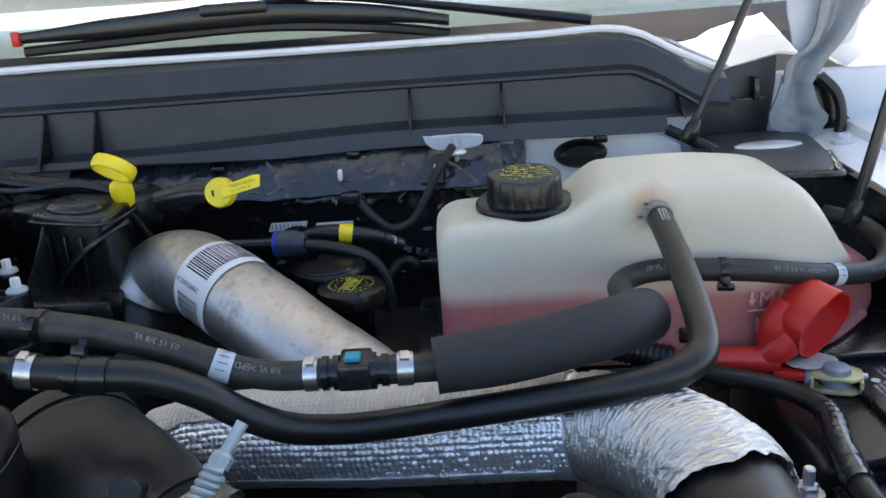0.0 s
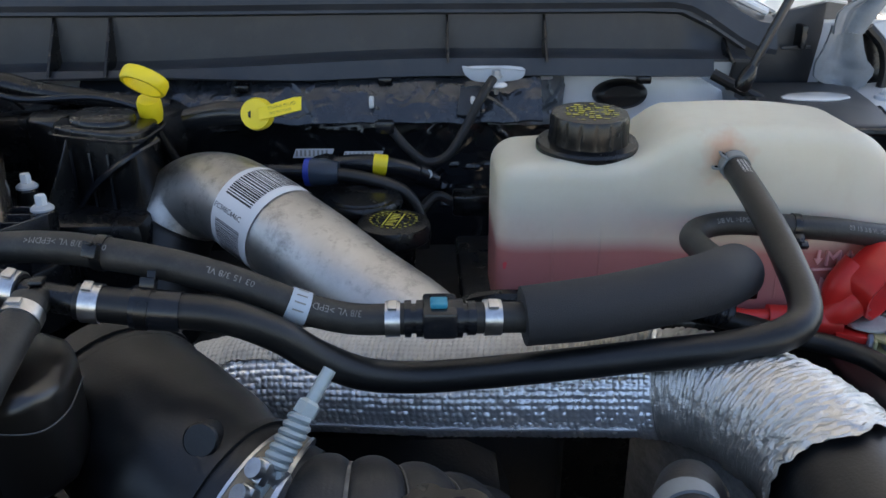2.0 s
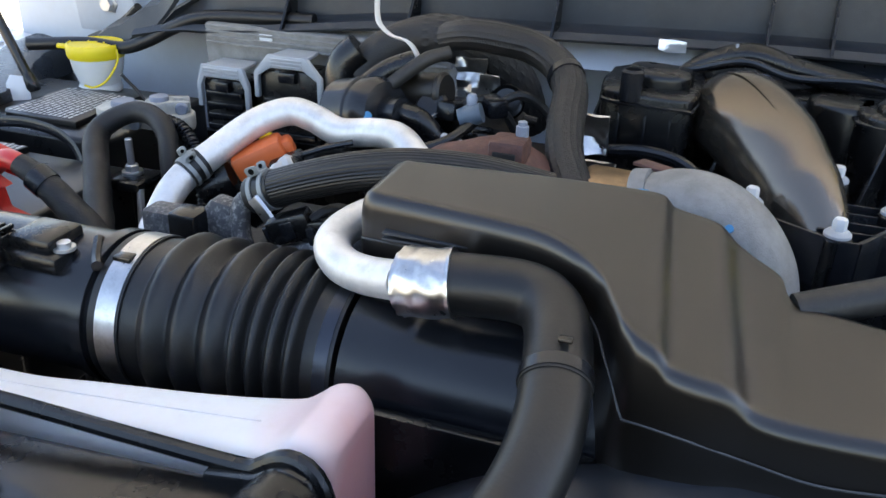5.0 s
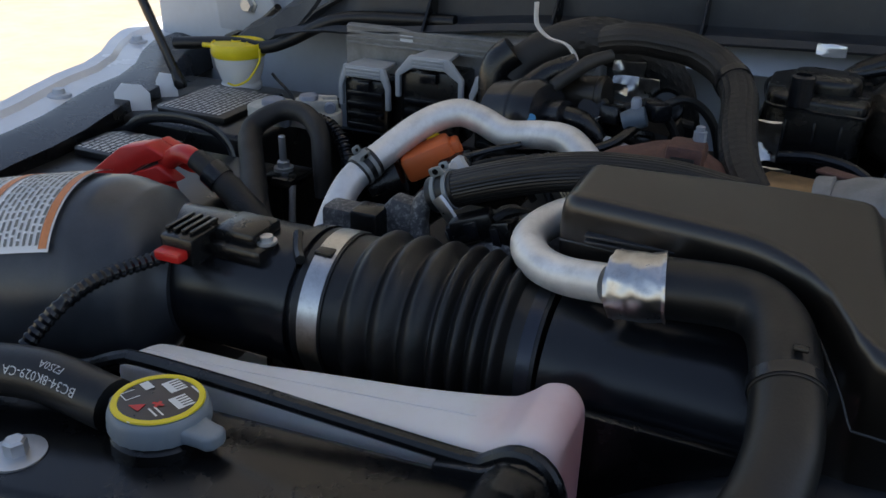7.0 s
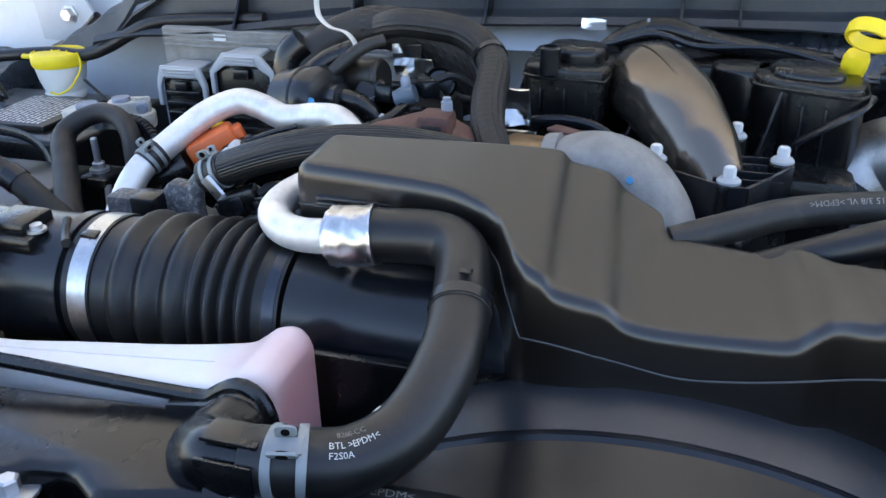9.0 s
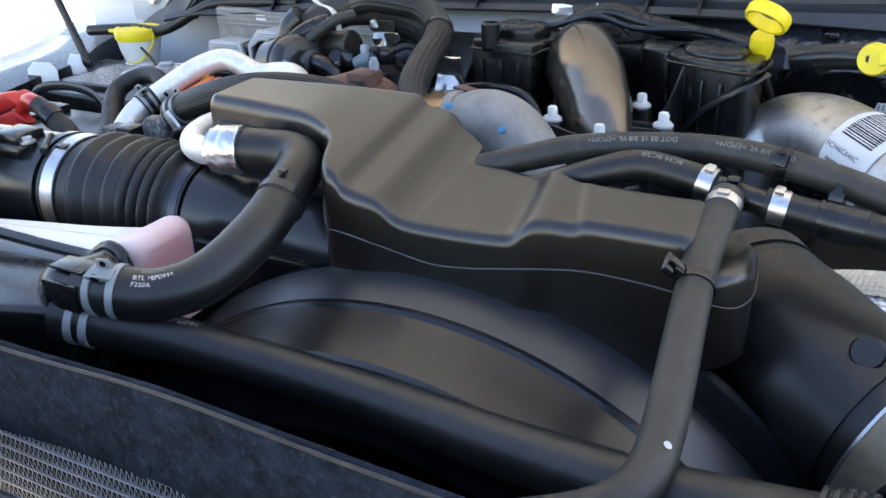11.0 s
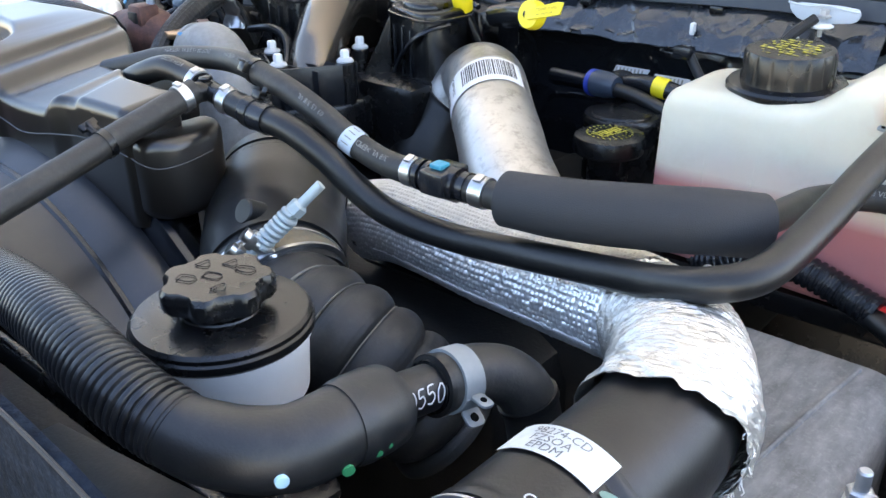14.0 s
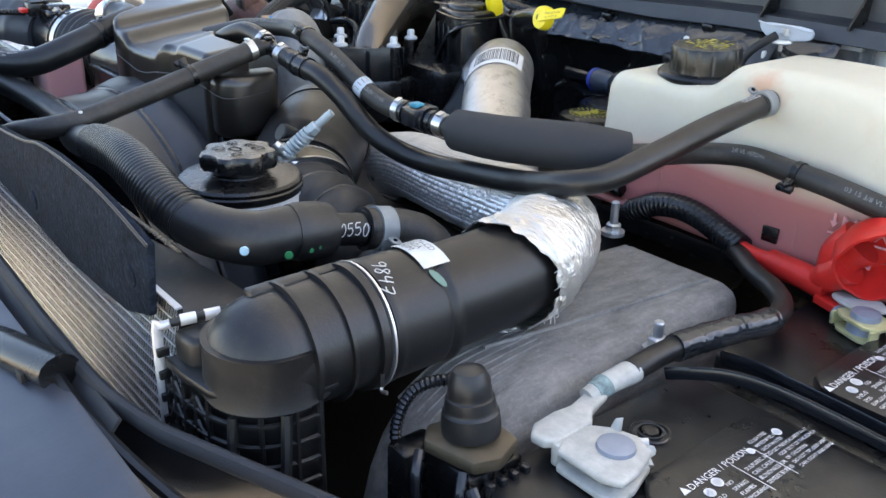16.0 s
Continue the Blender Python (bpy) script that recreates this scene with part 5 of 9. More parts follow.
SL = [(0.357, 0.732, 1.189), (0.40, 0.736, 1.192), (0.45, 0.747, 1.197), (0.468, 0.757, 1.197), (0.484, 0.775, 1.193)]
sl = thing("foam_sleeve", SL[2], "thick black foam sleeve round a hose", "foam sleeve")
part("end_seam", sweep(section(SL, 0.02, 0.98, 9), 0.0008, 30, 6), RUBBER, sl)
part("foam", sweep(SL, [0.0160, 0.0168, 0.0170, 0.0170, 0.0168], 40, 32), FOAM, sl)
H1C = [(0.472, 0.762, 1.193), (0.481, 0.79, 1.190), (0.482, 0.825, 1.185), (0.484, 0.855, 1.181), (0.497, 0.876, 1.180), (0.519, 0.880, 1.182), (0.551, 0.874, 1.182), (0.586, 0.874, 1.179), (0.625, 0.884, 1.170), (0.666, 0.906, 1.159), (0.703, 0.935, 1.150), (0.730, 0.972, 1.148), (0.742, 1.010, 1.150), (0.735, 1.045, 1.155), (0.715, 1.065, 1.158)]
hose("return_hose", H1C, R1, RUBBER_DUSTY, "black rubber hose looping round the coolant tank", 110, 22,
     [("3/8 VL >EPDM<", 0.0048, 0.26, 62, False, PRINT_DIM), ("03 15 3/8 VL >EPDM<", 0.0048, 0.44, 62, False, PRINT_DIM), ("03 15 3/8 VL", 0.0048, 0.64, 62, False, PRINT_DIM)])
zip_tie(H1C, 0.372, R1, (0, -0.85, -0.5), foot=True)
t2 = thing("hose_label", H1C[8], "wrapped pale blue paper label on a hose", "label")
part("paper", on_tube(patch(0.010, 2 * math.pi * R1 * 0.96), H1C, R1 + 0.0004, 0.555, 0), surface("pale_blue_tag_paper", (0.48, 0.54, 0.60), 0.6, vary=0.1, bump=0.05), t2)
part("print", on_tube(rects([(0.002, -0.010 + 0.004 * k, 0.0075, -0.0092 + 0.004 * k) for k in range(6)], Matrix()), H1C, R1 + 0.0009, 0.555, 10), PRINT_DIM, t2)

H2 = [(0.140, 0.702, 1.216), (0.177, 0.702, 1.211), (0.207, 0.703, 1.207), (0.231, 0.708, 1.194), (0.250, 0.714, 1.177), (0.272, 0.720, 1.163), (0.297, 0.730, 1.154), (0.329, 0.734, 1.153), (0.371, 0.729, 1.160), (0.424, 0.725, 1.168), (0.462, 0.715, 1.178), (0.490, 0.713, 1.187), (0.506, 0.730, 1.192), (0.512, 0.770, 1.201), (0.515, 0.817, 1.211), (0.517, 0.860, 1.218), (0.519, 0.902, 1.223)]
R2 = 0.0088
h2 = hose("coolant_hose", H2, R2, RUBBER, "black rubber coolant hose sagging over the foil duct to the tank", 130, 24, [])
for k in range(3):
    rows_ = random.Random(40 + k)
    marks = [(0.0016 * q, 0.0021 * k, 0.0016 * q + rows_.uniform(0.0006, 0.0013), 0.0021 * k + rows_.uniform(0.0009, 0.0015)) for q in range(12)]
    part("worn_print", on_tube(rects(marks, Matrix()), H2, R2, 0.925, 34), PRINT, h2)
pinch_clamp("spring_clamp", H2, 0.972, R2, 0.009, CLAMP_GREY, "grey steel spring clamp at the coolant tank", angle=-70, slotted=False)

H3 = [(-0.01, 0.698, 1.195), (0.020, 0.698, 1.208), (0.046, 0.699, 1.219), (0.071, 0.704, 1.2265), (0.094, 0.706, 1.224), (0.114, 0.704, 1.2205)]
hose("tee_hose", H3, R2, RUBBER, "short black rubber hose humped over to a tee", 40, 22, [("BC34 8C30", 0.0045, 0.85, 20, True, PRINT_DIM)])
H4 = [(0.1225, 0.692, 1.2205), (0.122, 0.662, 1.212), (0.122, 0.636, 1.205), (0.126, 0.596, 1.195), (0.130, 0.560, 1.187), (0.133, 0.528, 1.180), (0.132, 0.508, 1.177), (0.123, 0.492, 1.174), (0.103, 0.481, 1.169), (0.06, 0.473, 1.156), (0.0, 0.468, 1.148)]
hose("vent_hose", H4, 0.0088, RUBBER_DUSTY, "black rubber vent hose running down to the radiator", 70, 22, [("04/17/15", 0.0058, 0.66, 45, True, PRINT_DIM)])
spot = thing("paint_mark", (0.135, 0.559, 1.194), "small white paint dot on a hose", "paint mark")
part("dot", on_tube(lathe([(0, 0.0001), (0.0017, 0.0001), (0.0017, 0)], Matrix(), 12), H4, 0.0089, 0.52, -30), PRINT, spot)
tee = thing("tee_connector", (0.124, 0.703, 1.22), "black plastic tee joining three hoses", "hose connector")
part("run", sweep([(0.112, 0.704, 1.2205), (0.142, 0.702, 1.2155)], 0.0072, 4, 18), PLASTIC, tee)
part("branch", sweep([(0.124, 0.703, 1.219), (0.1225, 0.688, 1.2195)], 0.0072, 4, 18), PLASTIC, tee)
part("pip", box(0.120, 0.127, 0.697, 0.705, 1.226, 1.229, 0.0015), PLASTIC, tee)
spring_clamp("hose_clamp", H3, 0.965, R2, 0.008, CHROME, "bright steel clamp at a hose tee", angle=15, tail=False)
spring_clamp("hose_clamp", H2, 0.012, R2, 0.008, CHROME, "bright steel clamp at a hose tee", angle=15, tail=False)
spring_clamp("hose_clamp", H4, 0.03, R2, 0.0065, CHROME, "bright steel clamp at a hose tee", angle=0, tail=False)
zip_tie(H4, 0.215, 0.0088, (-0.75, 0, 0.66), "black plastic cable tie holding a hose to the cover", foot=True)
band = thing("tape_band", H2[1], "glossy black tape wrapped round a hose", "tape")
part("tape", sweep(section(H2, 0.045, 0.085, 5), R2 + 0.0012, 8, 24), PLASTIC_SOFT, band)
zip_tie(H2, 0.055, R2 + 0.001, (0, 0.4, 0.9))

# radiator hose with crimped metal end
B1 = [(-0.180, 0.5305, 1.178), (-0.160, 0.534, 1.178), (-0.140, 0.545, 1.1755), (-0.124, 0.566, 1.180), (-0.117, 0.600, 1.193), (-0.1215, 0.640, 1.2065), (-0.130, 0.664, 1.212), (-0.146, 0.673, 1.214), (-0.180, 0.669, 1.2138)]
RB = 0.0142
b1 = hose("radiator_hose", B1, RB, RUBBER, "thick black radiator hose bending to a crimped metal pipe", 90, 30, [("BTL >EPDM<", 0.0040, 0.135, 28, False, PRINT), ("F2S0A", 0.0037, 0.135, 44, False, PRINT), ("8260-CC", 0.004, 0.15, 8, False, PRINT_DIM)])
pinch_clamp("spring_clamp", B1, 0.075, RB, 0.014, CLAMP_GREY, "grey steel spring clamp with green paint at the radiator outlet", angle=25)
st = thing("cable_tie", B1[5], "black cable tie with bright edge round the radiator hose", "cable tie", "cable ties")
part("strap", sweep(section(B1, 0.585, 0.607, 4), RB + 0.0012, 4, 30), PLASTIC_SOFT, st)
part("lock", box(-0.1205, -0.1145, 0.6285, 0.6325, 1.2195, 1.2215, 0.0008), PLASTIC, st)
part("bright_edge", sweep(section(B1, 0.580, 0.586, 3), RB + 0.0006, 3, 30), RUBBER_DUSTY, st)
part("white_paint_dot", on_tube(lathe([(0, 0.0001), (0.003, 0.0001), (0.003, 0)], Matrix(), 10), B1, RB, 0.27, -40), PRINT, b1)
CP = [(-0.176, 0.6695, 1.2138), (-0.187, 0.668, 1.2126), (-0.198, 0.670, 1.2105)]
cr = thing("crimped_pipe", CP[1], "bright aluminium pipe crimped onto the radiator hose", "pipe")
def ferrule_dents(u, a):
    edge = max(0, 1 - min(u, 1 - u) / 0.09)
    dent = 0.045 * noise.noise(Vector((math.cos(a) * 2.6, math.sin(a) * 2.6, u * 4.5)))
    return 1.0 + dent + edge * (0.030 + 0.022 * math.sin(16 * a)) - 0.025 * math.exp(-((u - 0.55) / 0.06) ** 2)


part("ferrule", sweep(CP, 0.0160, 60, 64, ferrule_dents), CHROME, cr, "dented shiny crimped ferrule")
part("pipe", sweep([(-0.202, 0.671, 1.209), (-0.226, 0.681, 1.203), (-0.243, 0.690, 1.2025), (-0.2545, 0.707, 1.2035), (-0.253, 0.727, 1.206), (-0.240, 0.745, 1.209), (-0.22, 0.752, 1.209)], 0.0096, 50, 24), ALU_BRIGHT, cr)

# lower hose, its corrugated sleeve and elbow
B2 = [(-0.196, 0.522, 1.161), (-0.18, 0.527, 1.159), (-0.122, 0.543, 1.150), (-0.056, 0.551, 1.143), (0.009, 0.547, 1.144), (0.071, 0.533, 1.152), (0.130, 0.519, 1.163), (0.187, 0.5125, 1.1735), (0.225, 0.5095, 1.1805)]
hose("upper_coolant_hose", B2, 0.0132, RUBBER, "long black coolant hose lying behind the foam board", 80, 24, [("8C633 >EPDM<", 0.006, 0.10, 10, False, PRINT_DIM)])
pinch_clamp("spring_clamp", B2, 0.04, 0.0132, 0.012, CLAMP_GREY, "grey steel spring clamp on the long coolant hose", angle=-10)
LOW = [(0.175, 0.514, 1.1715), (0.22, 0.510, 1.180), (0.273, 0.504, 1.1870), (0.315, 0.500, 1.1860), (0.350, 0.499, 1.1800), (0.383, 0.506, 1.1715), (0.408, 0.526, 1.167), (0.415, 0.552, 1.167), (0.412, 0.590, 1.159)]
conv = hose("corrugated_sleeve", section(LOW, 0.062, 0.66, 14), 0.0147, SLEEVE, "split corrugated black sleeve over a hose", 760, 24, shape=lambda u, a: 1 + 0.055 * math.tanh(2.6 * (math.sin(u * 2 * math.pi * 50) + 0.4)))
part("split_edge", sweep([Vector(p) + Vector((0, -0.0075, -0.0138)) for p in section(LOW, 0.06, 0.65, 14)], 0.0011, 200, 6, lambda u, a: 1 + 0.6 * math.sin(u * 2 * math.pi * 60)), PLASTIC_SOFT, conv)
ELB = section(LOW, 0.64, 0.945, 12)
elb = hose("elbow_hose", ELB, [0.0148, 0.0160, 0.0165, 0.0165, 0.0165], RUBBER_SATIN, "thick black rubber elbow hose with a pale blue paint dot", 60, 30, ())
part("end_collar", sweep(section(ELB, 0.74, 1.0, 7), [0.0172, 0.0182, 0.0182, 0.0182, 0.0176], 24, 32), RUBBER_SATIN, elb)
part("paint_dot", lathe([(0, 0.0009), (0.0026, 0.0007), (0.0028, -0.001)], axis_to((0.4213, 0.5151, 1.1659), (0.4287, 0.5109, 1.1652)), 14), surface("pale_blue_paint", (0.4, 0.62, 0.72), 0.5), elb, "pale blue paint dot")
for p, q, w in (((0.4300, 0.5390, 1.1600), (0.4386, 0.5347, 1.1582), 0.0026), ((0.4318, 0.5530, 1.1605), (0.4400, 0.5480, 1.1590), 0.0018), ((0.4320, 0.5585, 1.1612), (0.4400, 0.5535, 1.1600), 0.0016)):
    part("green_mark", lathe([(0, 0.0005), (w, 0.0003), (w, -0.001)], axis_to(p, q), 9), surface("green_paint", (0.03, 0.26, 0.10), 0.5), elb, "green paint mark")
NECK = [(0.4135, 0.568, 1.1640), (0.4125, 0.582, 1.1605), (0.4128, 0.594, 1.1580), (0.4138, 0.610, 1.1550)]
nk = thing("hose_nipple", NECK[1], "black plastic hose nipple with a hand-written number", "hose connector")
part("tube", sweep(NECK, 0.0106, 24, 26), ELBOW_PLASTIC, nk)
part("bead", sweep(section(NECK, 0.80, 0.87, 4), 0.0122, 5, 26), PLASTIC, nk)
part("chalk_mark", on_tube(handwritten("0550", 0.0085, Matrix.Translation((-0.0070, -0.0045, 0)), 0.00040), NECK, 0.0109, 0.40, 72), PRINT, nk, "hand-written white number")
HH = [(0.4135, 0.603, 1.1565), (0.4150, 0.618, 1.1535), (0.4175, 0.631, 1.1508), (0.4245, 0.644, 1.145), (0.432, 0.652, 1.130), (0.437, 0.656, 1.09)]
hh = hose("heater_hose", HH, [0.0136, 0.0136, 0.0138, 0.0140, 0.0140], RUBBER_DUSTY, "dusty black rubber heater hose clamped to the nipple", 50, 28, [])
part("end_ring", sweep(section(HH, 0.0, 0.025, 4), 0.0143, 5, 28), RUBBER, hh)
part("lower_ring", sweep(section(HH, 0.58, 0.61, 4), 0.0152, 5, 28), RUBBER, hh)
pinch_clamp("spring_clamp", HH, 0.135, 0.0138, 0.012, CLAMP_GREY, "grey steel spring clamp on the heater hose", angle=112, tang=0.0095, slotted=False)

# bare aluminium charge pipe with paper label
PIPE = [(0.088, 0.968, 1.095), (0.094, 0.988, 1.130), (0.116, 0.998, 1.160), (0.147, 0.978, 1.171), (0.178, 0.945, 1.169), (0.208, 0.913, 1.162), (0.232, 0.890, 1.154), (0.259, 0.864, 1.143), (0.296, 0.836, 1.127), (0.33, 0.812, 1.105)]
pipe = thing("charge_pipe", (0.2, 0.92, 1.16), "bare aluminium intake pipe with a barcode label", "pipe")
part("tube", sweep(PIPE, [0.0345, 0.0348, 0.0346, 0.0346, 0.0346], 90, 44), ALU, pipe)
part("seam", sweep([p + Vector((-0.004, -0.0335, -0.006)) for p in section(PIPE, 0.42, 0.95, 14)], 0.0009, 30, 6), ALU, pipe)
bl = part("label", on_tube(patch(0.044, 0.118, 24, 40), PIPE, 0.0351, 0.425, -24), LABEL, pipe, "white paper barcode label")
bars, k = [], 0
rnd = random.Random(5)
y = -0.056
while y < 0.054:
    wdt = rnd.choice((0.0006, 0.0009, 0.0014))
    if not -0.014 < y < 0.004:
        bars.append((0.006, y, 0.036, y + wdt))
    y += wdt + rnd.choice((0.0006, 0.001))
tagged(part("barcode", on_tube(rects(bars, Matrix()), PIPE, 0.0354, 0.425, -24), INK, bl), kind="stuff")
tx = letters("FC346C646C", 0.0058, Matrix.Translation((0.001, -0.008, 0)))
part("number", on_tube(tx, PIPE, 0.0354, 0.425, -24), INK, bl)
# real boot below; its upper end paints the bend's dark reflection
part("end_boot", sweep([(0.082, 0.955, 1.06), (0.087, 0.966, 1.09), (0.0935, 0.986, 1.127), (0.0975, 0.992, 1.138), (0.102, 0.994, 1.146)], [0.040, 0.040, 0.0385, 0.0368, 0.0362], 14, 36), RUBBER, pipe, "black rubber boot, its top standing for the dark reflection on the pipe")

# foil-wrapped duct and the black air hose to the intercooler
FP = [(0.165, 0.812, 1.095), (0.215, 0.803, 1.108), (0.317, 0.779, 1.119), (0.400, 0.760, 1.130), (0.445, 0.744, 1.138), (0.472, 0.720, 1.142), (0.488, 0.690, 1.144), (0.4965, 0.664, 1.143), (0.4975, 0.640, 1.142)]
duct = thing("foil_duct", (0.4, 0.76, 1.1), "crinkled silver foil heat wrap round the intake duct", "duct")


def foil_main(u, a):
    v = Vector((math.cos(a) * 2.2, math.sin(a) * 2.2, u * 18))
    i, j = u * 72, (a / (2 * math.pi)) % 1.0 * 48
    fi, fj = i % 1.0, j % 1.0
    tilt = Vector((int(i) * 1.37 + 0.5, int(j) * 2.11 + 0.5, 0.3))
    puff = (0.030 + 0.012 * noise.noise(tilt * 0.7)) * math.sin(math.pi * fi) ** 0.7 * math.sin(math.pi * fj) ** 0.7
    facet = 0.055 * (noise.noise(tilt) * (fi - 0.5) + noise.noise(tilt * 1.9) * (fj - 0.5))
    return 0.995 + abs(noise.noise(v * 1.3)) * 0.035 + puff + facet


def foil_end(u, a):
    v = Vector((math.cos(a) * 3, math.sin(a) * 3, u * 9))
    streak = noise.noise(Vector((math.cos(a) * 3.2, math.sin(a) * 3.2, u * 74))) * 0.040
    fine = noise.noise(Vector((math.cos(a) * 8, math.sin(a) * 8, u * 140))) * 0.024
    tuck = -0.14 * math.exp(-((u - 0.03) / 0.05) ** 2) * (0.4 + 0.6 * math.sin(a * 2 + 1) ** 2)
    deep = abs(noise.noise(v)) * 0.05 * (1 - u)
    return 1.02 + streak + fine + tuck + deep + 0.05 * u


def top_quilt(u, a):
    i, j = u * 88, (a / (2 * math.pi)) % 1.0 * 60
    fi, fj = i % 1.0, j % 1.0
    stitch = -0.034 * max(0, 1 - min(fi, 1 - fi) / 0.26) - 0.018 * max(0, 1 - min(fj, 1 - fj) / 0.3)
    lump = 0.02 * noise.noise(Vector((math.cos(a) * 2, math.sin(a) * 2, u * 14)))
    return 1.100 + stitch + lump + 0.012 * noise.noise(Vector((int(i) * 1.3 + 0.5, int(j) * 2.1 + 0.5, 0.7)))


part("wrap", sweep(section(FP, 0.0, 0.69, 30), 0.0305, 432, 240, foil_main), FOIL, duct, "quilted bright foil wrap", angle=70)
# added layer over the wrap's top, carrying the cream reflection as colour
cloth = sweep(section(FP, 0.0, 0.685, 30), 0.0305, 432, 240, top_quilt, caps=False)
axis_pts = spline(FP, 200)
bare = []
for face in cloth.faces:
    c = face.calc_center_median()
    d = c - min(axis_pts, key=lambda p: (p - c).length_squared)
    lean = math.degrees(math.atan2(-d.y, d.z)) + 5 * noise.noise(c * 70)
    if not -110 < lean < 34:
        bare.append(face)
bmesh.ops.delete(cloth, geom=bare, context="FACES")
part("upper_reflection", thick(cloth, 0.0006), FOIL_TOP, duct, "cream quilted layer coloured as the reflection on top of the wrap", angle=70)
end_bm = sweep(section(FP, 0.67, 1.0, 24), [0.0305, 0.0315, 0.0335, 0.0342], 280, 132, foil_end, caps=False)
for v in end_bm.verts:
    w = min(1, max(0, (0.700 - v.co.y) / 0.060))
    v.co.y -= w * ((-0.020 if v.co.x > 0.497 else 0.004) * (v.co.x - 0.497) / 0.034 + 0.004 * noise.noise(v.co * 160) * w)
part("end_cloth", end_bm, FOIL_CLOTH, duct, "fibrous crinkled foil cloth with a torn edge", angle=70)
part("seam_edge", sweep([p + Vector((-0.006, -0.0275, -0.0135)) for p in section(FP, 0.1, 0.66, 16)], 0.0012, 120, 6, lambda u, a: 1 + 0.5 * noise.noise(Vector((u * 60, 0, 0)))), FOIL, duct, "thin bright foil seam")
rag = random.Random(11)
threads = bmesh.new()
for k in range(30):
    a = radians(rag.uniform(-35, 25))
    p = Vector((0.4975 + 0.0358 * math.cos(a), 0.644 + 0.020 * math.cos(a) + rag.uniform(-0.001, 0.006), 1.142 + 0.0358 * math.sin(a)))
    q = p + Vector((rag.uniform(0.0, 0.003), rag.uniform(-0.006, 0.0), rag.uniform(-0.006, 0.001)))
    threads = joined(threads, sweep([p, p.lerp(q, 0.5) + Vector((rag.uniform(-0.002, 0.002), 0, rag.uniform(-0.002, 0.002))), q], 0.00035, 5, 4))
tagged(part("loose_threads", threads, FOIL_CLOTH, duct, "loose frayed glass-fibre threads"), kind="stuff")
TAIL = [(0.488, 0.690, 1.144), (0.497, 0.655, 1.143), (0.4965, 0.615, 1.141), (0.4945, 0.575, 1.140), (0.4930, 0.535, 1.1395)]
air = thing("intercooler_hose", (0.49, 0.59, 1.13), "fat black rubber intercooler hose with white sticker and chalk number", "hose")
part("tube", sweep(TAIL, 0.0318, 50, 44), RUBBER, air)
part("collar", sweep(section(TAIL, 0.63, 0.92, 8), 0.0352, 30, 48, lambda u, a: 1 + 0.022 * math.exp(-((u - 0.06) / 0.05) ** 2) - 0.03 * math.exp(-((u - 0.16) / 0.03) ** 2) + 0.02 * math.exp(-((u - 0.94) / 0.05) ** 2)), RUBBER, air)
part("sticker", on_tube(patch(0.0180, 0.046, 10, 20), TAIL, 0.0362, 0.620, 8), surface("grubby_sticker_paper", (0.60, 0.60, 0.57), 0.55, vary=0.12, scale=90, bump=0.05), air, "white printed sticker")
for k, word in enumerate(("98274-CD", "FZSOA", "EPDM")):
    part("print", on_tube(letters(word, 0.0060, Matrix.Translation((0.0062 + 0.0050 * k, -0.013 + 0.002 * k, 0)) @ Matrix.Rotation(radians(90), 4, "Z")), TAIL, 0.0365, 0.620, 8), PRINT_DIM, air)
part("chalk_number", on_tube(handwritten("9847", 0.0086, Matrix.Translation((0.007, -0.003, 0)) @ Matrix.Rotation(radians(72), 4, "Z"), 0.00036), TAIL, 0.0360, 0.845, -6), PRINT, air, "hand-written white number")
part("retaining_wire", sweep([(0.4933, 0.5432, 1.1395), (0.4933, 0.5446, 1.1395)], 0.0368, 3, 44), ZINC, air, "bright retaining wire")
part("green_smudge", on_tube(lathe([(0, 0.0001), (0.003, 0.0001), (0.003, 0)], Matrix.Rotation(radians(25), 4, "Z") @ Matrix.Diagonal((0.8, 2.2, 1, 1)), 16), TAIL, 0.0359, 0.70, -40), surface("pale_green_paint", (0.12, 0.2, 0.16), 0.6), air, "pale green paint smudge")

part("wire_hook", sweep([(0.5265, 0.5370, 1.127), (0.5255, 0.5375, 1.119), (0.5262, 0.5365, 1.1165), (0.5300, 0.5375, 1.1168)], 0.0012, 12, 6), CHROME, air)
ELBOW = [(0.4935, 0.556, 1.140), (0.493, 0.53, 1.140), (0.492, 0.505, 1.1395), (0.4915, 0.490, 1.1390)]
el = thing("intercooler_elbow", (0.488, 0.49, 1.12), "black moulded plastic elbow on the intercooler tank", "elbow")
dome = [(0.0332 * math.cos(radians(a)), 0.0332 * math.sin(radians(a))) for a in range(0, 91, 6)]
part("body", joined(sweep(ELBOW, [0.0335, 0.0332, 0.0332, 0.0332], 40, 44, caps=False), lathe(dome, axis_to((0.4915, 0.4905, 1.139), (0.4912, 0.40, 1.136)), 44), lathe([(0.0332, 0.014), (0.0332, 0.0), (0.0338, -0.010), (0.0352, -0.0145)], Matrix.Translation((0.4915, 0.490, 1.139)), 44)), ELBOW_PLASTIC, el, angle=50)
for y in (0.4995, 0.5205):
    part("ring", sweep([(0.492, y - 0.0012, 1.1396), (0.492, y + 0.0012, 1.1396)], 0.0364, 3, 48), ELBOW_PLASTIC, el)
part("end_ring", sweep([(0.4932, 0.5365, 1.140), (0.4932, 0.5415, 1.140)], 0.0362, 3, 48), ELBOW_PLASTIC, el)
part("spine", box(0.4775, 0.4865, 0.485, 0.540, 1.1660, 1.1735, 0.0015), ELBOW_PLASTIC, el)

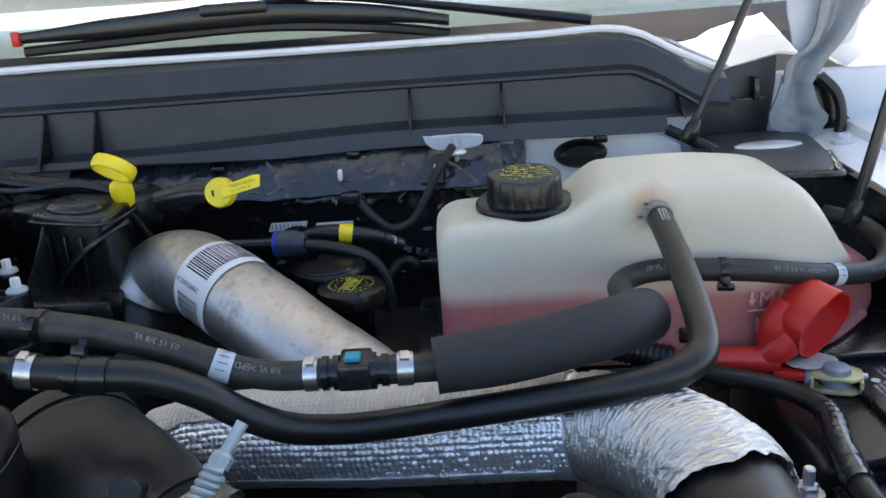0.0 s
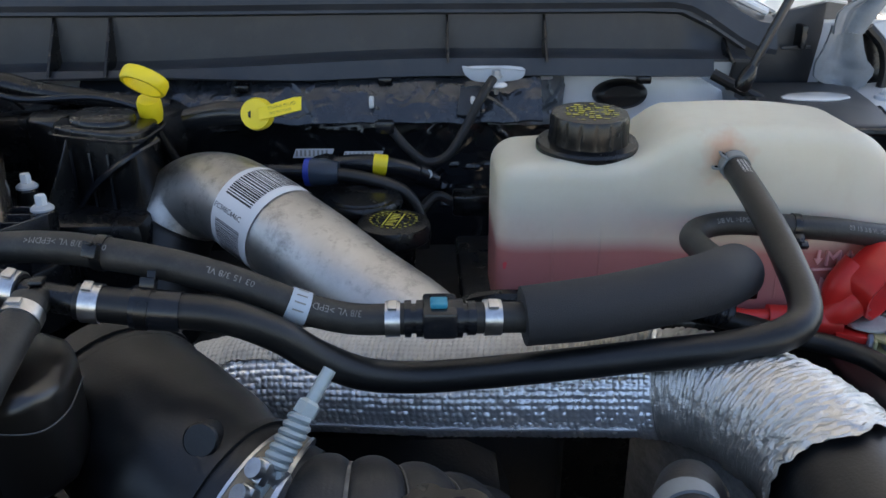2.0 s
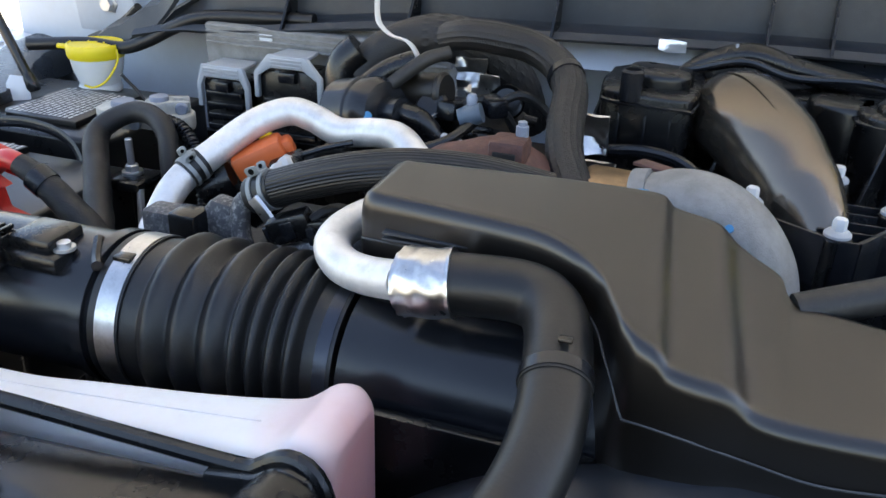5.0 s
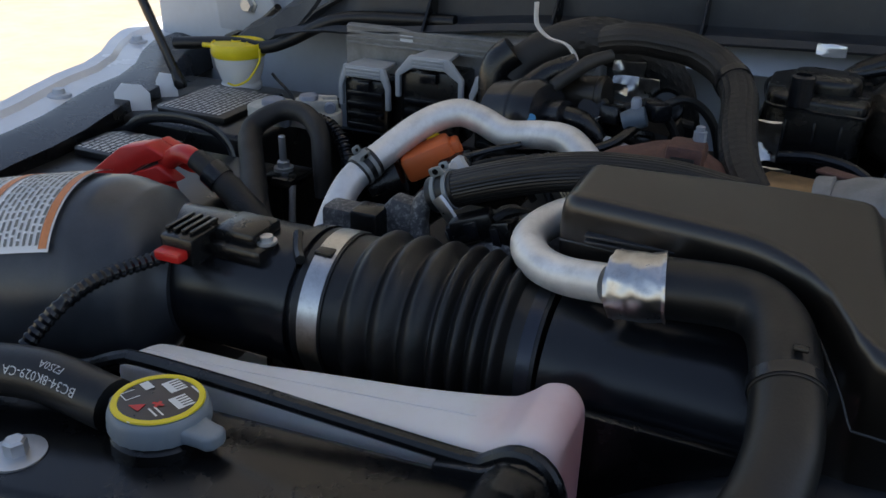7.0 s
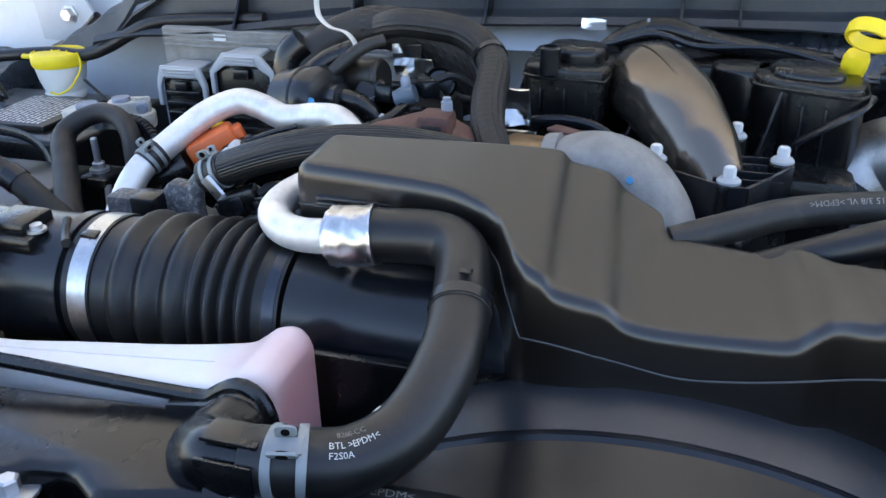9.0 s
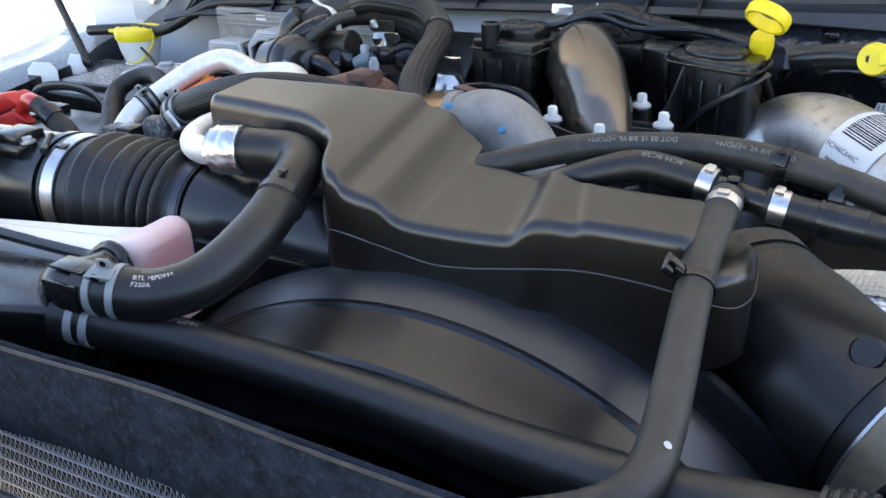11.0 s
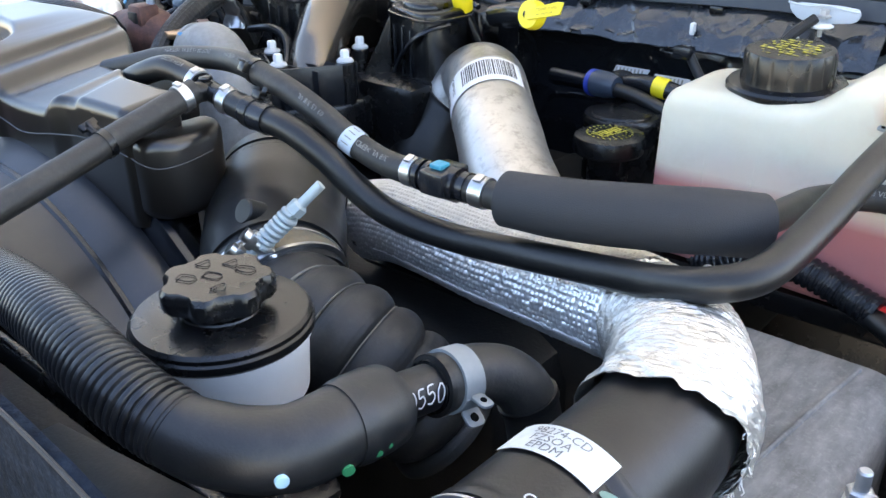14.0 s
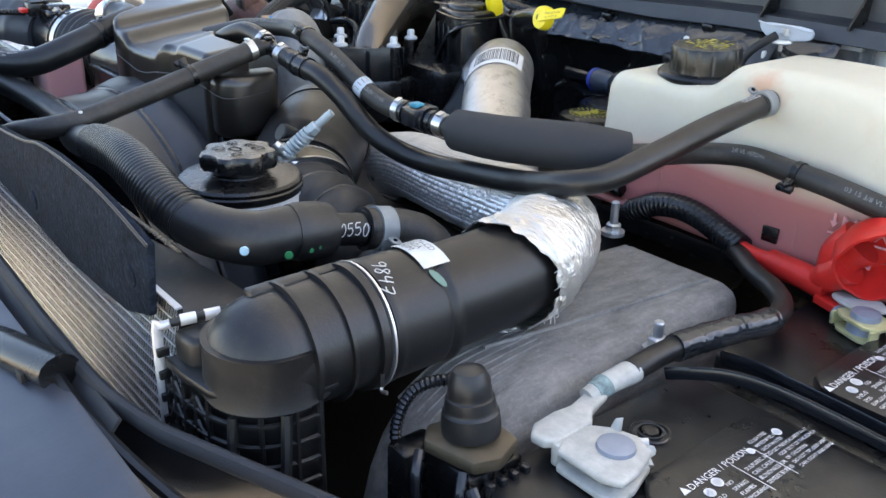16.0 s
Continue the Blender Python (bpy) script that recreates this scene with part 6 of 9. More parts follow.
# right-hand air intake: smooth boot, band clamp, ribbed bellows
BOOT = [(0.1216, 0.7619, 1.1336), (0.1467, 0.7331, 1.1279), (0.1735, 0.7075, 1.1215), (0.198, 0.6855, 1.1165), (0.220, 0.6715, 1.1110), (0.2335, 0.6670, 1.1053)]
bt = thing("air_boot", (0.2, 0.70, 1.14), "smooth black rubber air boot with a round stud", "air duct")
part("boot", sweep(BOOT, [0.0440, 0.0485, 0.0500, 0.0495, 0.0455, 0.0438], 60, 48), RUBBER, bt)
part("rim", sweep(section(BOOT, 0.05, 0.14, 4), 0.0492, 6, 44), RUBBER, bt)
for f in (0.18, 0.82):
    part("groove", sweep(section(BOOT, f - 0.012, f + 0.012, 4), 0.0486 if f < 0.5 else 0.0474, 5, 44), RUBBER, bt)
part("stud", lathe([(0.0085, -0.014), (0.0085, 0.003), (0.0075, 0.0042), (0, 0.0042)], axis_to((0.2008, 0.6680, 1.1602), (0.1988, 0.6445, 1.1732)), 22), RUBBER, bt)
bc = thing("tbolt_clamp", (0.238, 0.674, 1.13), "bright steel band clamp with a long spring-loaded bolt", "hose clamp")
part("band", sweep(section(BOOT, 0.885, 0.952, 6), 0.0464, 8, 48), surface("stained_cream_steel", (0.22, 0.185, 0.13), 0.45, metal=0.3, vary=0.35, scale=60, bump=0.15, spots=((0.30, 0.20, 0.11), 0.5)), bc, "stained cream-coloured band")
for f in (0.880, 0.947):
    part("rolled_edge", sweep(section(BOOT, f, f + 0.009, 3), 0.0472, 4, 48), CHROME, bc)
TA, TB = Vector((0.2275, 0.6430, 1.1445)), Vector((0.2605, 0.6795, 1.1900))
part("bolt", sweep([TA, TB], 0.0033, 3, 12), ZINC_PALE, bc)
spr = []
for k in range(61):
    a = k / 60 * 2 * math.pi * 7
    p = TA.lerp(TB, 0.22 + 0.40 * k / 60)
    ax = (TB - TA).normalized()
    u = ax.cross(Vector((0, 0, 1))).normalized()
    spr.append(p + (u * math.cos(a) + ax.cross(u) * math.sin(a)) * 0.0046)
part("spring", sweep(spr, 0.0021, 220, 8), ZINC_PALE, bc)
part("nut", lathe([(0.0058, 0), (0.0058, 0.006), (0.004, 0.0075), (0, 0.0075)], axis_to(TA.lerp(TB, 0.64), TB), 6), ZINC_PALE, bc)
for f in (0.0, 0.19):
    m = axis_to(TA.lerp(TB, f), TB)
    part("trunnion", lathe([(0.0046, -0.012), (0.0046, 0.012)], m @ Matrix.Rotation(radians(90), 4, "X"), 16), CHROME, bc)
    for k in (-1, 1):
        part("lug", box(-0.0045, 0.0045, 0.0055 * k - 0.0028, 0.0055 * k + 0.0028, -0.0055, 0.0055, 0.0012, at=m), CHROME, bc)
part("tail", sweep([TA + Vector((-0.002, 0.0, -0.002)), TA + Vector((-0.008, -0.001, -0.009)), TA + Vector((-0.012, 0.001, -0.015))], 0.0010, 10, 6, flat=3), CHROME, bc)
BEL = [(0.228, 0.668, 1.106), (0.258, 0.658, 1.112), (0.292, 0.660, 1.106), (0.322, 0.671, 1.085), (0.345, 0.69, 1.05)]
be = thing("intake_bellows", BEL[2], "ribbed black rubber intake bellows", "air duct")
part("bellows", sweep(BEL, 0.0322, 260, 44, lambda u, a: 1 + 0.17 * abs(math.sin(u * math.pi * 7.5)) ** 0.6), RUBBER_DUSTY, be, angle=60)
for f in (0.2667, 0.400, 0.5333):
    part("dusty_crease", sweep(section(BEL, f - 0.003, f + 0.003, 3), 0.0343, 3, 44), surface("dust_in_crease", (0.15, 0.135, 0.11), 0.8, vary=0.4, scale=120), be, "pale dusty crease")

# power steering reservoir
PS = Matrix.Translation((0.309, 0.571, 0))
ps = thing("fluid_reservoir", (0.309, 0.571, 1.1), "white fluid reservoir with black lid and knobbed cap", "reservoir")
part("body", lathe([(0.030, 1.124), (0.0385, 1.128), (0.0405, 1.155), (0.0420, 1.158), (0.0420, 1.1625)], PS, 48), WHITE_PLASTIC, ps)
part("lid", lathe([(0.0428, 1.1610), (0.0440, 1.1625), (0.0440, 1.1662), (0.0428, 1.1672), (0.0430, 1.1680), (0.0430, 1.1695), (0.0412, 1.1712), (0.030, 1.1722), (0.0195, 1.1726), (0.0190, 1.1735), (0.0175, 1.1738)], PS, 56), PLASTIC, ps)
capps = part("cap", lathe([(0.0165, 1.168), (0.0168, 1.176), (0.0235, 1.1775), (0.0252, 1.180), (0.0252, 1.187), (0.0235, 1.1895), (0, 1.190)], PS, 112, lambda t, r, z: 1 + (0.075 * math.tanh(2.2 * math.cos(7 * t)) if r > 0.02 and z > 1.17 else 0)), PLASTIC, ps, "black seven-lobed screw cap")
CPM = Matrix.Translation((0.309, 0.571, 1.1903)) @ Matrix.Rotation(radians(20), 4, "Z")
for k, (x, y) in enumerate(((-0.012, 0.008), (0.010, 0.009), (0.0, 0.013), (-0.011, -0.008), (0.009, -0.010), (-0.001, -0.002))):
    outline = [(x - 0.004, y - 0.0025), (x + 0.004, y - 0.0025), (x + 0.004, y + 0.0025), (x - 0.004, y + 0.0025)] if k % 2 else [(x - 0.0035, y - 0.003), (x + 0.0035, y - 0.003), (x, y + 0.0035)]
    part("symbol", sweep([CPM @ Vector((p[0], p[1], 0)) for p in outline + outline[:1]], 0.00028, 24, 5), PLASTIC, capps)
part("bracket", slab([(0.325, 0.535), (0.350, 0.530), (0.352, 0.60), (0.33, 0.612)], 1.060, 1.067, 0.002), PLASTIC, ps)
part("rail", sweep([(0.36, 0.500, 1.118), (0.40, 0.512, 1.112), (0.445, 0.530, 1.106)], 0.0045, 8, 8, flat=0.5), ELBOW_PLASTIC, ps)

# ---- coolant tank ----
dg = thing("coolant_tank", (0.5, 0.95, 1.1), "milky translucent coolant tank half full of pink coolant", "tank")
dtop = smooth_table([(0.358, 1.2185), (0.452, 1.2195), (0.492, 1.2435), (0.55, 1.2455), (0.600, 1.2415), (0.618, 1.236), (0.70, 1.148), (0.735, 1.135)])
dfront = smooth_table([(0.358, 0.898), (0.46, 0.899), (0.50, 0.893), (0.60, 0.892), (0.632, 0.899), (0.67, 0.923), (0.705, 0.960), (0.735, 1.0)])
dback = smooth_table([(0.358, 0.983), (0.46, 0.996), (0.5, 0.990), (0.6, 0.986), (0.65, 1.005), (0.70, 1.04), (0.735, 1.06)])
part("shell", loft_x(0.358, 0.735, dfront, dback, dtop, 1.104, 0.013, 110, 16, None, 0.006), BOTTLE, dg)
ltop = lerp_table([(0.36, 1.150), (0.7, 1.147), (0.73, 1.13)])
part("coolant", loft_x(0.362, 0.731, lambda x: dfront(x) - 0.001, lambda x: dback(x) - 0.004, lambda x: min(ltop(x), dtop(x) - 0.006), 1.106, 0.004, 60, 8), COOLANT, dg, "pink coolant seen through the wall")
for x in (0.398, 0.432, 0.560, 0.60):
    part("wall_rib", sweep([(x, dfront(x) - 0.0045, 1.12), (x, dfront(x) - 0.001, 1.17), (x, dfront(x) + 0.003, dtop(x) - 0.012)], 0.0014, 12, 8), BOTTLE, dg)
part("foot_seam", sweep([(x, dfront(x) - 0.008, 1.108) for x in (0.36, 0.45, 0.55, 0.62, 0.66, 0.70)], 0.004, 30, 8), BOTTLE, dg)
part("hose_spout", sweep([(0.519, 0.878, 1.221), (0.519, 0.905, 1.2235)], 0.0078, 4, 18), PLASTIC_SOFT, dg)
MX = Matrix(((1, 0, 0, 0.592), (0, 0, -1, 0.8858), (0, 1, 0, 1.1462), (0, 0, 0, 1)))
MARK = surface("moulded_mark", (0.66, 0.34, 0.35), 0.5, vary=0.05)
part("arrow_mark", slab([(-0.0075, 0.0055), (-0.0045, 0.001), (-0.0015, 0.0055), (-0.0035, 0.0055), (-0.0035, 0.012), (-0.0055, 0.012), (-0.0055, 0.0055)], 0, 0.0012, 0, at=MX), MARK, dg)
part("max_mark", letters("MAX", 0.0165, MX, 0.0012), MARK, dg, "moulded MAX lettering")
part("min_mark", letters("MIN", 0.0165, Matrix.Translation((-0.002, -0.0016, -0.0205)) @ MX, 0.0012), MARK, dg, "moulded MIN lettering")
part("max_line", box(0.584, 0.632, 0.8842, 0.8866, 1.1425, 1.1440, 0.0003), MARK, dg)
CP0 = Matrix.Translation((0.428, 0.943, 1.2185)) @ Matrix.Rotation(radians(3), 4, "X")
dcap = part("cap", lathe([(0.030, 0.006), (0.0292, 0.012), (0.0288, 0.024), (0.0275, 0.0268), (0.024, 0.0272), (0, 0.0272)], CP0, 208, lambda t, r, z: 1 - (0.030 * max(0, math.cos(16 * t)) ** 6 if 0.007 < z < 0.026 and r > 0.026 else 0)), PLASTIC, dg, "black ribbed screw cap")
part("flange", lathe([(0.0375, -0.002), (0.0385, 0.0), (0.0385, 0.004), (0.037, 0.006), (0.03, 0.0068)], CP0, 56), PLASTIC, dcap)
part("yellow_symbols", rects(symbol_marks(4, 0.0225), CP0 @ Matrix.Rotation(radians(-12), 4, "Z"), 0.0276), surface("faded_yellow_print", (0.42, 0.38, 0.05), 0.6), dcap, "faded yellow warning symbols")
tr = thing("tank_tray", (0.5, 0.93, 1.09), "black plastic tray under the coolant tank", "tray")
part("tray", box(0.335, 0.75, 0.885, 1.06, 1.085, 1.103, 0.004), PLASTIC, tr)
part("bracket", sweep([(0.335, 0.90, 1.112), (0.352, 0.893, 1.120), (0.372, 0.888, 1.123), (0.40, 0.886, 1.120)], 0.006, 20, 8), PLASTIC, tr)

# ---- batteries on the right, with leads ----
def battery(name, x0, x1, y0, y1, top, label, lx0, lx1, ly0, ly1):
    t = thing(name, ((x0 + x1) / 2, (y0 + y1) / 2, top - 0.17), label, "battery", "truck batteries")
    part("case", box(x0, x1, y0, y1, top - 0.17, top, 0.005, 3), BATTERY, t)
    part("vent_cover", slab([(lx0, ly0 + 0.01), (lx0 + 0.01, ly0), (lx1, ly0), (lx1, ly1), (lx0 + 0.012, ly1), (lx0, ly1 - 0.012)], top, top + 0.007, 0.0015), BATTERY, t, "raised vent cover with white warning text")
    return t


def warning_print(t, x, y, z, scale=1.0):
    """Lines of white text that run along +y, the next line further along +x."""
    m = Matrix.Translation((x, y, z)) @ Matrix.Rotation(radians(90), 4, "Z")
    s = scale
    part("heading", letters("DANGER / POISON", 0.0062 * s, m), LABEL, t)
    part("triangle", slab([(-0.0065 * s, 0), (-0.0008 * s, 0), (-0.0036 * s, 0.0052 * s)], 0, 0.0002, 0, at=m), LABEL, t)
    for k, w in enumerate(("NO", "SPARKS", "FLAMES", "SMOKING")):
        part("print", letters(w, 0.0036 * s, m @ Matrix.Translation((0.017 * s, -0.0095 * s - 0.0044 * s * k, 0))), LABEL, t)
    for k, w in enumerate(("SHIELD", "EYES", "EXPLOSIVE", "GASES")):
        part("print", letters(w, 0.0034 * s, m @ Matrix.Translation((0.0 * s, -0.0135 * s - 0.0042 * s * k, 0))), LABEL, t)
    for k, w in enumerate(("SULFURIC ACID", "CAN CAUSE", "BLINDNESS OR", "SEVERE BURNS")):
        part("print", letters(w, 0.0036 * s, m @ Matrix.Translation((0.036 * s, -0.0085 * s - 0.0044 * s * k, 0))), LABEL, t)
    for k, w in enumerate(("FLUSH EYES", "IMMEDIATELY", "WITH WATER", "GET MEDICAL HELP FAST", "KEEP OUT OF THE REACH", "OF CHILDREN", "DO NOT TIP. KEEP VENT", "CAPS TIGHT AND LEVEL")):
        part("print", letters(w, 0.0031 * s, m @ Matrix.Translation(((0.058 + (0.004 if k > 2 else 0)) * s, 0.0035 * s - 0.0040 * s * k, 0))), LABEL, t)
    part("rule", rects([((0.0335 + 0.0215 * q) * s, -0.026 * s, (0.0340 + 0.0215 * q) * s, 0.0 * s) for q in range(2)], m), LABEL, t)
    for px, py, r in ((0.0055, -0.0065, 0.0032), (0.0155, -0.0040, 0.0034), (0.0525, 0.0, 0.0024), (0.080, 0.0010, 0.0030)):
        c = m @ Matrix.Translation((px * s, py * s, 0))
        icon = part("icon", lathe([(r * s, 0.0), (r * s, 0.0002), (r * 0.72 * s, 0.0002), (r * 0.72 * s, 0.0)], c, 20), LABEL, t)
        part("stroke", rects([(-r * 0.8 * s, -r * 0.16 * s, r * 0.8 * s, r * 0.16 * s), (-r * 0.16 * s, -r * 0.8 * s, r * 0.16 * s, r * 0.8 * s)], c @ Matrix.Rotation(radians(35), 4, "Z"), 0.0003), LABEL, icon)


bf = battery("battery", 0.588, 0.90, 0.545, 0.722, 1.094, "black truck battery with white warning print, front of the pair", 0.646, 0.75, 0.598, 0.705)
warning_print(bf, 0.667, 0.617, 1.1016, 0.95)
part("fill_plug", lathe([(0.0112, 0.0), (0.0112, 0.0012), (0.0104, 0.0018), (0.0092, 0.0018), (0.0088, 0.0010), (0.0050, 0.0010), (0.0046, 0.0022), (0, 0.0024)], Matrix.Translation((0.6195, 0.6475, 1.094)), 30), BATTERY, bf)
part("plug_ring", lathe([(0.0075, 0.0014), (0.0075, 0.0020), (0.0064, 0.0020), (0.0064, 0.0014)], Matrix.Translation((0.6195, 0.6475, 1.094)), 26), PLASTIC_GREY, bf)
br = battery("battery", 0.588, 0.90, 0.752, 0.93, 1.094, "black truck battery with white warning print, rear of the pair", 0.648, 0.75, 0.755, 0.868)
warning_print(br, 0.664, 0.760, 1.1016, 1.05)
hs = thing("battery_strap", (0.66, 0.737, 1.09), "black curved hold-down strap between two batteries", "strap")
part("strap", sweep([(0.592, 0.696, 1.100), (0.604, 0.701, 1.104), (0.622, 0.711, 1.107), (0.645, 0.717, 1.108), (0.68, 0.720, 1.107), (0.74, 0.722, 1.103), (0.86, 0.722, 1.09)], 0.0009, 60, 8, flat=4.5), PLASTIC_SOFT, hs)
part("rear_strap", sweep([(0.600, 0.742, 1.098), (0.625, 0.740, 1.103), (0.65, 0.739, 1.103), (0.69, 0.739, 1.102), (0.75, 0.740, 1.098), (0.86, 0.742, 1.09)], 0.0010, 50, 8, flat=5), PLASTIC_SOFT, hs)
part("worn_edge", sweep([(0.604, 0.701, 1.1080), (0.622, 0.711, 1.1110), (0.645, 0.717, 1.1120), (0.68, 0.720, 1.1110), (0.74, 0.722, 1.1070)], 0.0007, 50, 6), ELBOW_PLASTIC, hs)
part("wedge", box(0.59, 0.90, 0.726, 0.748, 1.04, 1.085, 0.004), PLASTIC, hs)


def terminal(name, x, y, z, yaw, material, label):
    m = Matrix.Translation((x, y, z)) @ Matrix.Rotation(radians(yaw), 4, "Z")
    t = thing(name, (x, y, z), label, "battery terminal", "battery terminals")
    part("post", lathe([(0.0102, -0.002), (0.0092, 0.016), (0.0085, 0.0175), (0, 0.018)], m, 28), LEAD_POST, t, "dull lead battery post")
    part("ring", lathe([(0.0095, 0.003), (0.0135, 0.003), (0.0138, 0.006), (0.0138, 0.012), (0.013, 0.0135), (0.0095, 0.0135)], m, 30), material, t)
    part("jaw", slab([(0.004, -0.012), (0.028, -0.011), (0.029, -0.006), (0.010, -0.004)], 0.002, 0.014, 0.001, at=m), material, t)
    part("jaw", slab([(0.004, 0.012), (0.026, 0.011), (0.028, 0.006), (0.010, 0.004)], 0.002, 0.014, 0.001, at=m), material, t)
    part("bolt", sweep([m @ Vector((0.021, -0.016, 0.008)), m @ Vector((0.021, 0.018, 0.008))], 0.003, 3, 10), ZINC, t)
    part("bolt_head", lathe([(0.006, 0), (0.006, 0.003), (0.0045, 0.0042), (0, 0.0042)], m @ Matrix.Translation((0.021, -0.0125, 0.008)) @ Matrix.Rotation(radians(90), 4, "X"), 14), LEAD_POST, t)
    return t


tn = thing("battery_terminal", (0.6288, 0.6054, 1.094), "white corroded lead terminal clamp on the front battery", "battery terminal", "battery terminals")
part("post", lathe([(0.0108, 0.0), (0.0102, 0.015), (0.0096, 0.0172), (0.006, 0.0184), (0, 0.0187)], Matrix.Translation((0.6288, 0.6054, 1.094)), 32), LEAD_POST, tn, "dull lead battery post")
JAW = [(0.607, 0.590), (0.612, 0.581), (0.640, 0.581), (0.649, 0.586), (0.6485, 0.598), (0.642, 0.618), (0.629, 0.6225), (0.616, 0.618), (0.607, 0.610)]
part("upper_jaw", slab(JAW, 1.1055, 1.1092, 0.0014, segs=3), LEAD, tn)
part("lower_jaw", slab(JAW, 1.0955, 1.0995, 0.0012, segs=2), LEAD, tn)
part("yoke", box(0.6055, 0.6105, 0.5835, 0.609, 1.0955, 1.1088, 0.0015), LEAD, tn)
part("yoke", sweep([(0.640, 0.619, 1.0975), (0.633, 0.622, 1.1025), (0.640, 0.619, 1.1075)], 0.003, 12, 8), LEAD, tn)
part("bolt_head", lathe([(0.0062, 0), (0.0062, 0.0022), (0.0045, 0.0034), (0, 0.0036)], axis_to((0.6062, 0.5905, 1.1025), (0.56, 0.575, 1.106)), 20), ZINC, tn)
part("tab", slab([(0, 0), (0.006, 0), (0.0045, 0.008), (0.001, 0.006)], 0, 0.002, 0.0004, at=Matrix.Translation((0.6155, 0.6185, 1.108)) @ Matrix.Rotation(radians(70), 4, "X")), LEAD, tn)
part("bolt_end", sweep([(0.626, 0.622, 1.103), (0.632, 0.628, 1.1035)], 0.0028, 4, 10), ZINC, tn)
part("lug", slab([(0.5835, 0.638), (0.5935, 0.642), (0.599, 0.622), (0.607, 0.613), (0.6075, 0.588), (0.603, 0.581), (0.5945, 0.580), (0.5885, 0.588), (0.5875, 0.604), (0.589, 0.616)], 1.1035, 1.1095, 0.0018, segs=3), LEAD, tn)
part("lug_barrel", sweep([(0.5875, 0.630, 1.108), (0.588, 0.645, 1.110), (0.589, 0.668, 1.111)], [0.005, 0.0070, 0.0078], 12, 16, flat=0.85), LEAD, tn)
part("green_corrosion", sweep([(0.5877, 0.636, 1.1087), (0.588, 0.645, 1.1101)], [0.0062, 0.0072], 6, 16, flat=0.87), surface("green_corrosion", (0.20, 0.27, 0.26), 0.8, vary=0.4, scale=200, bump=0.5), tn, "blue-green corrosion")
tp = thing("battery_terminal", (0.637, 0.849, 1.094), "yellowish plated terminal on the rear battery", "battery terminal", "battery terminals")
YL = surface("yellowed_lead", (0.50, 0.47, 0.25), 0.5, metal=0.3, vary=0.2, scale=80, bump=0.2)
TM = Matrix.Translation((0.637, 0.849, 1.094)) @ Matrix.Rotation(radians(-20), 4, "Z")
part("post", lathe([(0.0108, -0.001), (0.0096, 0.016), (0.0090, 0.0178), (0.006, 0.0186), (0, 0.0188)], TM, 30), LEAD_POST, tp, "dull lead battery post")
part("lower_jaw", slab(eased([(-0.017, -0.013), (0.017, -0.013), (0.017, 0.013), (-0.017, 0.013)], 1), 0.0015, 0.0040, 0.0006, at=TM), YL, tp)
part("upper_jaw", slab(eased([(-0.017, -0.013), (0.0175, -0.012), (0.017, 0.013), (-0.017, 0.013)], 1), 0.0112, 0.0138, 0.0007, at=TM), YL, tp)
part("side_wall", box(-0.0175, -0.0150, -0.012, 0.012, 0.003, 0.0125, 0.0006, at=TM), YL, tp)
part("side_wall", box(0.0150, 0.0172, -0.0115, -0.004, 0.003, 0.0125, 0.0006, at=TM), YL, tp)
part("bolt_head", lathe([(0.0060, 0), (0.0060, 0.0024), (0.0045, 0.0036), (0, 0.0038)], TM @ Matrix.Translation((-0.0175, -0.004, 0.0078)) @ Matrix.Rotation(radians(-90), 4, "Y"), 20), LEAD_POST, tp)
part("bolt_end", lathe([(0.0026, 0), (0.0026, 0.006), (0, 0.0064)], TM @ Matrix.Translation((0.015, 0.006, 0.0090)) @ Matrix.Rotation(radians(90), 4, "Y"), 10), ZINC, tp)
part("lug", slab(eased([(-0.034, 0.000), (-0.016, -0.004), (-0.004, 0.004), (0.004, 0.018), (-0.014, 0.026), (-0.034, 0.018)], 1), 0.0142, 0.0166, 0.0008, at=TM), LEAD, tp)

CB = [(0.589, 0.665, 1.111), (0.588, 0.69, 1.112), (0.590, 0.72, 1.112), (0.597, 0.755, 1.112), (0.604, 0.785, 1.1115), (0.598, 0.812, 1.111), (0.580, 0.832, 1.111), (0.556, 0.846, 1.111), (0.525, 0.872, 1.110), (0.49, 0.90, 1.104), (0.44, 0.92, 1.09)]
cb = thing("earth_cable", CB[4], "thick black taped earth cable curving round the battery", "cable")
part("cable", sweep(CB, 0.0072, 90, 18), RUBBER, cb)
part("tape", sweep(section(CB, 0.12, 0.36, 10), 0.0088, 60, 16, lambda u, a: 1 + 0.10 * noise.noise(Vector((u * 22, math.cos(a) * 2, math.sin(a) * 2)))), INSULATION, cb, "wrinkled glossy black tape")
RC1 = [(0.392, 0.905, 1.095), (0.414, 0.890, 1.106), (0.437, 0.886, 1.119), (0.460, 0.884, 1.124), (0.480, 0.883, 1.123), (0.502, 0.881, 1.1175), (0.527, 0.875, 1.1125)]
rl = thing("positive_lead", RC1[2], "red battery lead in corrugated sleeve with red terminal boot", "cable")
part("conduit", sweep(section(RC1, 0.0, 1.0, 12), 0.0098, 320, 18, lambda u, a: 1 + 0.06 * math.tanh(2.5 * (math.sin(u * 2 * math.pi * 31) + 0.3))), PLASTIC_SOFT, rl, "black corrugated conduit")
part("lead", sweep([(0.515, 0.878, 1.115), (0.535, 0.874, 1.112), (0.558, 0.873, 1.112)], 0.0058, 14, 14), RED, rl)
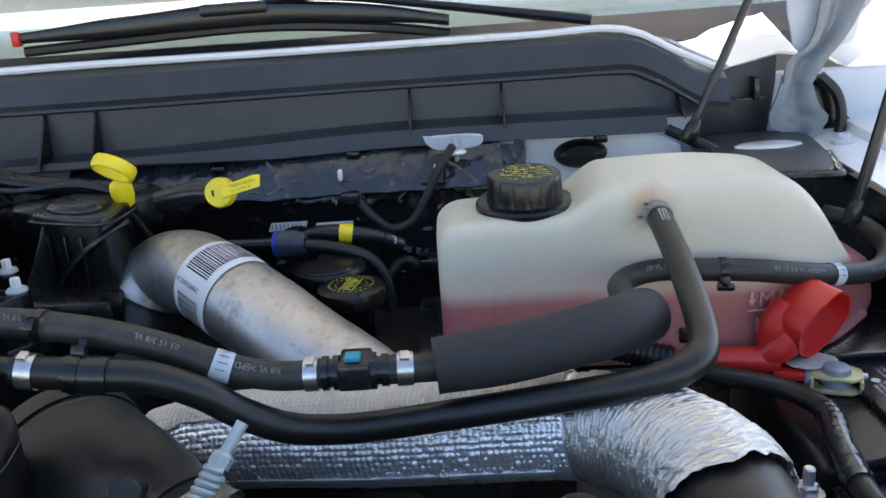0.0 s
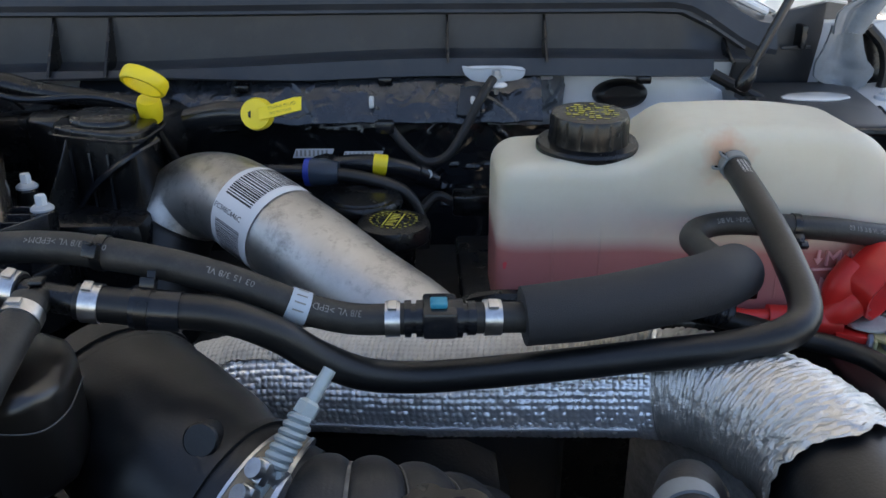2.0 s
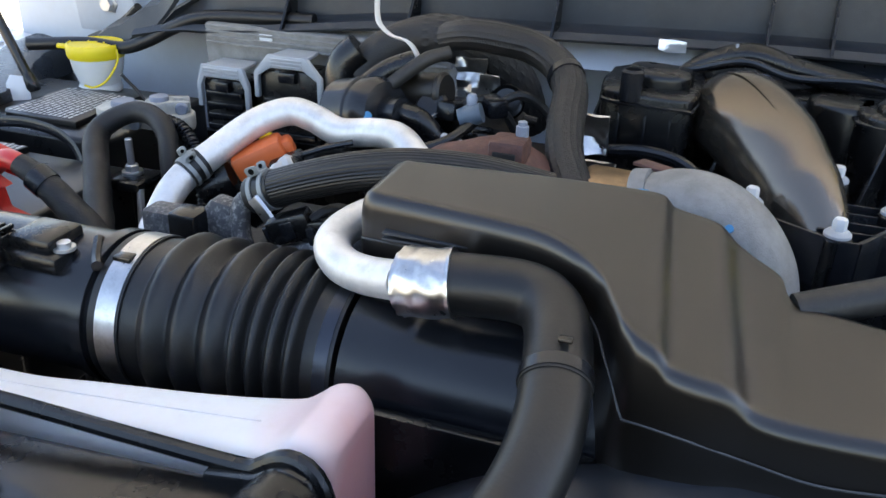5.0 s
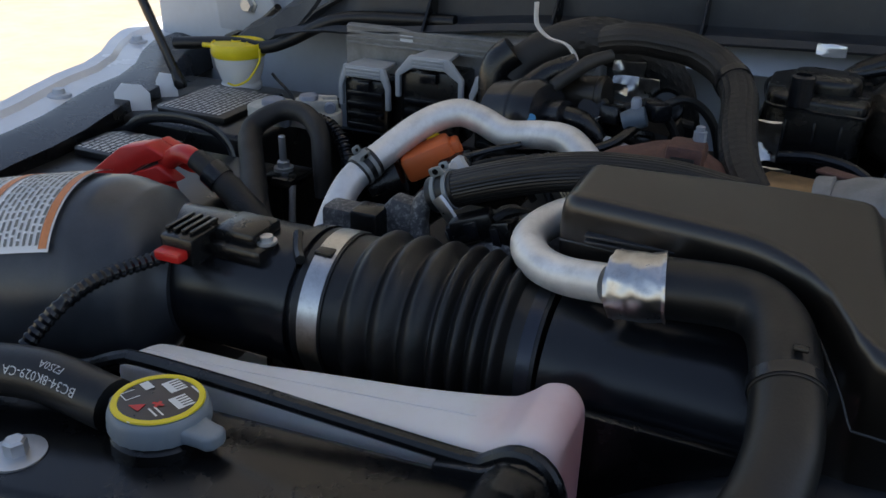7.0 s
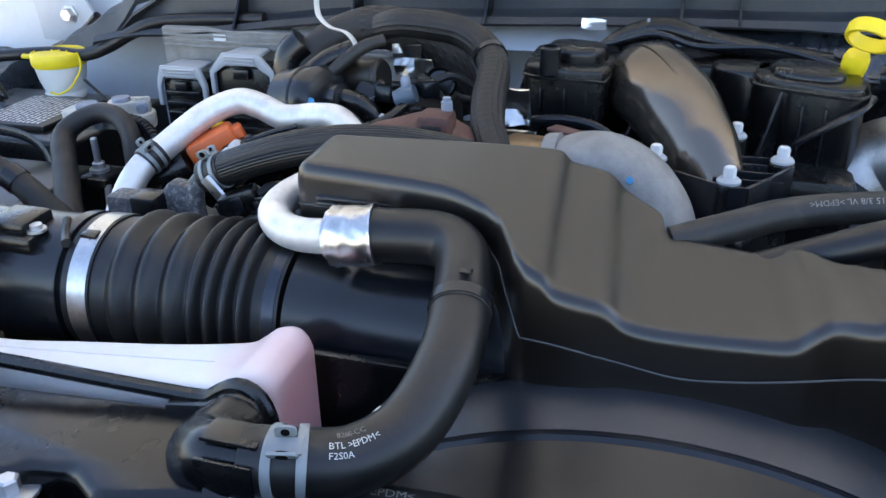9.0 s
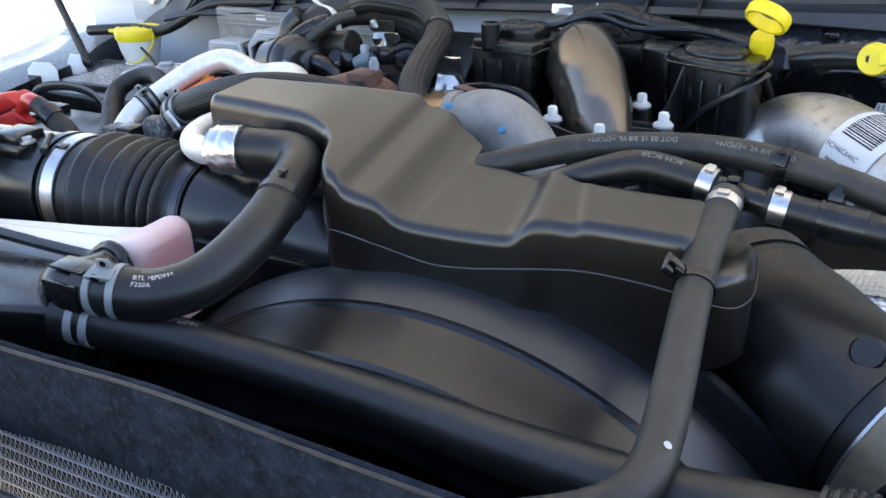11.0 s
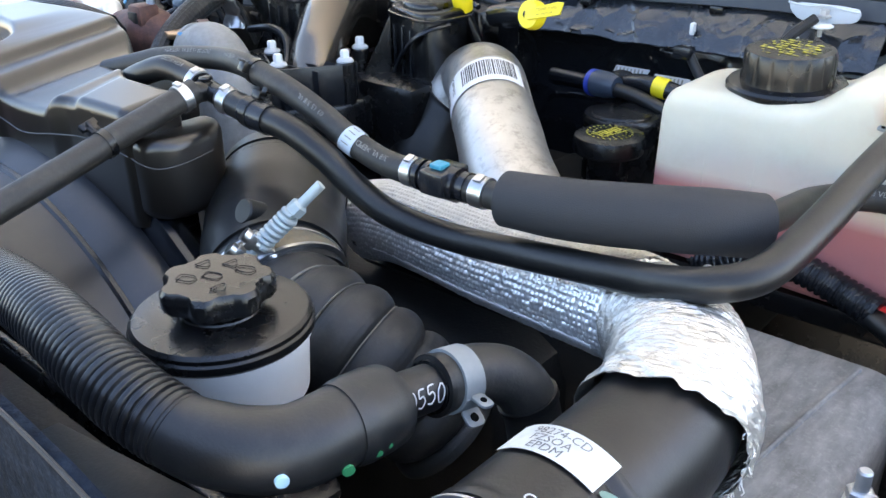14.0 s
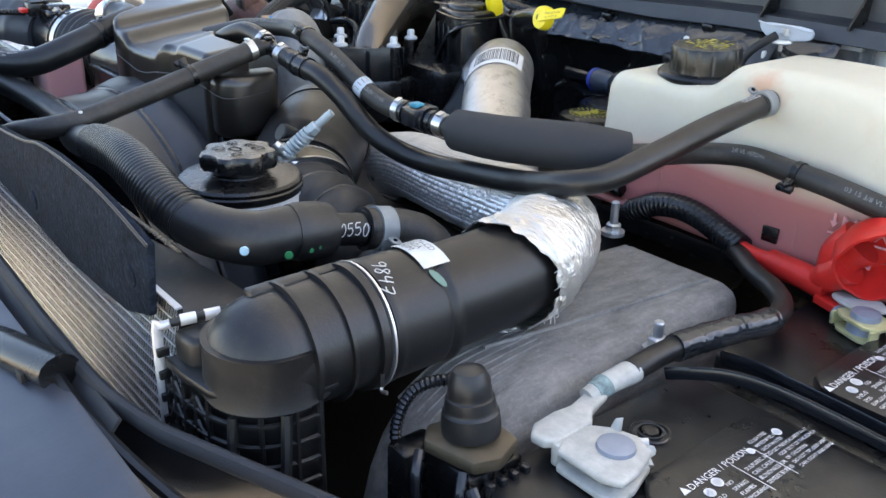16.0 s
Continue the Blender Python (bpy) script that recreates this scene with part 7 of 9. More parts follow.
part("boot_neck", sweep([(0.552, 0.874, 1.1115), (0.575, 0.871, 1.111), (0.602, 0.868, 1.110)], [0.0092, 0.0098, 0.0105], 12, 18), RED, rl)
BCX = axis_to((0.6265, 0.872, 1.1415), (0.6265 + 0.45, 0.872 - 0.66, 1.1415 - 0.25))
part("boot_cover", lathe([(0.0, -0.0205), (0.012, -0.020), (0.0205, -0.0165), (0.0252, -0.0075), (0.0266, 0.006), (0.0272, 0.0120), (0.0252, 0.0120), (0.0240, -0.004), (0.0190, -0.0135), (0.0, -0.0165)], BCX, 56, lambda t, r, z: 1 + (0.07 * max(0, math.cos(4 * t)) if r > 0.012 else 0) + (0.018 * math.sin(13 * t) * math.sin(5 * t) if z > 0.010 else 0)), RED, rl, "flipped-up red terminal boot, open at the side")
part("boot_neck_joint", sweep([(0.592, 0.870, 1.112), (0.604, 0.868, 1.122), (0.612, 0.868, 1.130)], [0.0105, 0.013, 0.014], 14, 16, flat=0.9), RED, rl)
part("boot_step", sweep([(0.600, 0.872, 1.120), (0.604, 0.872, 1.136), (0.614, 0.873, 1.148)], [0.0125, 0.0150, 0.0165], 14, 16, flat=0.8), RED, rl)
part("boot_tongue", slab([(0.596, 0.858), (0.618, 0.850), (0.622, 0.862), (0.600, 0.874)], 1.100, 1.106, 0.001), RED, rl)
part("clip", box(0.535, 0.548, 0.885, 0.892, 1.12, 1.132, 0.001), PLASTIC, rl)

# grey shield between battery and intercooler hose
sd = thing("battery_heat_shield", (0.5, 0.68, 1.0), "dusty grey battery heat shield box", "shield")
shell = bmesh.new()
rows = []
for y, z, xl, xr in ((0.838, 1.09, 0.462, 0.547), (0.835, 1.099, 0.456, 0.551), (0.828, 1.1030, 0.448, 0.557), (0.80, 1.1035, 0.446, 0.560), (0.74, 1.1035, 0.462, 0.562), (0.68, 1.1035, 0.476, 0.566), (0.635, 1.1030, 0.484, 0.569), (0.615, 1.1005, 0.487, 0.571), (0.600, 1.0955, 0.489, 0.572), (0.585, 1.0885, 0.491, 0.573), (0.570, 1.080, 0.494, 0.573), (0.556, 1.069, 0.498, 0.573), (0.544, 1.055, 0.503, 0.573), (0.535, 1.038, 0.508, 0.573), (0.528, 1.015, 0.512, 0.573), (0.522, 0.98, 0.515, 0.573), (0.518, 0.90, 0.518, 0.573)):
    row = [(xl, 0.86), (xl, z - 0.010), (xl + 0.0016, z - 0.0035), (xl + 0.006, z - 0.0005)] + [(xl + 0.006 + (xr - xl - 0.018) * k / 24, z - 0.0006 * (k % 2) * (k < 15)) for k in range(1, 24)] + [(xr - 0.012, z - 0.0008), (xr - 0.005, z - 0.0035), (xr - 0.0015, z - 0.008), (xr, z - 0.014), (xr, 0.86)]
    rows.append([shell.verts.new((x, y, h if h > 0.87 else 0.86)) for x, h in row])
for r0, r1 in zip(rows, rows[1:]):
    for a in range(len(r0) - 1):
        shell.faces.new((r0[a], r0[a + 1], r1[a + 1], r1[a]))
bmesh.ops.recalc_face_normals(shell, faces=shell.faces)
part("box", shell, SHIELD, sd, angle=40)


part("ridge", sweep([(0.534, 0.822, 1.1036), (0.529, 0.78, 1.1040), (0.520, 0.70, 1.1040), (0.508, 0.627, 1.1030)], 0.0016, 30, 8), SHIELD, sd, "raised moulded ridge")


for k in range(9):
    part("moulded_line", sweep([(0.494 + 0.006 * k, 0.572, 1.0815), (0.494 + 0.006 * k, 0.592, 1.0922), (0.496 + 0.006 * k, 0.612, 1.1000), (0.500 + 0.005 * k, 0.66, 1.1034)], 0.0008, 14, 6), SHIELD, sd)


def stud_bolt(x, y, z, h, label):
    t = thing("stud_bolt", (x, y, z), label, "bolt", "engine bay studs")
    m = Matrix.Translation((x, y, z))
    part("washer", lathe([(0.0095, -0.002), (0.0095, 0.0012), (0, 0.0014)], m, 24), ZINC, t)
    part("nut", lathe([(0.0064, 0.001), (0.0064, 0.0065), (0.005, 0.0075), (0, 0.0075)], m, 6), ZINC, t)
    part("thread", lathe([(0.0034, 0.006), (0.0034, h - 0.001), (0.0026, h), (0, h)], m, 14), ZINC, t)
    return t


stud_bolt(0.566, 0.722, 1.0975, 0.018, "zinc stud bolt beside the battery")
stud_bolt(0.437, 0.832, 1.107, 0.026, "zinc stud bolt with long thread")
stud_bolt(-0.58, 0.952, 1.108, 0.032, "zinc stud bolt with long thread")

sw = thing("bonnet_switch", (0.576, 0.553, 1.08), "black rubber-capped switch unit on a bracket beside the battery", "switch")
SWM = Matrix.Translation((0.574, 0.558, 1.109)) @ Matrix.Rotation(radians(-6), 4, "Y") @ Matrix.Diagonal((0.82, 0.82, 1.0, 1.0))
part("rubber_cap", lathe([(0.0185, 0.0), (0.0188, 0.005), (0.0178, 0.012), (0.0166, 0.0128), (0.0160, 0.014), (0.0162, 0.0155), (0.0152, 0.0200), (0.0140, 0.0206), (0.0136, 0.022), (0.0138, 0.0235), (0.0128, 0.030), (0.0098, 0.0345), (0.005, 0.0360), (0, 0.0362)], SWM, 40), RUBBER_SATIN, sw)
part("body", box(0.556, 0.596, 0.538, 0.575, 1.06, 1.100, 0.003), PLASTIC, sw)
part("deck", slab([(0.554, 0.545), (0.564, 0.535), (0.594, 0.542), (0.599, 0.556), (0.592, 0.574), (0.562, 0.576)], 1.100, 1.108, 0.002), surface("dull_brass_plate", (0.10, 0.078, 0.050), 0.5, metal=0.4, vary=0.3, scale=60, bump=0.2), sw, "dull brass-coloured plate")
part("clip_loop", sweep([(0.566, 0.531, 1.104), (0.572, 0.524, 1.097), (0.574, 0.523, 1.082), (0.570, 0.528, 1.068)], 0.0028, 20, 8), PLASTIC_SOFT, sw)
part("clip_loop", sweep([(0.592, 0.537, 1.104), (0.597, 0.531, 1.094), (0.596, 0.531, 1.078), (0.590, 0.536, 1.066)], 0.0028, 20, 8), PLASTIC_SOFT, sw)
for k in range(4):
    part("cover_rib", box(0.598, 0.6035, 0.545 + 0.008 * k, 0.549 + 0.008 * k, 1.062, 1.098, 0.001), PLASTIC_SOFT, sw)
part("side_arm", box(0.545, 0.562, 0.525, 0.55, 1.03, 1.10, 0.003), PLASTIC, sw)
part("plunger", sweep([(0.594, 0.534, 1.086), (0.612, 0.540, 1.090)], [0.0035, 0.0038], 10, 14, lambda u, a: 1 + 0.12 * math.sin(u * 40)), WHITE_PLASTIC, sw, "white plastic plunger")
part("plunger_cap", lathe([(0.0065, 0), (0.0065, 0.0028), (0.005, 0.004), (0, 0.0042)], axis_to((0.611, 0.5397, 1.0898), (0.63, 0.546, 1.094)), 18), surface("aged_white_plastic", (0.55, 0.52, 0.40), 0.4), sw)
part("lever", sweep([(0.60, 0.535, 1.10), (0.612, 0.533, 1.085), (0.608, 0.530, 1.06)], 0.0035, 14, 10), PLASTIC_SOFT, sw)
part("loom", sweep([(0.555, 0.545, 1.075), (0.541, 0.535, 1.095), (0.541, 0.545, 1.120), (0.556, 0.56, 1.129), (0.57, 0.566, 1.118)], 0.0032, 70, 10, lambda u, a: 1 + 0.12 * (1 if math.sin(u * 220) > 0 else -1)), PLASTIC_SOFT, sw)

# ---- middle of the engine ----
cv_hf = smooth_table([(-0.24, 1.2365), (-0.150, 1.2365), (-0.112, 1.2300), (-0.088, 1.2225), (-0.083, 1.2205), (-0.0775, 1.2150), (-0.073, 1.2138), (-0.058, 1.2122), (-0.054, 1.2105), (-0.0455, 1.2035), (-0.040, 1.2018), (-0.030, 1.2010), (0.022, 1.2035), (0.027, 1.2050), (0.036, 1.2130), (0.041, 1.2145), (0.056, 1.2138), (0.059, 1.2140), (0.064, 1.2165), (0.068, 1.2170), (0.165, 1.2165)])
cv_hb = smooth_table([(-0.24, 1.2385), (-0.088, 1.2372), (-0.082, 1.2360), (-0.0765, 1.2310), (-0.072, 1.2302), (-0.056, 1.2290), (-0.052, 1.2275), (-0.0445, 1.2215), (-0.030, 1.2160), (-0.012, 1.2135), (0.028, 1.2145), (0.033, 1.2160), (0.040, 1.2222), (0.044, 1.2228), (0.056, 1.2215), (0.060, 1.2216), (0.066, 1.2228), (0.165, 1.2210)])
cv_front = smooth_table([(-0.24, 0.702), (-0.150, 0.690), (-0.125, 0.681), (-0.112, 0.668), (-0.104, 0.652), (-0.098, 0.641), (-0.090, 0.634), (-0.06, 0.6295), (-0.045, 0.6310), (-0.03, 0.6305), (0.03, 0.6300), (0.05, 0.636), (0.12, 0.639), (0.165, 0.64)])
cv_back = smooth_table([(-0.24, 0.752), (-0.10, 0.764), (-0.09, 0.763), (-0.06, 0.753), (-0.042, 0.743), (-0.0365, 0.736), (-0.0335, 0.718), (-0.026, 0.7125), (-0.008, 0.708), (0.034, 0.692), (0.046, 0.686), (0.060, 0.682), (0.118, 0.684)])
def cover_relief(x, y, z):
    w = min(1, max(0, (y - cv_front(x)) / (cv_back(x) - cv_front(x))))
    s = x + 0.014 * w
    h = cv_hf(s) * (1 - w) + cv_hb(s) * w
    return (h - 1.2) * (z - 1.135) / 0.065
cov = thing("resonator_cover", (-0.03, 0.68, 1.15), "moulded black plastic air resonator cover with stepped top", "engine cover")
part("shell", loft_x(-0.238, 0.1195, cv_front, cv_back, lambda x: 1.2, 1.135, 0.006, 420, 26, cover_relief), PLASTIC_COVER, cov, angle=50)
part("end_lobe", slab([(0.104, 0.642), (0.128, 0.642), (0.139, 0.648), (0.1445, 0.662), (0.1425, 0.686), (0.134, 0.702), (0.120, 0.710), (0.104, 0.710)], 1.142, 1.1985, 0.0105, segs=5), PLASTIC_COVER, cov)
part("lobe_seam", sweep([(0.112, 0.6412, 1.186), (0.128, 0.6412, 1.183), (0.1397, 0.6473, 1.181), (0.1452, 0.662, 1.182), (0.1432, 0.686, 1.184)], 0.00045, 30, 6), SEAM, cov)
seam = [(x, cv_front(x) - 0.0007, z) for x, z in ((-0.093, 1.186), (-0.084, 1.1875), (-0.071, 1.1875), (-0.045, 1.183), (-0.02, 1.180), (0.004, 1.1825), (0.027, 1.187), (0.061, 1.190), (0.09, 1.1895), (0.118, 1.187))]
part("seam", sweep(seam, 0.0006, 60, 6), SEAM, cov, "thin pale moulding seam")
part("left_seam", sweep([(-0.236, 0.7015, 1.212), (-0.19, 0.696, 1.213), (-0.150, 0.6895, 1.213), (-0.125, 0.6805, 1.211), (-0.112, 0.6675, 1.208), (-0.1045, 0.6515, 1.203), (-0.0985, 0.6415, 1.196), (-0.0955, 0.6375, 1.190), (-0.093, 0.6355, 1.186)], 0.0006, 50, 6), SEAM, cov)
for z in (1.2165, 1.2195):
    part("vent_slot", box(-0.222, -0.178, 0.6945, 0.700, z - 0.0006, z + 0.0006, 0.0003), PLASTIC_GREY, cov)
part("under_box", box(0.02, 0.115, 0.645, 0.69, 1.09, 1.14, 0.01), PLASTIC, cov)

mb = thing("intake_manifold", (0.0, 1.0, 1.15), "black ribbed plastic upper intake manifold cover", "manifold")
part("base", box(-0.165, 0.095, 0.935, 1.13, 1.08, 1.165, 0.01), PLASTIC, mb)
part("left_box", slab(eased([(-0.168, 0.990), (-0.160, 0.976), (-0.105, 0.968), (-0.097, 0.974), (-0.092, 1.04), (-0.10, 1.07), (-0.168, 1.07)], 1), 1.10, 1.2275, 0.007, segs=3), PLASTIC, mb)
part("left_lid", slab(eased([(-0.155, 1.000), (-0.128, 0.992), (-0.104, 0.996), (-0.100, 1.03), (-0.150, 1.04)], 1), 1.222, 1.2385, 0.005, segs=3), PLASTIC, mb)
part("right_box", slab(eased([(0.012, 1.005), (0.020, 0.986), (0.072, 0.966), (0.088, 0.966), (0.096, 0.984), (0.090, 1.03), (0.02, 1.045)], 1), 1.09, 1.2265, 0.008, segs=3), PLASTIC, mb)
part("right_lid", slab(eased([(0.024, 0.996), (0.045, 0.982), (0.070, 0.978), (0.082, 0.992), (0.074, 1.025), (0.03, 1.035)], 1), 1.222, 1.2325, 0.006, segs=3), PLASTIC, mb)
part("right_strap", sweep([(0.098, 0.985, 1.216), (0.088, 0.964, 1.212), (0.070, 0.962, 1.200), (0.046, 0.970, 1.178), (0.034, 0.974, 1.160)], 0.0045, 30, 8, flat=0.5), PLASTIC_SOFT, mb)
part("right_boss", slab(eased([(-0.020, 1.045), (-0.016, 1.018), (0.010, 1.005), (0.030, 1.010), (0.035, 1.045)], 1), 1.13, 1.2265, 0.006, segs=3), PLASTIC, mb)
part("rear_hood", sweep([(-0.13, 1.095, 1.20), (-0.10, 1.085, 1.228), (-0.065, 1.082, 1.240), (-0.03, 1.085, 1.232), (0.02, 1.095, 1.222), (0.08, 1.10, 1.215)], [0.010, 0.013, 0.015, 0.013, 0.012, 0.010], 50, 16, flat=0.7), PLASTIC, mb)
part("rear_plate", slab([(-0.16, 1.06), (-0.07, 1.045), (0.085, 1.045), (0.10, 1.09), (0.08, 1.12), (-0.15, 1.12)], 1.17, 1.218, 0.005), PLASTIC, mb)
part("peak_post", sweep([(-0.075, 1.072, 1.236), (-0.075, 1.075, 1.250)], 0.0013, 3, 8), LEAD_POST, mb)
part("peak", slab([(-0.118, 1.205), (-0.084, 1.2415), (-0.066, 1.2415), (-0.028, 1.205)], -0.004, 0.004, 0.002, at=Matrix(((1, 0, 0, 0), (0, 0, -1, 1.080), (0, 1, 0, 0), (0, 0, 0, 1)))), PLASTIC, mb)
part("rear_seam", sweep([(-0.16, 1.062, 1.222), (-0.11, 1.055, 1.230), (-0.068, 1.045, 1.243), (-0.03, 1.055, 1.232), (0.03, 1.06, 1.232), (0.085, 1.045, 1.222)], 0.003, 50, 8), PLASTIC_SOFT, mb)
def rim(outline, z, r=0.0016):
    """A thin raised bead round the top of a moulded box."""
    return sweep([(x, y, z) for x, y in outline + outline[:2]], r, 90, 6)
part("left_rim", rim([(-0.166, 0.990), (-0.159, 0.9765), (-0.105, 0.9685), (-0.0975, 0.974), (-0.0925, 1.04), (-0.10, 1.068), (-0.166, 1.068)], 1.2195), PLASTIC_SOFT, mb)
part("right_rim", rim([(0.0125, 1.005), (0.020, 0.9865), (0.072, 0.9665), (0.088, 0.9665), (0.0955, 0.984), (0.090, 1.03), (0.02, 1.044)], 1.2195), PLASTIC_SOFT, mb)
for x, y in ((-0.150, 0.9745), (-0.130, 0.9715), (-0.112, 0.9690)):
    part("front_rib", box(x - 0.001, x + 0.001, y - 0.003, y + 0.004, 1.165, 1.212, 0.0004), PLASTIC_SOFT, mb)
for x, y in ((0.034, 0.9805), (0.050, 0.975), (0.066, 0.969)):
    part("front_rib", box(x - 0.001, x + 0.001, y - 0.004, y + 0.004, 1.130, 1.210, 0.0004), PLASTIC_SOFT, mb)
part("rail_pipe", sweep([(-0.165, 0.955, 1.186), (-0.125, 0.952, 1.192), (-0.092, 0.945, 1.186), (-0.070, 0.925, 1.165), (-0.06, 0.90, 1.15)], 0.0045, 30, 10), PLASTIC_SOFT, mb)
part("filler_stub", lathe([(0.0085, 1.222), (0.0085, 1.243), (0.007, 1.2445), (0.0055, 1.2445), (0.0055, 1.24), (0, 1.24)], Matrix.Translation((-0.1432, 0.9765, 0)), 24), PLASTIC_SOFT, mb)
part("tray", slab([(-0.062, 0.900), (-0.058, 0.878), (-0.012, 0.846), (0.012, 0.848), (0.044, 0.894), (0.048, 0.925), (0.03, 0.96), (-0.06, 0.96)], 1.10, 1.150, 0.004), PLASTIC, mb)
walls = [(-0.062, 0.900), (-0.052, 0.884), (0.0, 0.852), (0.012, 0.853), (0.042, 0.900)]
for a, b in zip(walls, walls[1:]):
    d = Vector((b[0] - a[0], b[1] - a[1], 0))
    part("tray_wall", box(0, d.length, -0.0015, 0.0015, 1.14, 1.187, 0.0006, at=Matrix.Translation((a[0], a[1], 0)) @ Matrix.Rotation(math.atan2(d.y, d.x), 4, "Z")), PLASTIC_SOFT, mb)
for k in range(4):
    part("tray_rib", box(-0.01 - 0.004 * k, 0.036, 0.875 + 0.016 * k, 0.877 + 0.016 * k, 1.145, 1.184, 0.0005), PLASTIC_SOFT, mb)
for k in range(3):
    part("gusset", slab([(0, 1.15), (0.035, 1.15), (0.035, 1.22)], 0, 0.003, 0.0004, at=Matrix(((0.6, 0, 0.8, 0.012 - 0.10 * k), (0.8, 0, -0.6, 0.945 + 0.014 * k), (0, 1, 0, 0), (0, 0, 0, 1)))), PLASTIC, mb)
for x, y in ((-0.050, 0.893), (0.0, 0.860), (0.036, 0.909), (0.005, 0.958)):
    bt2 = thing("manifold_bolt", (x, y, 1.18), "silver flanged bolt on a black plastic boss", "bolt", "manifold bolts")
    m = Matrix.Translation((x, y, 0))
    part("boss", lathe([(0.0095, 1.12), (0.009, 1.1855), (0.0078, 1.187)], m, 22), PLASTIC, bt2)
    part("washer", lathe([(0.0080, 1.187), (0.0080, 1.1885), (0.0062, 1.1903), (0.0048, 1.1908)], m, 24), GREY_PLASTIC, bt2)
    part("head", lathe([(0.0043, 1.1905), (0.0043, 1.1965), (0.0036, 1.198), (0, 1.198)], m, 6), WHITE_PLASTIC, bt2)
ie = thing("intake_elbow", (-0.03, 0.95, 1.2), "bronzed metal intake elbow curving down into the engine", "pipe")
part("elbow", sweep([(-0.088, 1.062, 1.170), (-0.082, 1.034, 1.200), (-0.066, 1.000, 1.212), (-0.044, 0.962, 1.205), (-0.022, 0.926, 1.186), (-0.006, 0.900, 1.160), (0.0, 0.888, 1.12)], [0.022, 0.029, 0.0315, 0.0310, 0.0275, 0.022, 0.017], 70, 44, lambda u, a: 1 + 0.12 * math.cos(2 * a + 0.7) * math.sin(math.pi * u)), INTAKE, ie)
part("weld_seam", sweep([(-0.092, 1.030, 1.2290), (-0.072, 0.998, 1.2438), (-0.048, 0.958, 1.2375), (-0.024, 0.921, 1.2150)], 0.0009, 30, 6), INTAKE, ie)

tb = thing("turbo_inlet", (-0.07, 0.83, 1.15), "grey cast metal turbo inlet elbow with blue paint dots", "casting")
part("casting", sweep([(-0.108, 0.851, 1.186), (-0.090, 0.848, 1.192), (-0.072, 0.845, 1.190), (-0.054, 0.840, 1.176), (-0.044, 0.834, 1.152), (-0.041, 0.830, 1.10)], [0.0255, 0.0265, 0.0275, 0.0288, 0.0292, 0.0292], 50, 40), CAST, tb)
part("flange", sweep([(-0.1125, 0.852, 1.184), (-0.103, 0.850, 1.1875)], [0.0282, 0.0270], 5, 40, lambda u, a: 1 + 0.07 * math.cos(3 * a)), CAST, tb)
part("blue_dot", lathe([(0, 0.0010), (0.0024, 0.0006), (0.0026, -0.001)], axis_to((-0.0615, 0.8175, 1.1985), (-0.062, 0.77, 1.23)), 14), BLUE, tb, "blue paint dot")
part("blue_smear", lathe([(0, 0.0008), (0.0020, 0.0005), (0.0022, -0.001)], axis_to((-0.113, 0.8345, 1.2065), (-0.112, 0.79, 1.24)) @ Matrix.Diagonal((2.2, 0.8, 1, 1)), 14), BLUE, tb, "blue paint smear")
# small black disc painted as a shaded hole
part("pin_hole", lathe([(0.0036, -0.001), (0.0036, 0.0008), (0, 0.0009)], axis_to((-0.0935, 0.8275, 1.2010), (-0.095, 0.77, 1.23)), 12), VOID, tb)
hs2 = thing("heat_bracket", (-0.12, 0.86, 1.19), "heat-tinted steel bracket beside the turbo inlet", "bracket")
part("plate", slab([(-0.165, 0.845), (-0.135, 0.835), (-0.108, 0.85), (-0.112, 0.875), (-0.15, 0.88)], 1.198, 1.2035, 0.001), BRONZE, hs2)
part("tab", slab([(-0.124, 0.861), (-0.104, 0.852), (-0.098, 0.860), (-0.118, 0.871)], 1.2125, 1.2150, 0.001), RUST, hs2)
part("stay", box(-0.118, -0.108, 0.858, 0.868, 1.195, 1.213, 0.002), BRONZE, hs2)
th = thing("turbo_housing", (-0.21, 0.86, 1.15), "rust-brown turbocharger housing behind the cover", "turbocharger")
part("housing", sweep([(-0.262, 0.845, 1.182), (-0.240, 0.850, 1.190), (-0.210, 0.858, 1.190), (-0.185, 0.866, 1.180)], [0.016, 0.024, 0.030, 0.027], 30, 28), RUST, th)
part("coupling", sweep([(-0.270, 0.842, 1.184), (-0.240, 0.849, 1.1885)], [0.0195, 0.0215], 8, 30), DARK_IRON, th)
for k in range(13):
    c = Vector((-0.268, 0.8425, 1.1845)).lerp(Vector((-0.242, 0.8485, 1.188)), k / 12)
    ring = [c + Vector((0.006 * math.sin(2 * a), 0, 0)) + Vector((0.1, 0.978, 0)) * 0.0210 * math.cos(a) + Vector((-0.13, 0, 0.99)) * 0.0210 * math.sin(a) for a in [2 * math.pi * q / 24 for q in range(25)]]
    part("braid", sweep(ring, 0.00075, 48, 5), MESH_CREAM, th, "cream glass-fibre braid strand")
part("yoke", box(-0.212, -0.188, 0.838, 0.862, 1.196, 1.224, 0.004), RUST, th)
part("yoke_slot", box(-0.208, -0.193, 0.836, 0.840, 1.206, 1.217, 0.001), DARK_IRON, th)
part("yoke_bolt", lathe([(0.0042, 1.222), (0.0042, 1.230), (0.0030, 1.2305), (0.0030, 1.233), (0, 1.2335)], Matrix.Translation((-0.194, 0.856, 0)), 8), LEAD_POST, th)
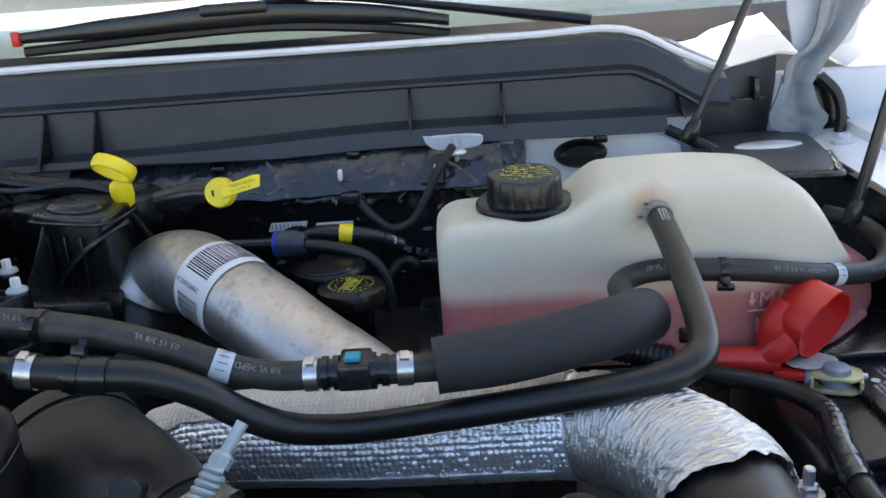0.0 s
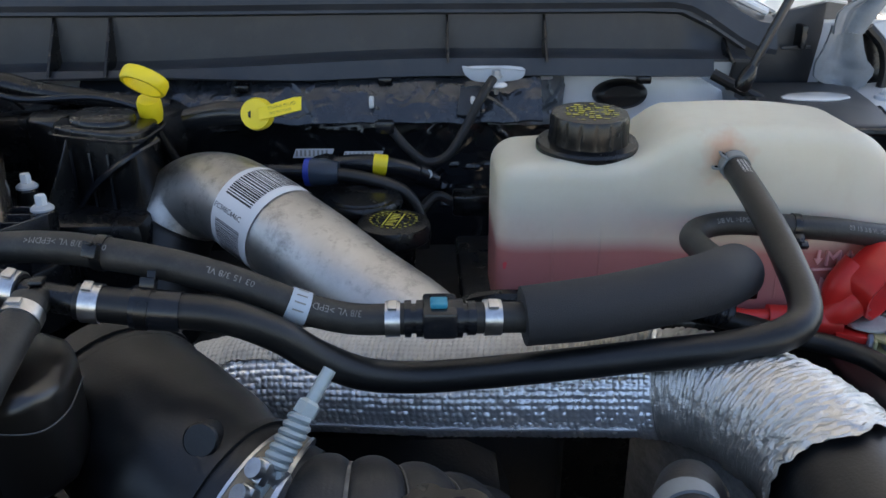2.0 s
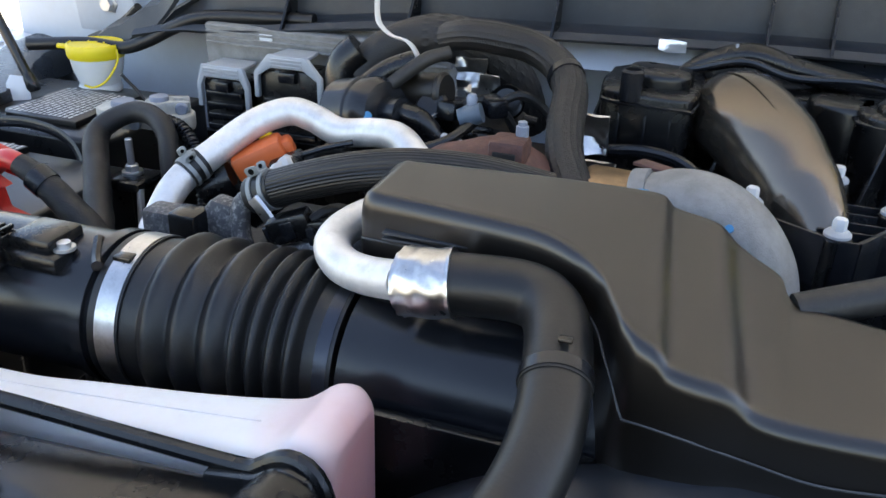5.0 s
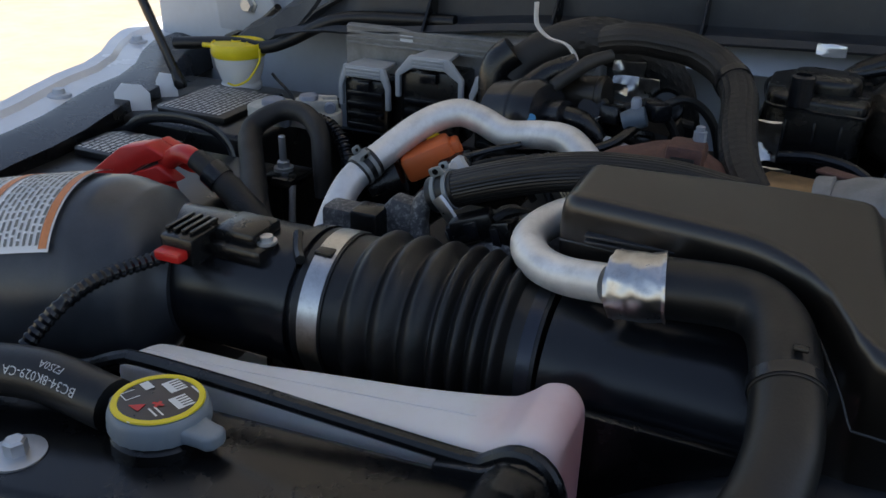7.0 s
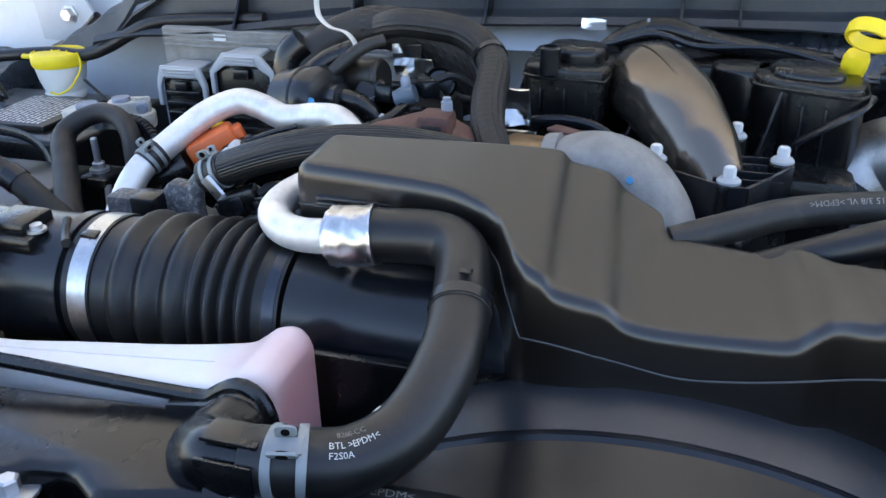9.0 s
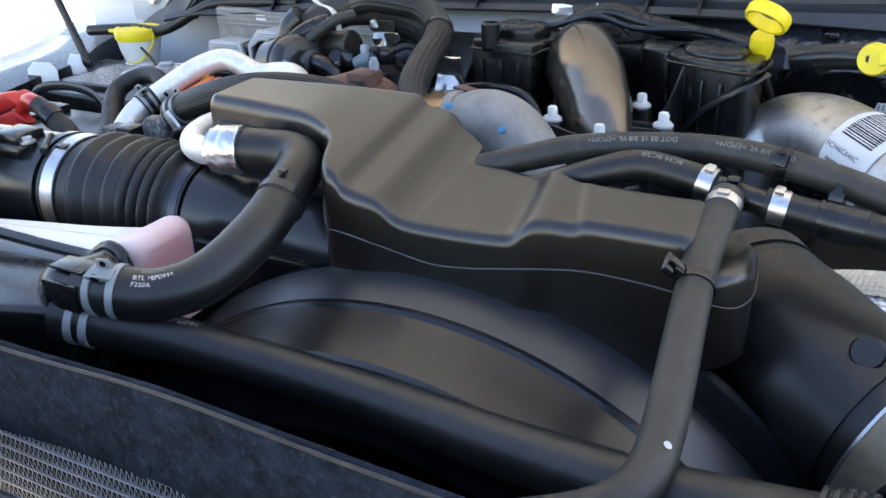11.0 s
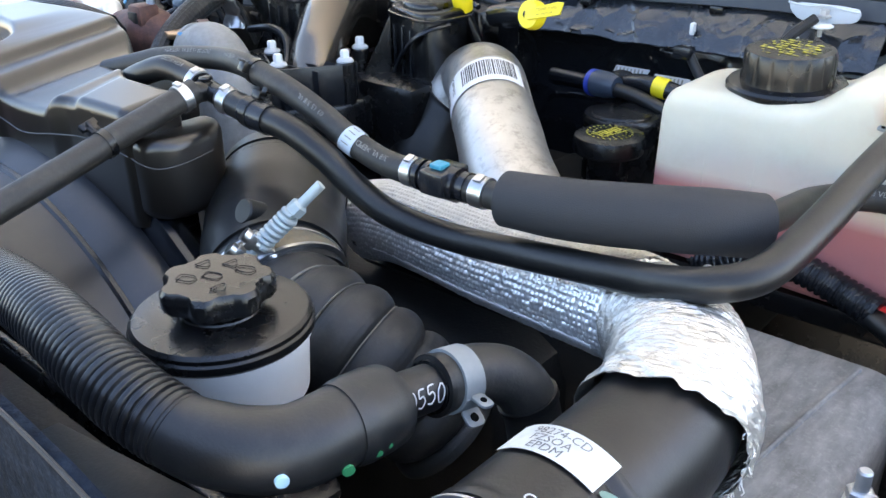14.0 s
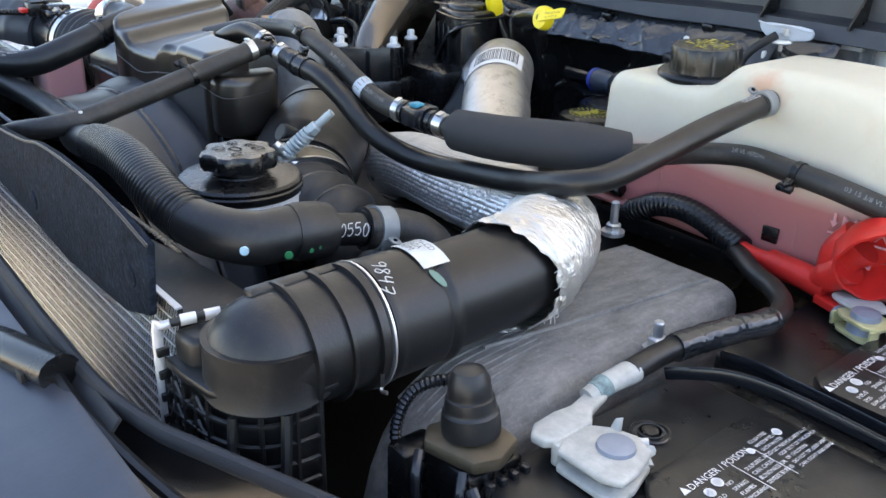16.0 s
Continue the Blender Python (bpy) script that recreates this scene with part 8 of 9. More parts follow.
for dx in (0, 0.010):
    part("bolt_end", sweep([(-0.212 + dx, 0.825, 1.2), (-0.208 + dx, 0.815, 1.212)], 0.004, 4, 10), DARK_IRON, th)
sb = thing("shiny_bracket", (-0.165, 0.93, 1.2), "crumpled bright metal heat shield by the wiring loom", "bracket")
part("shield", crumpled(-0.176, -0.150, 1.19, 1.222, 0.93, 0.016, 10, 10, 5.0), CHROME, sb)
part("lower", crumpled(-0.162, -0.138, 1.165, 1.198, 0.90, 0.016, 10, 10, 8.0), CHROME, sb)

# dipsticks and filler
def ring_bm(centre, normal, r, w, h):
    m = axis_to(centre, Vector(centre) + Vector(normal))
    bm = lathe([(r, -h), (r + w * 0.7, -h), (r + w, -h * 0.6), (r + w, h * 0.6), (r + w * 0.7, h), (r, h), (r, -h)], m, 40)
    bmesh.ops.delete(bm, geom=[f for f in bm.faces if len(f.verts) > 4], context="FACES_ONLY")
    bmesh.ops.remove_doubles(bm, verts=bm.verts, dist=1e-6)
    return bm


d1 = thing("oil_dipstick", (0.08, 1.02, 1.2), "yellow plastic ring-pull dipstick handle", "dipstick")
part("ring", ring_bm((0.0915, 0.998, 1.2590), (0.305, 0.563, 0.762), 0.0145, 0.0038, 0.0054), YELLOW, d1)
part("stem", lathe([(0.0085, -0.004), (0.0098, 0.004), (0.0098, 0.012), (0.0085, 0.016), (0, 0.017)], axis_to((0.0865, 1.020, 1.2270), (0.088, 1.010, 1.25)), 20), YELLOW, d1)
part("tube", sweep([(0.084, 1.023, 1.229), (0.092, 1.03, 1.20), (0.11, 1.05, 1.14)], 0.0055, 20, 12), PLASTIC, d1)
d2 = thing("transmission_dipstick", (0.177, 1.007, 1.23), "yellow plastic dipstick handle with a lettered tag", "dipstick")
part("knob", lathe([(0.006, -0.010), (0.0128, -0.006), (0.0132, 0.0), (0.012, 0.0045), (0, 0.0052)], axis_to((0.1735, 1.0095, 1.2295), (0.160, 0.92, 1.250)), 30), YELLOW, d2)
tagm = Matrix.Translation((0.1775, 0.9985, 1.2270)) @ Matrix.Rotation(radians(-12), 4, "Y") @ Matrix.Rotation(radians(62), 4, "X")
dt = part("tag", slab([(0, 0), (0.034, 0.001), (0.036, 0.0115), (0.030, 0.0125), (0, 0.010)], -0.001, 0.001, 0.0005, at=tagm), YELLOW, d2, "yellow lettered tag")
part("print", joined(letters("TRANS FLUID", 0.0038, tagm @ Matrix.Translation((0.008, 0.0065, 0.0013))), letters("NO MOTEUR", 0.003, tagm @ Matrix.Translation((0.009, 0.0025, 0.0013)))), surface("brown_print", (0.25, 0.18, 0.02), 0.6), dt)
part("stalk", sweep([(0.112, 1.036, 1.218), (0.145, 1.025, 1.226), (0.173, 1.013, 1.2285)], [0.0105, 0.0105, 0.0095], 14, 16), PLASTIC_SOFT, d2)
part("tube", sweep([(0.135, 1.03, 1.218), (0.11, 1.06, 1.19), (0.10, 1.09, 1.13)], 0.009, 16, 14), PLASTIC_SOFT, d2)
oc = thing("oil_filler_cap", (0.283, 0.97, 1.13), "black oil filler cap with yellow print", "cap")
OM = Matrix.Translation((0.282, 0.972, 1.1335))
part("cap", lathe([(0.017, -0.068), (0.017, 0.0), (0.0275, 0.0020), (0.0298, 0.0045), (0.0300, 0.0125), (0.0285, 0.0165), (0.0245, 0.0180), (0, 0.0185)], OM, 60), PLASTIC, oc)
dial = [(0.0185 * math.cos(radians(a)) - 0.0011, 0.0185 * math.sin(radians(a)) - 0.0007, 0.0185 * math.cos(radians(a)) + 0.0011, 0.0185 * math.sin(radians(a)) + 0.0007) for a in range(0, 360, 15)]
dial += [(x * 0.72 - 0.0009, y * 0.72 - 0.0006, x * 0.72 + 0.0009, y * 0.72 + 0.0006) for x, y in ((0.0185 * math.cos(radians(a)), 0.0185 * math.sin(radians(a))) for a in range(8, 360, 20)) if abs(x * 0.72) > 0.008]
dial += [(-0.0062, -0.015, -0.0050, 0.015), (0.0050, -0.015, 0.0062, 0.015)] + [(-0.0038, -0.013 + 0.0034 * k, 0.0038 - 0.002 * (k % 3 == 1), -0.0112 + 0.0034 * k) for k in range(8)]
part("yellow_symbols", rects(dial, OM @ Matrix.Rotation(radians(-14), 4, "Z"), 0.0188), surface("yellow_print", (0.55, 0.5, 0.06), 0.6), oc, "yellow warning symbols")
bx = thing("fuel_filter_cap", (0.255, 1.03, 1.13), "round black plastic filter housing lid", "filter")
part("lid", lathe([(0.034, 1.06), (0.034, 1.138), (0.036, 1.139), (0.036, 1.143), (0.034, 1.146), (0.028, 1.1455), (0.027, 1.147), (0.012, 1.149), (0, 1.149)], Matrix.Translation((0.252, 1.045, 0)), 40), PLASTIC, bx)
FL = [(0.140, 1.105, 1.150), (0.175, 1.108, 1.148), (0.205, 1.105, 1.150), (0.232, 1.095, 1.160), (0.262, 1.086, 1.163), (0.292, 1.09, 1.156), (0.318, 1.10, 1.142)]
fl = thing("fuel_line", FL[3], "black fuel lines with yellow and blue clips", "fuel line")
part("line", sweep(FL, [0.0075, 0.0075, 0.0095, 0.0085, 0.0085, 0.0080, 0.0075], 60, 18), PLASTIC_SOFT, fl)
part("lower_line", sweep([(0.225, 1.070, 1.159), (0.255, 1.070, 1.154), (0.288, 1.068, 1.142), (0.303, 1.065, 1.118), (0.306, 1.06, 1.09)], 0.0065, 40, 14), RUBBER, fl)
part("yellow_clip", sweep(section(FL, 0.668, 0.730, 4), 0.0096, 6, 18), YELLOW, fl, "yellow locking clip")
part("blue_clip", sweep([(0.2015, 1.073, 1.1600), (0.2065, 1.072, 1.1603)], 0.0128, 5, 24), surface("deep_blue_plastic", (0.02, 0.05, 0.36), 0.4), fl, "blue connector ring")
part("blue_sleeve", sweep([(0.2060, 1.072, 1.1603), (0.2150, 1.071, 1.1606), (0.2300, 1.070, 1.1600)], [0.0124, 0.0124, 0.0100], 10, 24), surface("slate_blue_plastic", (0.035, 0.050, 0.075), 0.4), fl, "slate-blue connector sleeve")
part("entry_line", sweep([(0.150, 1.083, 1.158), (0.180, 1.077, 1.159), (0.204, 1.0725, 1.160)], 0.0070, 12, 14), PLASTIC_SOFT, fl)
part("connector", sweep(section(FL, 0.37, 0.46, 5), [0.0145, 0.0145, 0.012], 8, 18), PLASTIC_SOFT, fl)
part("end_sleeve", sweep(section(FL, 0.885, 0.935, 4), 0.0098, 6, 18), PLASTIC_SOFT, fl)
part("paint_spot", lathe([(0, 0.0008), (0.0040, 0.0006), (0.0042, -0.001)], axis_to((0.311, 1.089, 1.152), (0.318, 1.03, 1.175)), 16), GREY_PLASTIC, fl, "pale grey paint spot")
for x, y in ((0.196, 1.150), (0.245, 1.140)):
    tgm = Matrix.Translation((x, y, 1.150)) @ Matrix.Rotation(radians(64), 4, "X")
    lt_ = part("tag", slab([(-0.018, 0), (0.020, 0), (0.023, 0.009), (-0.015, 0.009)], 0, 0.0008, 0.0002, at=tgm), GREY_PLASTIC, fl, "small pale label")
    part("print", rects([(-0.015 + 0.0042 * k, 0.0015, -0.0130 + 0.0042 * k, 0.0075) for k in range(8)], tgm, 0.0011), PRINT_DIM, lt_)
tc = thing("teal_connector", (0.345, 0.99, 1.155), "small teal plastic connector beside the coolant tank", "connector")
part("shell", box(0.378, 0.402, 1.092, 1.112, 1.112, 1.126, 0.002), surface("teal_plastic", (0.03, 0.36, 0.30), 0.4), tc)
part("plug", box(0.334, 0.380, 1.088, 1.114, 1.109, 1.130, 0.003), PLASTIC, tc)
part("lead", sweep([(0.336, 1.10, 1.12), (0.318, 1.10, 1.126), (0.30, 1.09, 1.11)], 0.005, 14, 10), TAPE, tc)
STR = [(0.374, 1.145, 1.228), (0.360, 1.125, 1.212), (0.346, 1.118, 1.186), (0.330, 1.112, 1.163), (0.310, 1.11, 1.157), (0.292, 1.112, 1.170), (0.276, 1.118, 1.188)]
sp2 = thing("wiring_strap", STR[2], "thin black loom hanging by the bulkhead", "cable")
part("strap", sweep(STR, 0.0045, 50, 10), TAPE, sp2)
part("joint", box(0.262, 0.280, 1.110, 1.122, 1.184, 1.196, 0.002), PLASTIC_SOFT, sp2)

# ---- left-hand intake ----
mf = thing("airflow_tube", (-0.44, 0.686, 1.11), "smooth black plastic airflow tube with a sensor", "air duct")
part("tube", sweep([(-0.52, 0.683, 1.149), (-0.45, 0.685, 1.151), (-0.366, 0.686, 1.152)], 0.0405, 30, 48), PLASTIC_SOFT, mf)
part("end_ring", sweep([(-0.376, 0.686, 1.152), (-0.369, 0.686, 1.152)], 0.0435, 3, 48), PLASTIC_SOFT, mf)
part("clip_tab", sweep([(-0.380, 0.680, 1.1945), (-0.372, 0.667, 1.1905), (-0.366, 0.66, 1.190)], 0.003, 10, 8), PLASTIC, mf)
SNM = Matrix.Translation((0.016, 0.0, -0.005))
sens = part("sensor", box(-0.458, -0.405, 0.655, 0.693, 1.186, 1.196, 0.003, at=SNM), PLASTIC, mf)
part("sensor_block", box(-0.440, -0.412, 0.660, 0.688, 1.194, 1.203, 0.003, at=SNM), PLASTIC, sens)
part("connector", box(-0.460, -0.438, 0.640, 0.668, 1.186, 1.203, 0.002, at=SNM), PLASTIC, sens)
for k in range(4):
    part("fin", box(-0.4595 + 0.0055 * k, -0.4570 + 0.0055 * k, 0.645, 0.668, 1.203, 1.2055, 0.0005, at=SNM), PLASTIC, sens)
part("red_lock", box(-0.458, -0.441, 0.632, 0.641, 1.191, 1.197, 0.0015, at=SNM), RED, sens, "red connector lock")
part("screw", lathe([(0.0058, 1.196), (0.0058, 1.1978), (0.0036, 1.1978), (0.0036, 1.2005), (0, 1.2005)], SNM @ Matrix.Translation((-0.409, 0.668, 0)), 20), ZINC, sens)
part("loom", sweep([SNM @ Vector(p) for p in ((-0.458, 0.640, 1.190), (-0.470, 0.600, 1.190), (-0.482, 0.575, 1.175), (-0.492, 0.560, 1.150), (-0.496, 0.552, 1.10))], 0.0042, 80, 12, lambda u, a: 1 + 0.10 * (1 if math.sin(u * 240) > 0 else -1)), PLASTIC_SOFT, sens)
bw = thing("intake_bellows", (-0.30, 0.688, 1.11), "ribbed black rubber intake bellows between two bands", "air duct")
BW = [(-0.366, 0.686, 1.152), (-0.30, 0.688, 1.152), (-0.238, 0.690, 1.151)]


def bellows_shape(u, a):
    if u < 0.22:
        return 1.0
    if u < 0.62:
        return 1.0 + 0.14 * (math.cos((u - 0.22) / 0.40 * 2 * math.pi * 3 + math.pi) * 0.5 + 0.5) ** 0.7
    if u < 0.93:
        return 1.0 + 0.15 * (math.cos((u - 0.62) / 0.31 * 2 * math.pi * 4 + math.pi) * 0.5 + 0.5) ** 0.7
    return 0.985


part("bellows", sweep(BW, 0.0420, 220, 52, bellows_shape), RUBBER, bw, angle=60)
part("cuff", sweep([(-0.366, 0.686, 1.152), (-0.348, 0.6865, 1.152)], 0.0430, 4, 52), RUBBER, bw)
part("cuff", sweep([(-0.246, 0.690, 1.151), (-0.230, 0.690, 1.151)], 0.0420, 4, 52), RUBBER, bw)
ck = thing("band_clamp", (-0.357, 0.686, 1.15), "bright flat steel band clamp on the bellows", "hose clamp", "hose clamps")
part("band", sweep([(-0.362, 0.686, 1.152), (-0.350, 0.6865, 1.152)], 0.0434, 3, 56), CHROME, ck)
part("buckle", box(-0.362, -0.351, 0.667, 0.676, 1.188, 1.1935, 0.001), PLASTIC, ck)
ck2 = thing("band_clamp", (-0.234, 0.69, 1.15), "dark blued steel band clamp on the bellows", "hose clamp", "hose clamps")
part("band", sweep([(-0.239, 0.690, 1.151), (-0.232, 0.690, 1.151)], 0.0424, 3, 52), DARK_BAND, ck2)

rt = thing("resonator_tube", (-0.16, 0.69, 1.11), "glossy black plastic intake tube under the cover", "air duct")
part("tube", sweep([(-0.228, 0.690, 1.151), (-0.19, 0.690, 1.150), (-0.13, 0.690, 1.147), (-0.06, 0.69, 1.14)], [0.041, 0.0405, 0.042, 0.042], 40, 48), PLASTIC_SOFT, rt)
part("seam", sweep([(-0.228, 0.6495, 1.1475), (-0.18, 0.6498, 1.1475), (-0.10, 0.649, 1.149)], 0.0007, 14, 6), PLASTIC, rt)
ab = thing("air_filter_box", (-0.58, 0.62, 1.08), "large rounded black air filter housing with a warning label", "air filter")
AB = [(-0.74, 0.60, 1.088), (-0.66, 0.622, 1.118), (-0.59, 0.642, 1.135), (-0.53, 0.656, 1.146), (-0.495, 0.664, 1.151), (-0.474, 0.668, 1.152), (-0.462, 0.671, 1.152), (-0.455, 0.673, 1.152)]
part("housing", sweep(AB, [0.085, 0.080, 0.075, 0.070, 0.067, 0.0645, 0.0622, 0.0620, 0.0620, 0.0620, 0.0618, 0.0616, 0.0605, 0.055, 0.034], 110, 48), surface("matt_box_plastic", (0.042, 0.047, 0.054), 0.32, bump=0.1, grain=700, spots=(DUST, 0.08)), ab)
wl = part("label", on_tube(patch(0.11, 0.085, 24, 24), AB, 0.0628, 0.47, 14), LABEL, ab, "white and orange warning label")
tagged(part("orange_stripe", on_tube(rects([(0.104, -0.041 + 0.0036 * k, 0.109, -0.0374 + 0.0036 * k) for k in range(23)] + [(0.060, -0.041 + 0.0036 * k, 0.066, -0.0374 + 0.0036 * k) for k in range(23)], Matrix()), AB, 0.0633, 0.47, 14), surface("orange_print", (0.62, 0.22, 0.08), 0.5), wl), kind="stuff")
rq = random.Random(17)
fine_print = []
for k in range(25):
    x, y = 0.008 + 0.0039 * k, -0.039
    while not 0.058 < x < 0.067 and y < 0.036 - 0.012 * (k % 4 == 3):
        w = rq.uniform(0.002, 0.008)
        fine_print.append((x, y, x + 0.0018, y + w))
        y += w + 0.0014
tagged(part("print", on_tube(rects(fine_print, Matrix()), AB, 0.0633, 0.47, 14), PRINT_DIM, wl), kind="stuff")

# ---- pipes and looms behind ----
AL = [(-0.419, 0.757, 1.125), (-0.418, 0.767, 1.149), (-0.415, 0.795, 1.177), (-0.401, 0.824, 1.194), (-0.384, 0.851, 1.209), (-0.365, 0.866, 1.2155), (-0.348, 0.869, 1.212), (-0.328, 0.869, 1.2045), (-0.300, 0.866, 1.2085), (-0.280, 0.860, 1.2095), (-0.264, 0.850, 1.202), (-0.25, 0.842, 1.19)]
ap = thing("bare_metal_pipe", AL[5], "bright bare aluminium coolant pipe bent over the engine", "pipe")
part("pipe", sweep(AL, 0.0100, 110, 26), ALU_BRIGHT, ap)
pinch_clamp("spring_clamp", AL, 0.285, 0.0104, 0.010, CLAMP_GREY, "grey steel spring clamp with rubber liner on the metal pipe", angle=10)
ln = thing("rubber_liner", AL[3], "black rubber liner under a pipe clamp", "grommet")
part("liner", sweep(section(AL, 0.262, 0.312, 5), 0.0112, 6, 24), RUBBER, ln)
RH = [(-0.335, 0.764, 1.195), (-0.318, 0.763, 1.203), (-0.290, 0.762, 1.214), (-0.262, 0.764, 1.222), (-0.232, 0.769, 1.226), (-0.195, 0.778, 1.224), (-0.16, 0.79, 1.215)]
rhose = hose("ribbed_hose", RH, 0.0112, RUBBER, "ribbed black hose running behind the cover", 70, 136, shape=lambda u, a: 1 + 0.016 * math.cos(a * 34))
part("end_cuff", sweep(section(RH, 0.0, 0.10, 4), 0.0116, 5, 30), RUBBER, rhose)
pinch_clamp("spring_clamp", RH, 0.055, 0.0114, 0.011, CLAMP_GREY, "grey steel spring clamp on the ribbed hose", angle=0)
pg = thing("steel_nipple", (-0.34, 0.762, 1.185), "dull steel hose nipple under the clamp", "pipe")
part("nipple", sweep([(-0.333, 0.765, 1.196), (-0.343, 0.762, 1.188), (-0.342, 0.758, 1.168), (-0.332, 0.755, 1.145)], 0.0062, 20, 14), SPECKLED, pg)

LA = [(-0.372, 1.005, 1.205), (-0.362, 1.012, 1.222), (-0.336, 1.022, 1.237), (-0.305, 1.022, 1.243), (-0.280, 1.022, 1.239), (-0.262, 1.032, 1.226), (-0.246, 1.046, 1.200), (-0.238, 1.055, 1.165)]
la = thing("large_vacuum_hose", LA[3], "fat black braided hose arching at the back of the engine", "hose", "engine hoses")
part("sleeve", sweep(LA, [0.017, 0.018, 0.019, 0.0195, 0.0195, 0.0195], 200, 40, lambda u, a: 1 + (0.03 * math.cos(a * 20 + u * 60) if u > 0.35 else 0)), TAPE, la)
part("end_elbow", sweep([(-0.372, 1.005, 1.23), (-0.385, 1.0, 1.215), (-0.385, 0.995, 1.185)], [0.0165, 0.016, 0.015], 14, 20), PLASTIC, la)
LB = [(-0.290, 0.985, 1.252), (-0.268, 0.975, 1.258), (-0.246, 0.980, 1.256), (-0.222, 0.988, 1.250), (-0.198, 0.976, 1.241), (-0.182, 0.945, 1.231), (-0.176, 0.905, 1.218), (-0.168, 0.873, 1.205), (-0.152, 0.842, 1.190), (-0.140, 0.82, 1.17)]
lb = thing("wiring_loom", LB[4], "thick ribbed black wiring loom bound with tape", "cable")
part("sleeve", sweep(LB, [0.011, 0.0120, 0.0125, 0.0128, 0.0125, 0.0125], 200, 36, lambda u, a: 1 + 0.035 * math.cos(a * 16) + (0.012 * math.sin(u * 300) if u > 0.45 else 0)), TAPE, lb)
part("tape_band", sweep(section(LB, 0.40, 0.425, 4), 0.0138, 5, 24), PLASTIC_SOFT, lb)
wt2 = thing("white_tag_strip", (-0.33, 0.985, 1.25), "curled white plastic tag strip round a hose", "tag")
part("strip", sweep([(-0.352, 0.992, 1.275), (-0.350, 0.990, 1.258), (-0.338, 0.986, 1.249), (-0.322, 0.982, 1.246), (-0.313, 0.979, 1.238), (-0.309, 0.977, 1.226)], 0.0012, 40, 8, flat=4.2), WHITE_PLASTIC, wt2)

pm = thing("vacuum_pump", (-0.335, 0.93, 1.15), "black cylindrical vacuum pump with pipe stubs", "pump")
PMX = axis_to((-0.355, 0.935, 1.195), (-0.300, 0.915, 1.208))
part("drum", lathe([(0.0, -0.004), (0.025, -0.004), (0.028, 0.0), (0.028, 0.02), (0.0295, 0.021), (0.0295, 0.025), (0.028, 0.026), (0.028, 0.04), (0.024, 0.046), (0.013, 0.047), (0.012, 0.062), (0.0, 0.063)], PMX, 36), PLASTIC_SOFT, pm)
part("stub", sweep([(-0.335, 0.935, 1.222), (-0.322, 0.945, 1.232), (-0.305, 0.955, 1.238)], 0.0085, 14, 16), PLASTIC, pm)
part("stub", sweep([(-0.300, 0.918, 1.208), (-0.285, 0.915, 1.205), (-0.272, 0.918, 1.19)], 0.0085, 14, 16), PLASTIC, pm)
part("arm", sweep([(-0.315, 0.90, 1.196), (-0.29, 0.892, 1.188), (-0.262, 0.905, 1.195), (-0.248, 0.93, 1.205)], 0.0042, 24, 10), PLASTIC, pm)
part("blue_dot", lathe([(0, 0.0012), (0.0036, 0.0008), (0.0036, 0)], axis_to((-0.320, 0.8985, 1.2085), (-0.325, 0.8, 1.25)), 12), BLUE, pm, "blue paint dot")
eg = thing("egr_valve", (-0.27, 0.97, 1.15), "dark metal valve cluster with grey connectors", "valve")
part("body", box(-0.30, -0.225, 0.955, 1.02, 1.10, 1.195, 0.012), DARK_IRON, eg)
part("canister", lathe([(0.012, 0), (0.014, 0.004), (0.014, 0.02), (0.011, 0.024), (0, 0.025)], Matrix.Translation((-0.285, 0.955, 1.195)) @ Matrix.Rotation(radians(50), 4, "X"), 24), PLASTIC, eg)
for k, (x, y, z, w) in enumerate(((-0.30, 0.945, 1.196, 0.016), (-0.268, 0.94, 1.208, 0.014), (-0.240, 0.95, 1.212, 0.012), (-0.29, 0.915, 1.180, 0.014), (-0.255, 0.91, 1.178, 0.018))):
    part("small_plug", box(-w, w, -0.008, 0.008, -0.007, 0.007, 0.003, at=Matrix.Translation((x, y, z)) @ Matrix.Rotation(0.5 + k * 0.9, 4, "Z") @ Matrix.Rotation(0.4 - 0.2 * k, 4, "Y")), (PLASTIC_SOFT, PLASTIC)[k % 2], eg)
    part("small_lead", sweep([(x, y, z), (x + 0.02, y + 0.01, z + 0.008), (x + 0.04, y + 0.02, z - 0.01), (x + 0.05, y + 0.03, z - 0.05)], 0.0035, 20, 8), TAPE, eg)
part("connector", box(-0.262, -0.238, 0.935, 0.955, 1.180, 1.195, 0.004), PLASTIC, eg)
part("lever", sweep([(-0.29, 0.93, 1.19), (-0.265, 0.915, 1.193), (-0.235, 0.91, 1.186)], 0.0048, 14, 10), GREY_PLASTIC, eg)
for k, (a, b, c) in enumerate((((-0.34, 0.90, 1.17), (-0.29, 0.885, 1.178), (-0.23, 0.90, 1.165)), ((-0.36, 0.93, 1.165), (-0.31, 0.905, 1.165), (-0.25, 0.89, 1.155)), ((-0.33, 1.0, 1.19), (-0.28, 0.99, 1.20), (-0.22, 1.01, 1.185)))):
    wv = thing("small_cable", b, "thin black engine cable", "cable", "small engine cables")
    part("cable", sweep([a, b, c], 0.0042, 24, 10), TAPE, wv)

